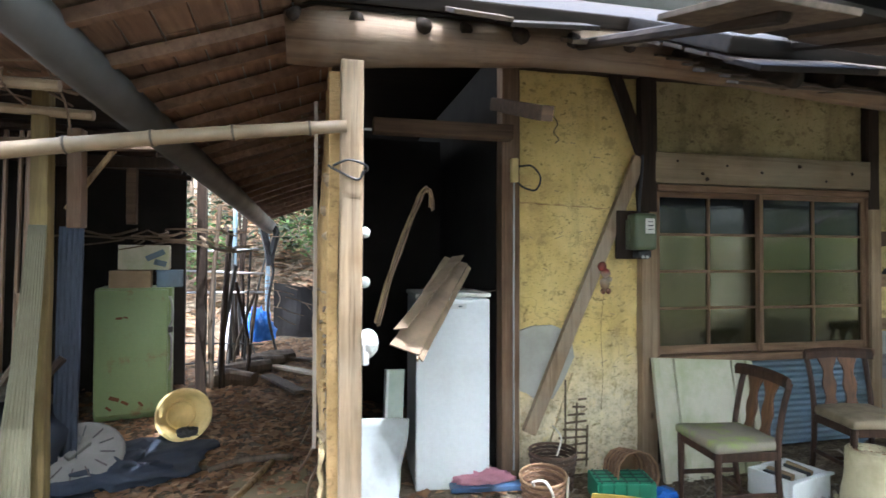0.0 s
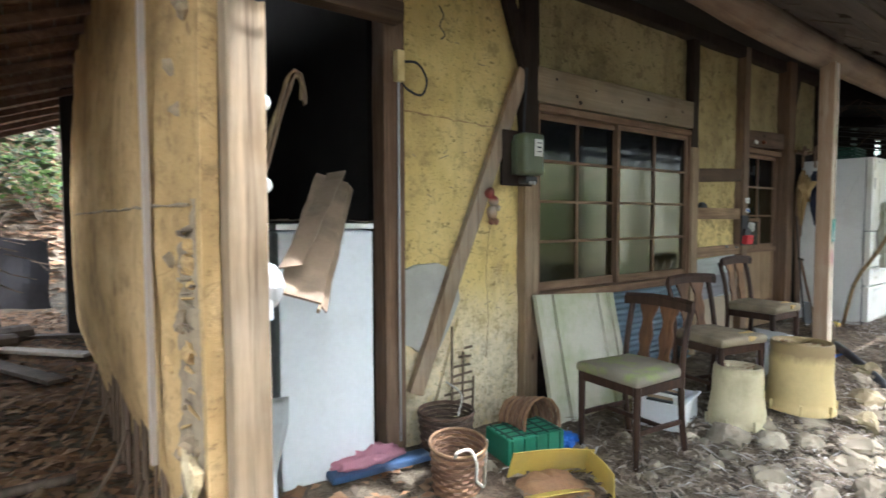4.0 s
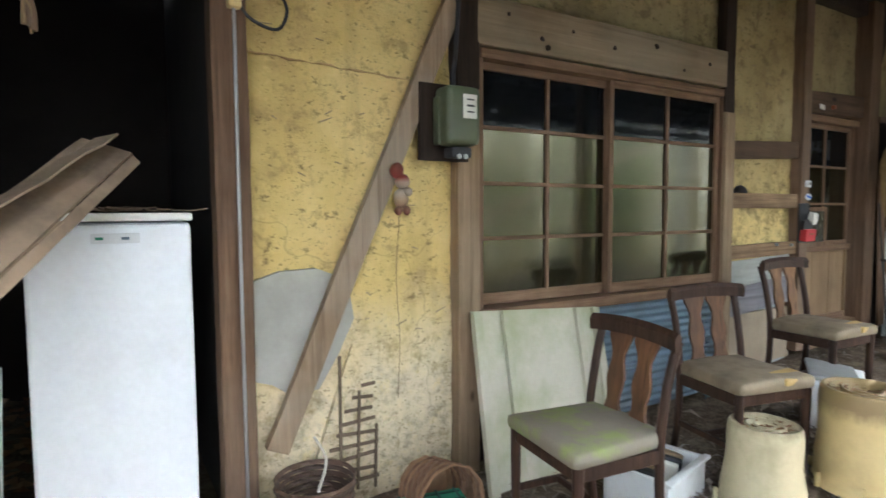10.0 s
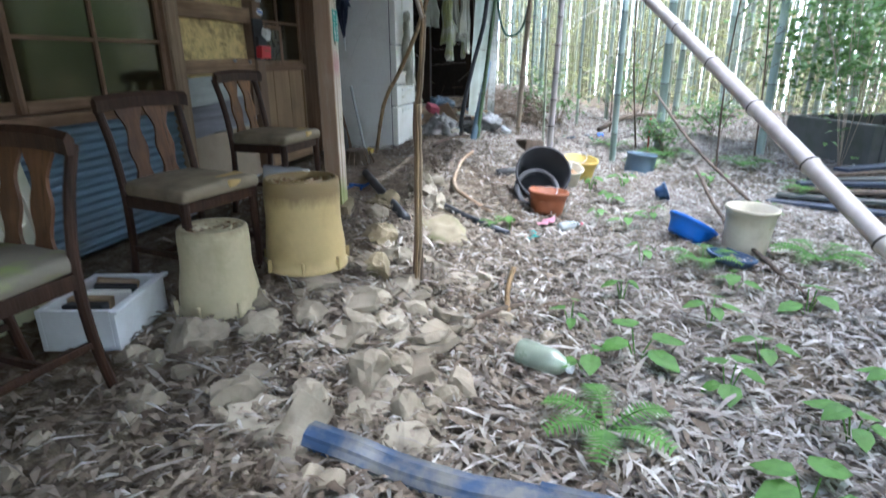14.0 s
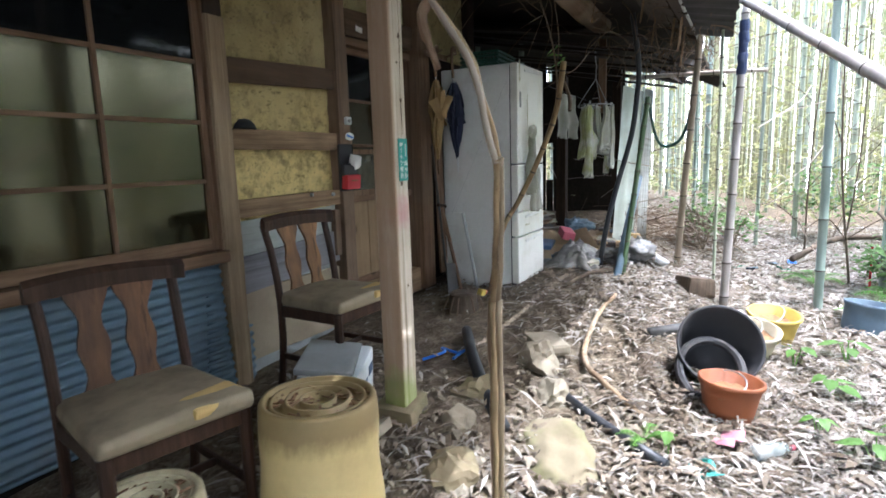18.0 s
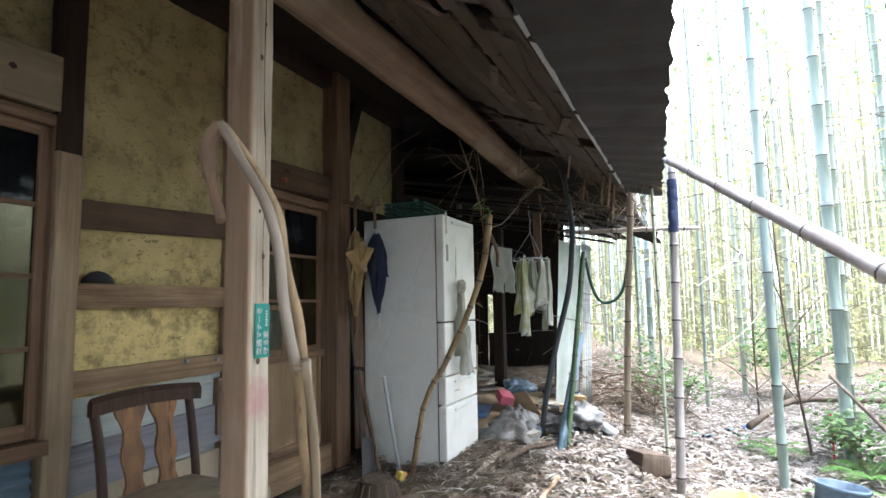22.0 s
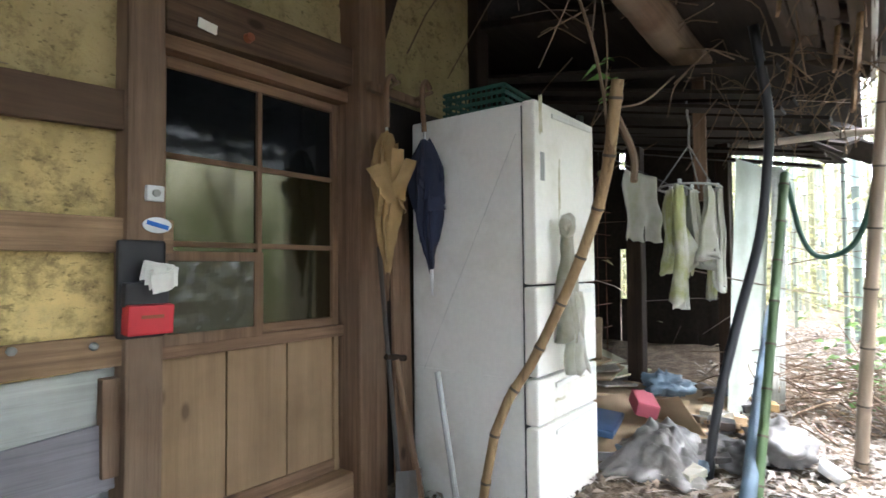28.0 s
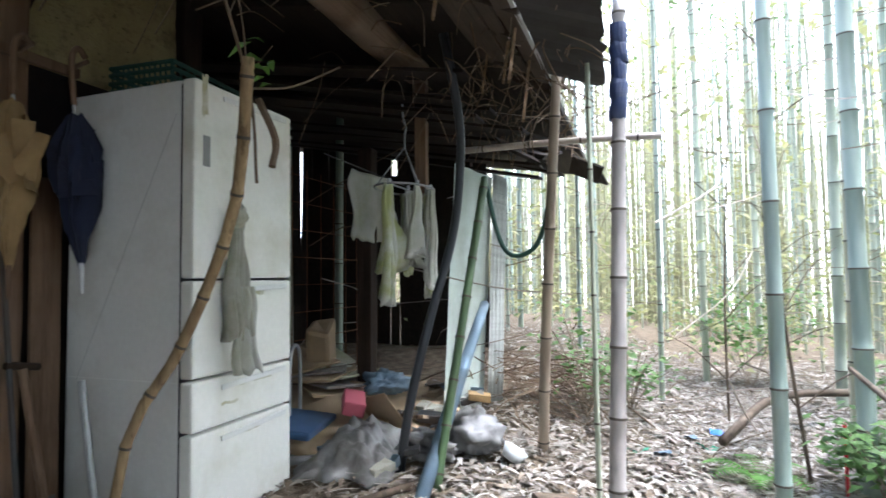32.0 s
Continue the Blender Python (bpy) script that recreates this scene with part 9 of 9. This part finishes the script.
# Dense bamboo out of view, added to shade the yard and the ground.
for i, (x, y) in enumerate(((-3.2, -3.4), (-2.1, -4.6), (-1.2, -3.1), (-0.2, -4.9), (0.6, -3.6), (1.6, -4.4), (-2.6, -2.4), (2.4, -3.4), (-3.9, -5.2), (3.4, -4.8), (4.3, -3.9), (5.1, -4.9), (3.0, -5.8), (4.9, -6.2), (1.0, -6.0), (-1.3, -6.3), (-2.9, -1.6), (2.2, -5.2), (-2.7, -0.3), (-3.4, 0.7), (-2.5, -1.2), (-3.6, -0.9), (2.5, -2.6), (1.5, -2.4), (3.5, -2.9), (0.2, -2.6), (-0.9, -2.3), (-1.9, -3.0))):
    bamboo(x, y, i % 6, 61 * i, dense=True)
gr = random.Random(31)
count = 0
while count < 225:
    x, y = gr.uniform(-8, 30), gr.uniform(-20, 6)
    if x < 5 and y > -4.2 or x < 9 and y > -4.0 or 9 <= x < 15 and y > -2.2 and x < 12.5 - 0.3 * y and y < 3 or y > 4 and x < 13:
        continue
    if x < 0 and gr.random() < 0.6:
        continue
    d = math.hypot(x - 6, y - 1)
    if d > 12 and gr.random() < 0.35:
        continue
    bamboo(x, y, gr.randrange(6), gr.uniform(0, 360), gr.uniform(0.75, 1.15), gr.random() < 0.75)
    count += 1


# Unseen stems added to the south, filling what the panes reflect.
for i in range(70):
    bamboo(gr.uniform(-5, 8.5), gr.uniform(-15, -5), i % 6, 29 * i, gr.uniform(0.9, 1.3), i % 2 == 0, i % 4 == 0)


def far_grove():
    """The depth of the grove, too far to tell stems apart."""
    rr = random.Random(5)
    bm = bmesh.new()
    for _ in range(1500):
        a = rr.uniform(-75, 28)
        d = rr.uniform(20, 52)
        x, y = 5 + d * math.cos(radians(a)), d * math.sin(radians(a))
        z = ground_z(x, y)
        r = rr.uniform(0.035, 0.075)
        tube(bm, [(x, y, z - 0.5), (x + rr.uniform(-0.2, 0.2), y, z + 6), (x + rr.uniform(-0.8, 0.8), y, z + 13)], [r, r * 0.8, r * 0.4], 5)
    tagged(part("distant_grove", bm, M_BAM_FAR), "dense pale bamboo stems far back in the grove", "bamboo grove", kind="stuff")

    def sp(q):
        a, d = q.uniform(-80, 28), q.uniform(16, 44)
        x, y = 5 + d * math.cos(radians(a)), d * math.sin(radians(a))
        return (x, y, ground_z(x, y) + q.uniform(0.2, 11) * q.random() ** 0.5)
    me = leaf_cards(26000, sp, 0.30, 6, 4.0)
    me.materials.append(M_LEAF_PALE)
    tagged(new("distant_foliage", me), "pale yellow-green bamboo foliage far back, haze put into its colour", "foliage", kind="stuff")


far_grove()


def sp_mid(q):
    a, d = q.uniform(-78, 30), q.uniform(6, 20)
    x, y = 5.5 + d * math.cos(radians(a)), 0.5 + d * math.sin(radians(a))
    return (x, y, ground_z(x, y) + 0.2 + 6.5 * q.random() ** 1.5)


mid_leaves = leaf_cards(14000, sp_mid, 0.16, 66, 4.0)
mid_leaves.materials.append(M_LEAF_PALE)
tagged(new("grove_foliage", mid_leaves), "thin yellow-green bamboo leaves between the stems", "foliage", kind="stuff")


def sp_south(q):
    y = q.uniform(-15, -5.5)
    return (q.uniform(-9, 3.0 + 0.48 * (3.1 - y)), y, -1.0 + 9 * q.random())


# Southern thicket lies out of view; it darkens the panes' reflections.
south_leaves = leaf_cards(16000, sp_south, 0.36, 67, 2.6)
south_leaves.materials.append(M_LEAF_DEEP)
# Western thicket is out of view, added to block light from that side.
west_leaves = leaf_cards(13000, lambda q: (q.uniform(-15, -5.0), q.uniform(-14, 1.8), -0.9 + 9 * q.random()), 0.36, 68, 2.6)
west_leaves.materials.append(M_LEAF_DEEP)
tagged(new("grove_foliage", west_leaves), "unseen near-black foliage added to block light from the west", "foliage", kind="stuff")
tagged(new("grove_foliage", south_leaves), "unseen near-black foliage away from the house, dark in the panes' reflections", "foliage", kind="stuff")
twig_mess("grove_twigs", "thin bare side twigs between the bamboo stems", 500, (8.5, -8, 0.4), (18, 3.4, 6.0), 91, 1.3, 0.005, M_BAM_PALE, 0.3)
twig_mess("grove_twigs", "dark leafless twigs between the bamboo stems", 420, (9.0, -7, 0.3), (16, 3.4, 5.0), 92, 1.1, 0.004, M_TWIG, 0.3)

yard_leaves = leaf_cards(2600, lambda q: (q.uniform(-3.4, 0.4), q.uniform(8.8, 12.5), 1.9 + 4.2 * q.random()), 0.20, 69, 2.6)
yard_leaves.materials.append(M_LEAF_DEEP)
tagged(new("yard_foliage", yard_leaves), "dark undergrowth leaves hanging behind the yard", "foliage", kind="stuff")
twig_mess("yard_twigs", "dark bare twigs behind the yard", 260, (-2.4, 7.6, 0.8), (0.2, 9.5, 3.4), 93, 0.9, 0.008, M_TWIG, 0.3)

# wooded slope behind the house
sl = random.Random(17)
bark_mesh = []
for k in range(3):
    bm = tb(spline([(0, 0, -0.3), (0.06, 0.04, 2.5), (-0.08, 0.05, 5.5), (0.1, 0, 9.5)], 5), [0.14 - 0.005 * i for i in range(16)], 10)
    rough_up(bm, 0.02, 3, k)
    me = bpy.data.meshes.new("trunk")
    bm.to_mesh(me)
    bm.free()
    me.materials.append(M_BARK)
    bark_mesh.append(me)


def sp_tree(rr):
    a, q = rr.uniform(0, 6.283), rr.uniform(0, 2.0) 
    return (q * math.cos(a), q * math.sin(a), 4.5 + 5 * rr.random())


tree_leaf = leaf_cards(420, sp_tree, 0.26, 77, 2.4)
tree_leaf.materials.append(M_LEAF)
for i in range(34):
    x, y = sl.uniform(-9, 7), sl.uniform(10.5, 27)
    t = thing("tree", "slender forest tree on the leafy slope", "tree", stand(x, y, sl.uniform(0, 360)), "trees on the slope")
    o = new("trunk", bark_mesh[i % 3])
    o.parent = t
    o.scale = (sl.uniform(0.5, 1.1),) * 2 + (1,)
    for q in range(2):
        a = sl.uniform(0, 360)
        part("limb", tb([(0, 0, 4.2 + q), (0.8 * math.cos(a), 0.8 * math.sin(a), 5.4 + q), (1.5 * math.cos(a), 1.5 * math.sin(a), 6.0 + q)], [0.05, 0.035, 0.015], 6), M_BARK, t)
    o = new("crown", tree_leaf)
    o.parent = t
for i in range(26):
    bamboo(sl.uniform(-8, 5), sl.uniform(9.5, 20), i % 6, 31 * i, 0.8, i % 2 == 0)

# ---- shrubs, ferns and seedlings ----


def shrub(x, y, w, h, n, seed, label, size=0.09, material=M_LEAF):
    t = thing("shrub", label, "shrub", stand(x, y))
    rr = random.Random(seed)
    tips = []
    for k in range(9):
        a = rr.uniform(0, 6.283)
        e = Vector((w * math.cos(a) * rr.uniform(0.4, 1), w * math.sin(a) * rr.uniform(0.4, 1), h * rr.uniform(0.6, 1)))
        m = Vector((e.x * 0.4, e.y * 0.4, e.z * 0.55))
        part("stem", tb(spline([(0, 0, -0.05), m, e], 4), [0.004] * 9, 5), M_BAM_GREY, t)
        tips += [m, e, m.lerp(e, 0.5)]

    def sp(q):
        c = q.choice(tips)
        return (c.x + q.gauss(0, 0.14 * w + 0.05), c.y + q.gauss(0, 0.14 * w + 0.05), max(0.05, c.z + q.gauss(0, 0.10 * h)))
    me = leaf_cards(n * 3, sp, size, seed, 2.6)
    me.materials.append(material)
    o = new("foliage", me)
    o.parent = t
    return t


shrub(9.6, -2.9, 0.9, 2.7, 420, 1, "leafy green shrub under the bamboo")
shrub(11.2, -3.6, 1.0, 3.0, 380, 2, "tall leafy shrub under the bamboo")
shrub(7.9, -4.4, 1.0, 2.9, 380, 3, "tall leafy shrub at the grove edge")
shrub(9.35, 1.12, 0.34, 0.75, 75, 4, "straggly green vine by the bamboo prop", 0.07)
shrub(9.9, 0.85, 0.35, 0.5, 60, 5, "low green vine on the brush pile", 0.07)
shrub(12.0, -0.3, 0.7, 1.1, 160, 6, "low green undergrowth in the grove")
shrub(10.3, -1.3, 0.5, 0.6, 120, 7, "low green undergrowth in the grove", 0.08)
shrub(8.9, -0.5, 0.4, 0.45, 100, 8, "low fern undergrowth by the blue drum", 0.08)
shrub(0.2, 11.5, 0.9, 1.4, 260, 9, "green shrub on the wooded slope", 0.12)
shrub(-2.2, 10.5, 0.9, 1.6, 260, 10, "green shrub behind the shed", 0.12)
sprig = leaf_cards(9, lambda q: (6.86 + q.uniform(-0.06, 0.10), 1.93 + q.uniform(-0.05, 0.05), 2.14 + q.uniform(-0.05, 0.08)), 0.09, 11, 5.0)
sprig.materials.append(M_LEAF_BRIGHT)
tagged(new("leaf_sprig", sprig), "yellowing bamboo leaves over the refrigerator", "leaves", kind="stuff")


def seedling(x, y, n, r, seed, dz=0.0):
    """A low plant with a few broad leaves."""
    t = thing("seedling", "low plant with broad bright green leaves", "plant", stand(x, y, seed * 40), "seedlings in the leaf litter")
    rr = random.Random(seed)
    for k in range(n):
        a = 6.283 * k / n + rr.uniform(-0.4, 0.4)
        l = r * rr.uniform(0.7, 1.2)
        h = rr.uniform(0.06, 0.14)
        part("stalk", tb([(0, 0, -0.02), (0.3 * l * math.cos(a), 0.3 * l * math.sin(a), h)], 0.003, 4), M_LEAF_BRIGHT, t)
        bm = bmesh.new()
        c, s = math.cos(a), math.sin(a)
        pts = [(0.3, 0), (0.45, 0.26), (0.75, 0.30), (1.0, 0.12), (1.12, 0), (1.0, -0.12), (0.75, -0.30), (0.45, -0.26)]
        mid = bm.verts.new((0.7 * l * c, 0.7 * l * s, h + 0.0))
        ring = [bm.verts.new((l * (u * c - v * s), l * (u * s + v * c), h + 0.02 - 0.04 * u + 0.03 * abs(v))) for u, v in pts]
        for i in range(len(ring)):
            bm.faces.new((mid, ring[i], ring[(i + 1) % len(ring)]))
        part("leaf", bm, M_LEAF_BRIGHT, t)
    return t


for i, (x, y, n, r) in enumerate(((3.72, 0.22, 4, 0.17), (3.55, 0.42, 3, 0.12), (2.98, -0.20, 5, 0.16), (2.80, -0.45, 4, 0.14), (4.4, -0.65, 4, 0.14), (4.0, -1.0, 5, 0.15), (5.9, -0.05, 4, 0.13), (6.3, 0.25, 5, 0.13), (5.75, 0.35, 4, 0.11), (6.9, 0.1, 5, 0.14), (4.9, 0.1, 3, 0.10), (7.2, -0.7, 5, 0.15), (6.1, -0.9, 5, 0.15), (5.2, 0.95, 3, 0.08), (4.6, -1.5, 4, 0.15), (3.3, -1.0, 4, 0.14), (3.55, -0.10, 5, 0.13), (3.85, -0.30, 4, 0.12), (3.35, -0.45, 5, 0.14), (4.15, -0.15, 4, 0.12), (4.3, 0.25, 3, 0.10), (3.95, 0.5, 4, 0.10), (3.65, -0.7, 5, 0.15), (4.6, -0.35, 4, 0.12), (5.6, 0.15, 4, 0.12), (6.6, 0.4, 4, 0.12))):
    seedling(x, y, n, r, i + 1)


def fern(x, y, n, r, seed):
    t = thing("fern", "green fern with feathery fronds", "fern", stand(x, y, 0), "ferns in the leaf litter")
    rr = random.Random(seed)
    for k in range(n):
        a = 6.283 * k / n + rr.uniform(-0.3, 0.3)
        bm = bmesh.new()
        c, s = math.cos(a), math.sin(a)
        axis_pts = [Vector((r * u * c, r * u * s, 0.03 + 0.30 * r * math.sin(2.4 * u))) for u in (i / 14 for i in range(15))]
        tube(bm, axis_pts, 0.0025, 4)
        for i in range(2, 15):
            w = r * 0.30 * math.sin(math.pi * (0.12 + 0.83 * (1 - i / 15.5)))
            for sg in (-1, 1):
                p = axis_pts[i]
                q = p + Vector((-s * sg * w + c * 0.25 * w, c * sg * w + s * 0.25 * w, -0.10 * w))
                e = Vector((c, s, 0)) * r * 0.036
                bm.faces.new([bm.verts.new(v) for v in (p - e, q, p + e)])
        part("frond", bm, M_LEAF_BRIGHT, t)


for i, (x, y, n, r) in enumerate(((3.18, 0.36, 6, 0.22), (4.95, -0.25, 6, 0.22), (5.15, -0.95, 7, 0.26), (3.9, -1.3, 7, 0.26), (8.5, -0.45, 7, 0.32), (7.9, -0.2, 6, 0.26), (9.1, 0.1, 6, 0.3), (6.9, -1.5, 7, 0.3), (5.2, 1.05, 4, 0.12), (8.1, -1.2, 7, 0.3))):
    fern(x, y, n, r, i)

shrub(8.3, -2.2, 0.8, 2.9, 330, 12, "tall dark leafy shrub before the concrete tank", 0.10)
shrub(9.4, -2.0, 0.8, 2.4, 300, 13, "leafy green shrub beside the concrete tank", 0.10)
shrub(7.7, -3.0, 0.9, 3.3, 330, 14, "tall dark leafy shrub at the grove edge", 0.10)


def sapling(x, y, h, seed):
    """A bare twiggy sapling."""
    t = thing("sapling", "bare dark twiggy sapling among the bamboo", "sapling", stand(x, y, seed * 50), "bare saplings")
    rr = random.Random(seed)
    top = Vector((rr.uniform(-0.3, 0.3), rr.uniform(-0.3, 0.3), h))
    line = spline([(0, 0, -0.1), top * 0.4 + Vector((0.08, 0, 0)), top], 5)
    part("trunk", tb(line, [0.012 - 0.0008 * i for i in range(len(line))], 6), M_BARK, t)
    for k in range(9):
        p = line[2 + k % (len(line) - 3)]
        a = rr.uniform(0, 6.283)
        l = rr.uniform(0.3, 0.8)
        e = p + Vector((l * math.cos(a), l * math.sin(a), l * rr.uniform(0.3, 0.9)))
        part("twig", tb(spline([p, p.lerp(e, 0.5) + Vector((0, 0, 0.06)), e], 4), [0.005] * 5 + [0.003] * 4, 5), M_BARK, t)


for i, (x, y, hh) in enumerate(((7.9, -0.9, 3.0), (9.2, -0.2, 3.4), (10.4, 0.1, 2.8), (8.8, -1.5, 3.2), (11.5, -0.4, 3.5))):
    sapling(x, y, hh, i + 1)

for k, (x, y, material) in enumerate(((9.88, 0.29, M_BLUE_PL), (9.60, 0.44, M_SHEET_BLUE), (9.04, 0.72, M_GREEN_PL), (9.59, 0.26, M_GREEN_PL), (10.44, 0.87, M_SHEET_BLUE), (9.2, 0.62, M_SHEET_BLUE))):
    wrapper = thing("plastic_scrap", "small blue or green plastic scrap on the leaves", "scrap", stand(x, y, 40 * k, 12, -8, 0.03), "plastic scraps in the clearing")
    part("scrap", rough_up(sheet(0.13, 0.08, 8, 6, lambda u, v: 0.02 * math.sin(30 * u + k), 0.003), 0.015, 18, k), material, wrapper).matrix_basis = pose(0, 0, 0, 80, 0, 0)
stake = thing("red_stake", "thin red stake standing at the grove edge", "stake", stand(8.97, -0.31))
part("stake", tb([(0, 0, -0.05), (0.01, 0, 0.42)], 0.009, 8), M_RED, stake)

# concrete tank and boards at the edge of the grove
tank = thing("concrete_tank", "mossy grey concrete tank with a hoop, at the grove edge", "tank", stand(9.0, -2.8, 20, dz=-0.45))
for c, s in (((0, -0.6, 0.45), (1.3, 0.12, 0.95)), ((0, 0.6, 0.45), (1.3, 0.12, 0.95)), ((-0.6, 0, 0.45), (0.12, 1.1, 0.95)), ((0.6, 0, 0.45), (0.12, 1.1, 0.95))):
    part("tank_wall", rough_up(bx(c, s, None, 0.02), 0.012, 4), M_TANK, tank)
part("hoop", tb(spline([(-0.8, 0.9, 0.2), (-0.6, 0.4, 0.5), (-0.7, -0.3, 0.95), (-0.6, -0.8, 1.0)], 5), 0.02, 6), M_BAM_PALE, tank)
for k in range(7):
    pl = thing("old_board", "grey-blue rotten board stacked at the grove edge", "board", stand(6.4 + 0.16 * k, -1.5 - 0.12 * k, 60 + 9 * k, 3, 2, 0.03 + 0.03 * k), "stack of boards")
    part("board", rough_up(bx((0, 0, 0.02), (1.0, 0.16, 0.03)), 0.008, 4), (M_SHEET_DUSK, M_TANK, M_BARK)[k % 3], pl)

# ---- leaf litter ----


def litter(name, label, n, area, dens, size, width, material, seed):
    """Thousands of bent dead leaves lying on the ground."""
    rr = random.Random(seed)
    vs, fs = [], []
    while len(fs) < 2 * n:
        x, y = rr.uniform(area[0], area[1]), rr.uniform(area[2], area[3])
        rim = min(x - area[0], area[1] - x, y - area[2], area[3] - y)
        if rr.random() > dens(x, y) * min(1.0, rim / 1.3 + 0.6 * noise.noise((x * 1.1, y * 1.1, seed))):
            continue
        z = ground_z(x, y) + rr.uniform(0.002, 0.030)
        a, l = rr.uniform(0, 6.283), size * rr.uniform(0.5, 1.4)
        w = l * width * rr.uniform(0.7, 1.3)
        c, s = math.cos(a) * l, math.sin(a) * l
        px, py = -math.sin(a) * w, math.cos(a) * w
        t1, t2 = rr.uniform(-0.25, 0.35) * l, rr.uniform(-0.3, 0.3) * w
        b = len(vs)
        vs += [(x - c / 2, y - s / 2, z), (x + px, y + py, z + abs(t1) * 0.5 + t2 + 0.004), (x - px, y - py, z + abs(t1) * 0.5 - t2 + 0.004), (x + c / 2, y + s / 2, z + t1 * 0.6)]
        fs += [(b, b + 1, b + 2), (b + 1, b + 3, b + 2)]
    me = bpy.data.meshes.new(name)
    me.from_pydata(vs, [], fs)
    me.materials.append(material)
    return tagged(new(name, me), label, "leaf litter", kind="stuff")


def dens_front(x, y):
    d = 1.0
    if y > 1.9:
        d = 0.35 if x < 4.6 else 0.75
    if 4.7 < x < 6.6 and 1.2 < y < 2.5:
        d = 0.22 + 0.35 * noise.noise((x * 2, y * 2, 0))
    if y > 0.9:
        d *= 0.26 if x < 6.5 else 0.8
    elif y > 0.45 and x < 6.0:
        d *= 0.55
    return d * (0.75 + 0.5 * noise.noise((x * 1.3, y * 1.3, 5)))


litter("bamboo_leaf_litter", "pale dry bamboo leaves covering the ground", 34000, (1.6, 7.6, -2.6, 3.0), dens_front, 0.085, 0.085, M_LITTER, 1)
litter("brown_leaf_litter", "brown dead leaves and bark on the soil before the house", 13000, (1.4, 8.0, -0.6, 2.95), lambda x, y: (0.30 if 4.8 < x < 6.6 and y > 1.3 else 1.0) if y > 0.5 else 0.25, 0.075, 0.13, M_LITTER_DULL, 8)
litter("bamboo_leaf_litter", "pale dry bamboo leaves between the stems", 22000, (6.0, 14.5, -5.0, 2.6), lambda x, y: 1.0 if y < 1.9 or x > 7.9 else 0.4, 0.11, 0.10, M_LITTER, 2)
litter("brown_leaf_litter", "curled brown dead leaves covering the yard", 9000, (-2.2, 1.5, 0.6, 9.0), lambda x, y: (1.0 if y > 2.6 else 0.6) if x < 0.2 else 0.5, 0.095, 0.28, M_LITTER_BR, 3)
litter("bamboo_leaf_litter", "thick pale bamboo leaves before the heap and the clearing", 15000, (7.4, 12.5, -2.4, 1.9), lambda x, y: 1.0, 0.10, 0.10, M_LITTER, 12)
litter("brown_leaf_litter", "thin scatter of dead leaves over the open ground", 16000, (-7.5, 15.5, -9.0, 3.2), lambda x, y: 0.8 if y < -2.0 or x < 2.2 else 0.15, 0.12, 0.14, M_LITTER_DULL, 15)
litter("straw_litter", "long dry stalks and leaf sheaths on the soil", 2000, (1.8, 8.5, -1.5, 2.9), lambda x, y: 0.35 if y > 0.8 else 0.9, 0.20, 0.03, M_LITTER, 4)
litter("slope_leaf_litter", "brown dead leaves on the wooded slope", 9000, (-5.0, 4.0, 8.5, 20.0), lambda x, y: 1.0, 0.22, 0.28, M_LITTER_BR, 5)
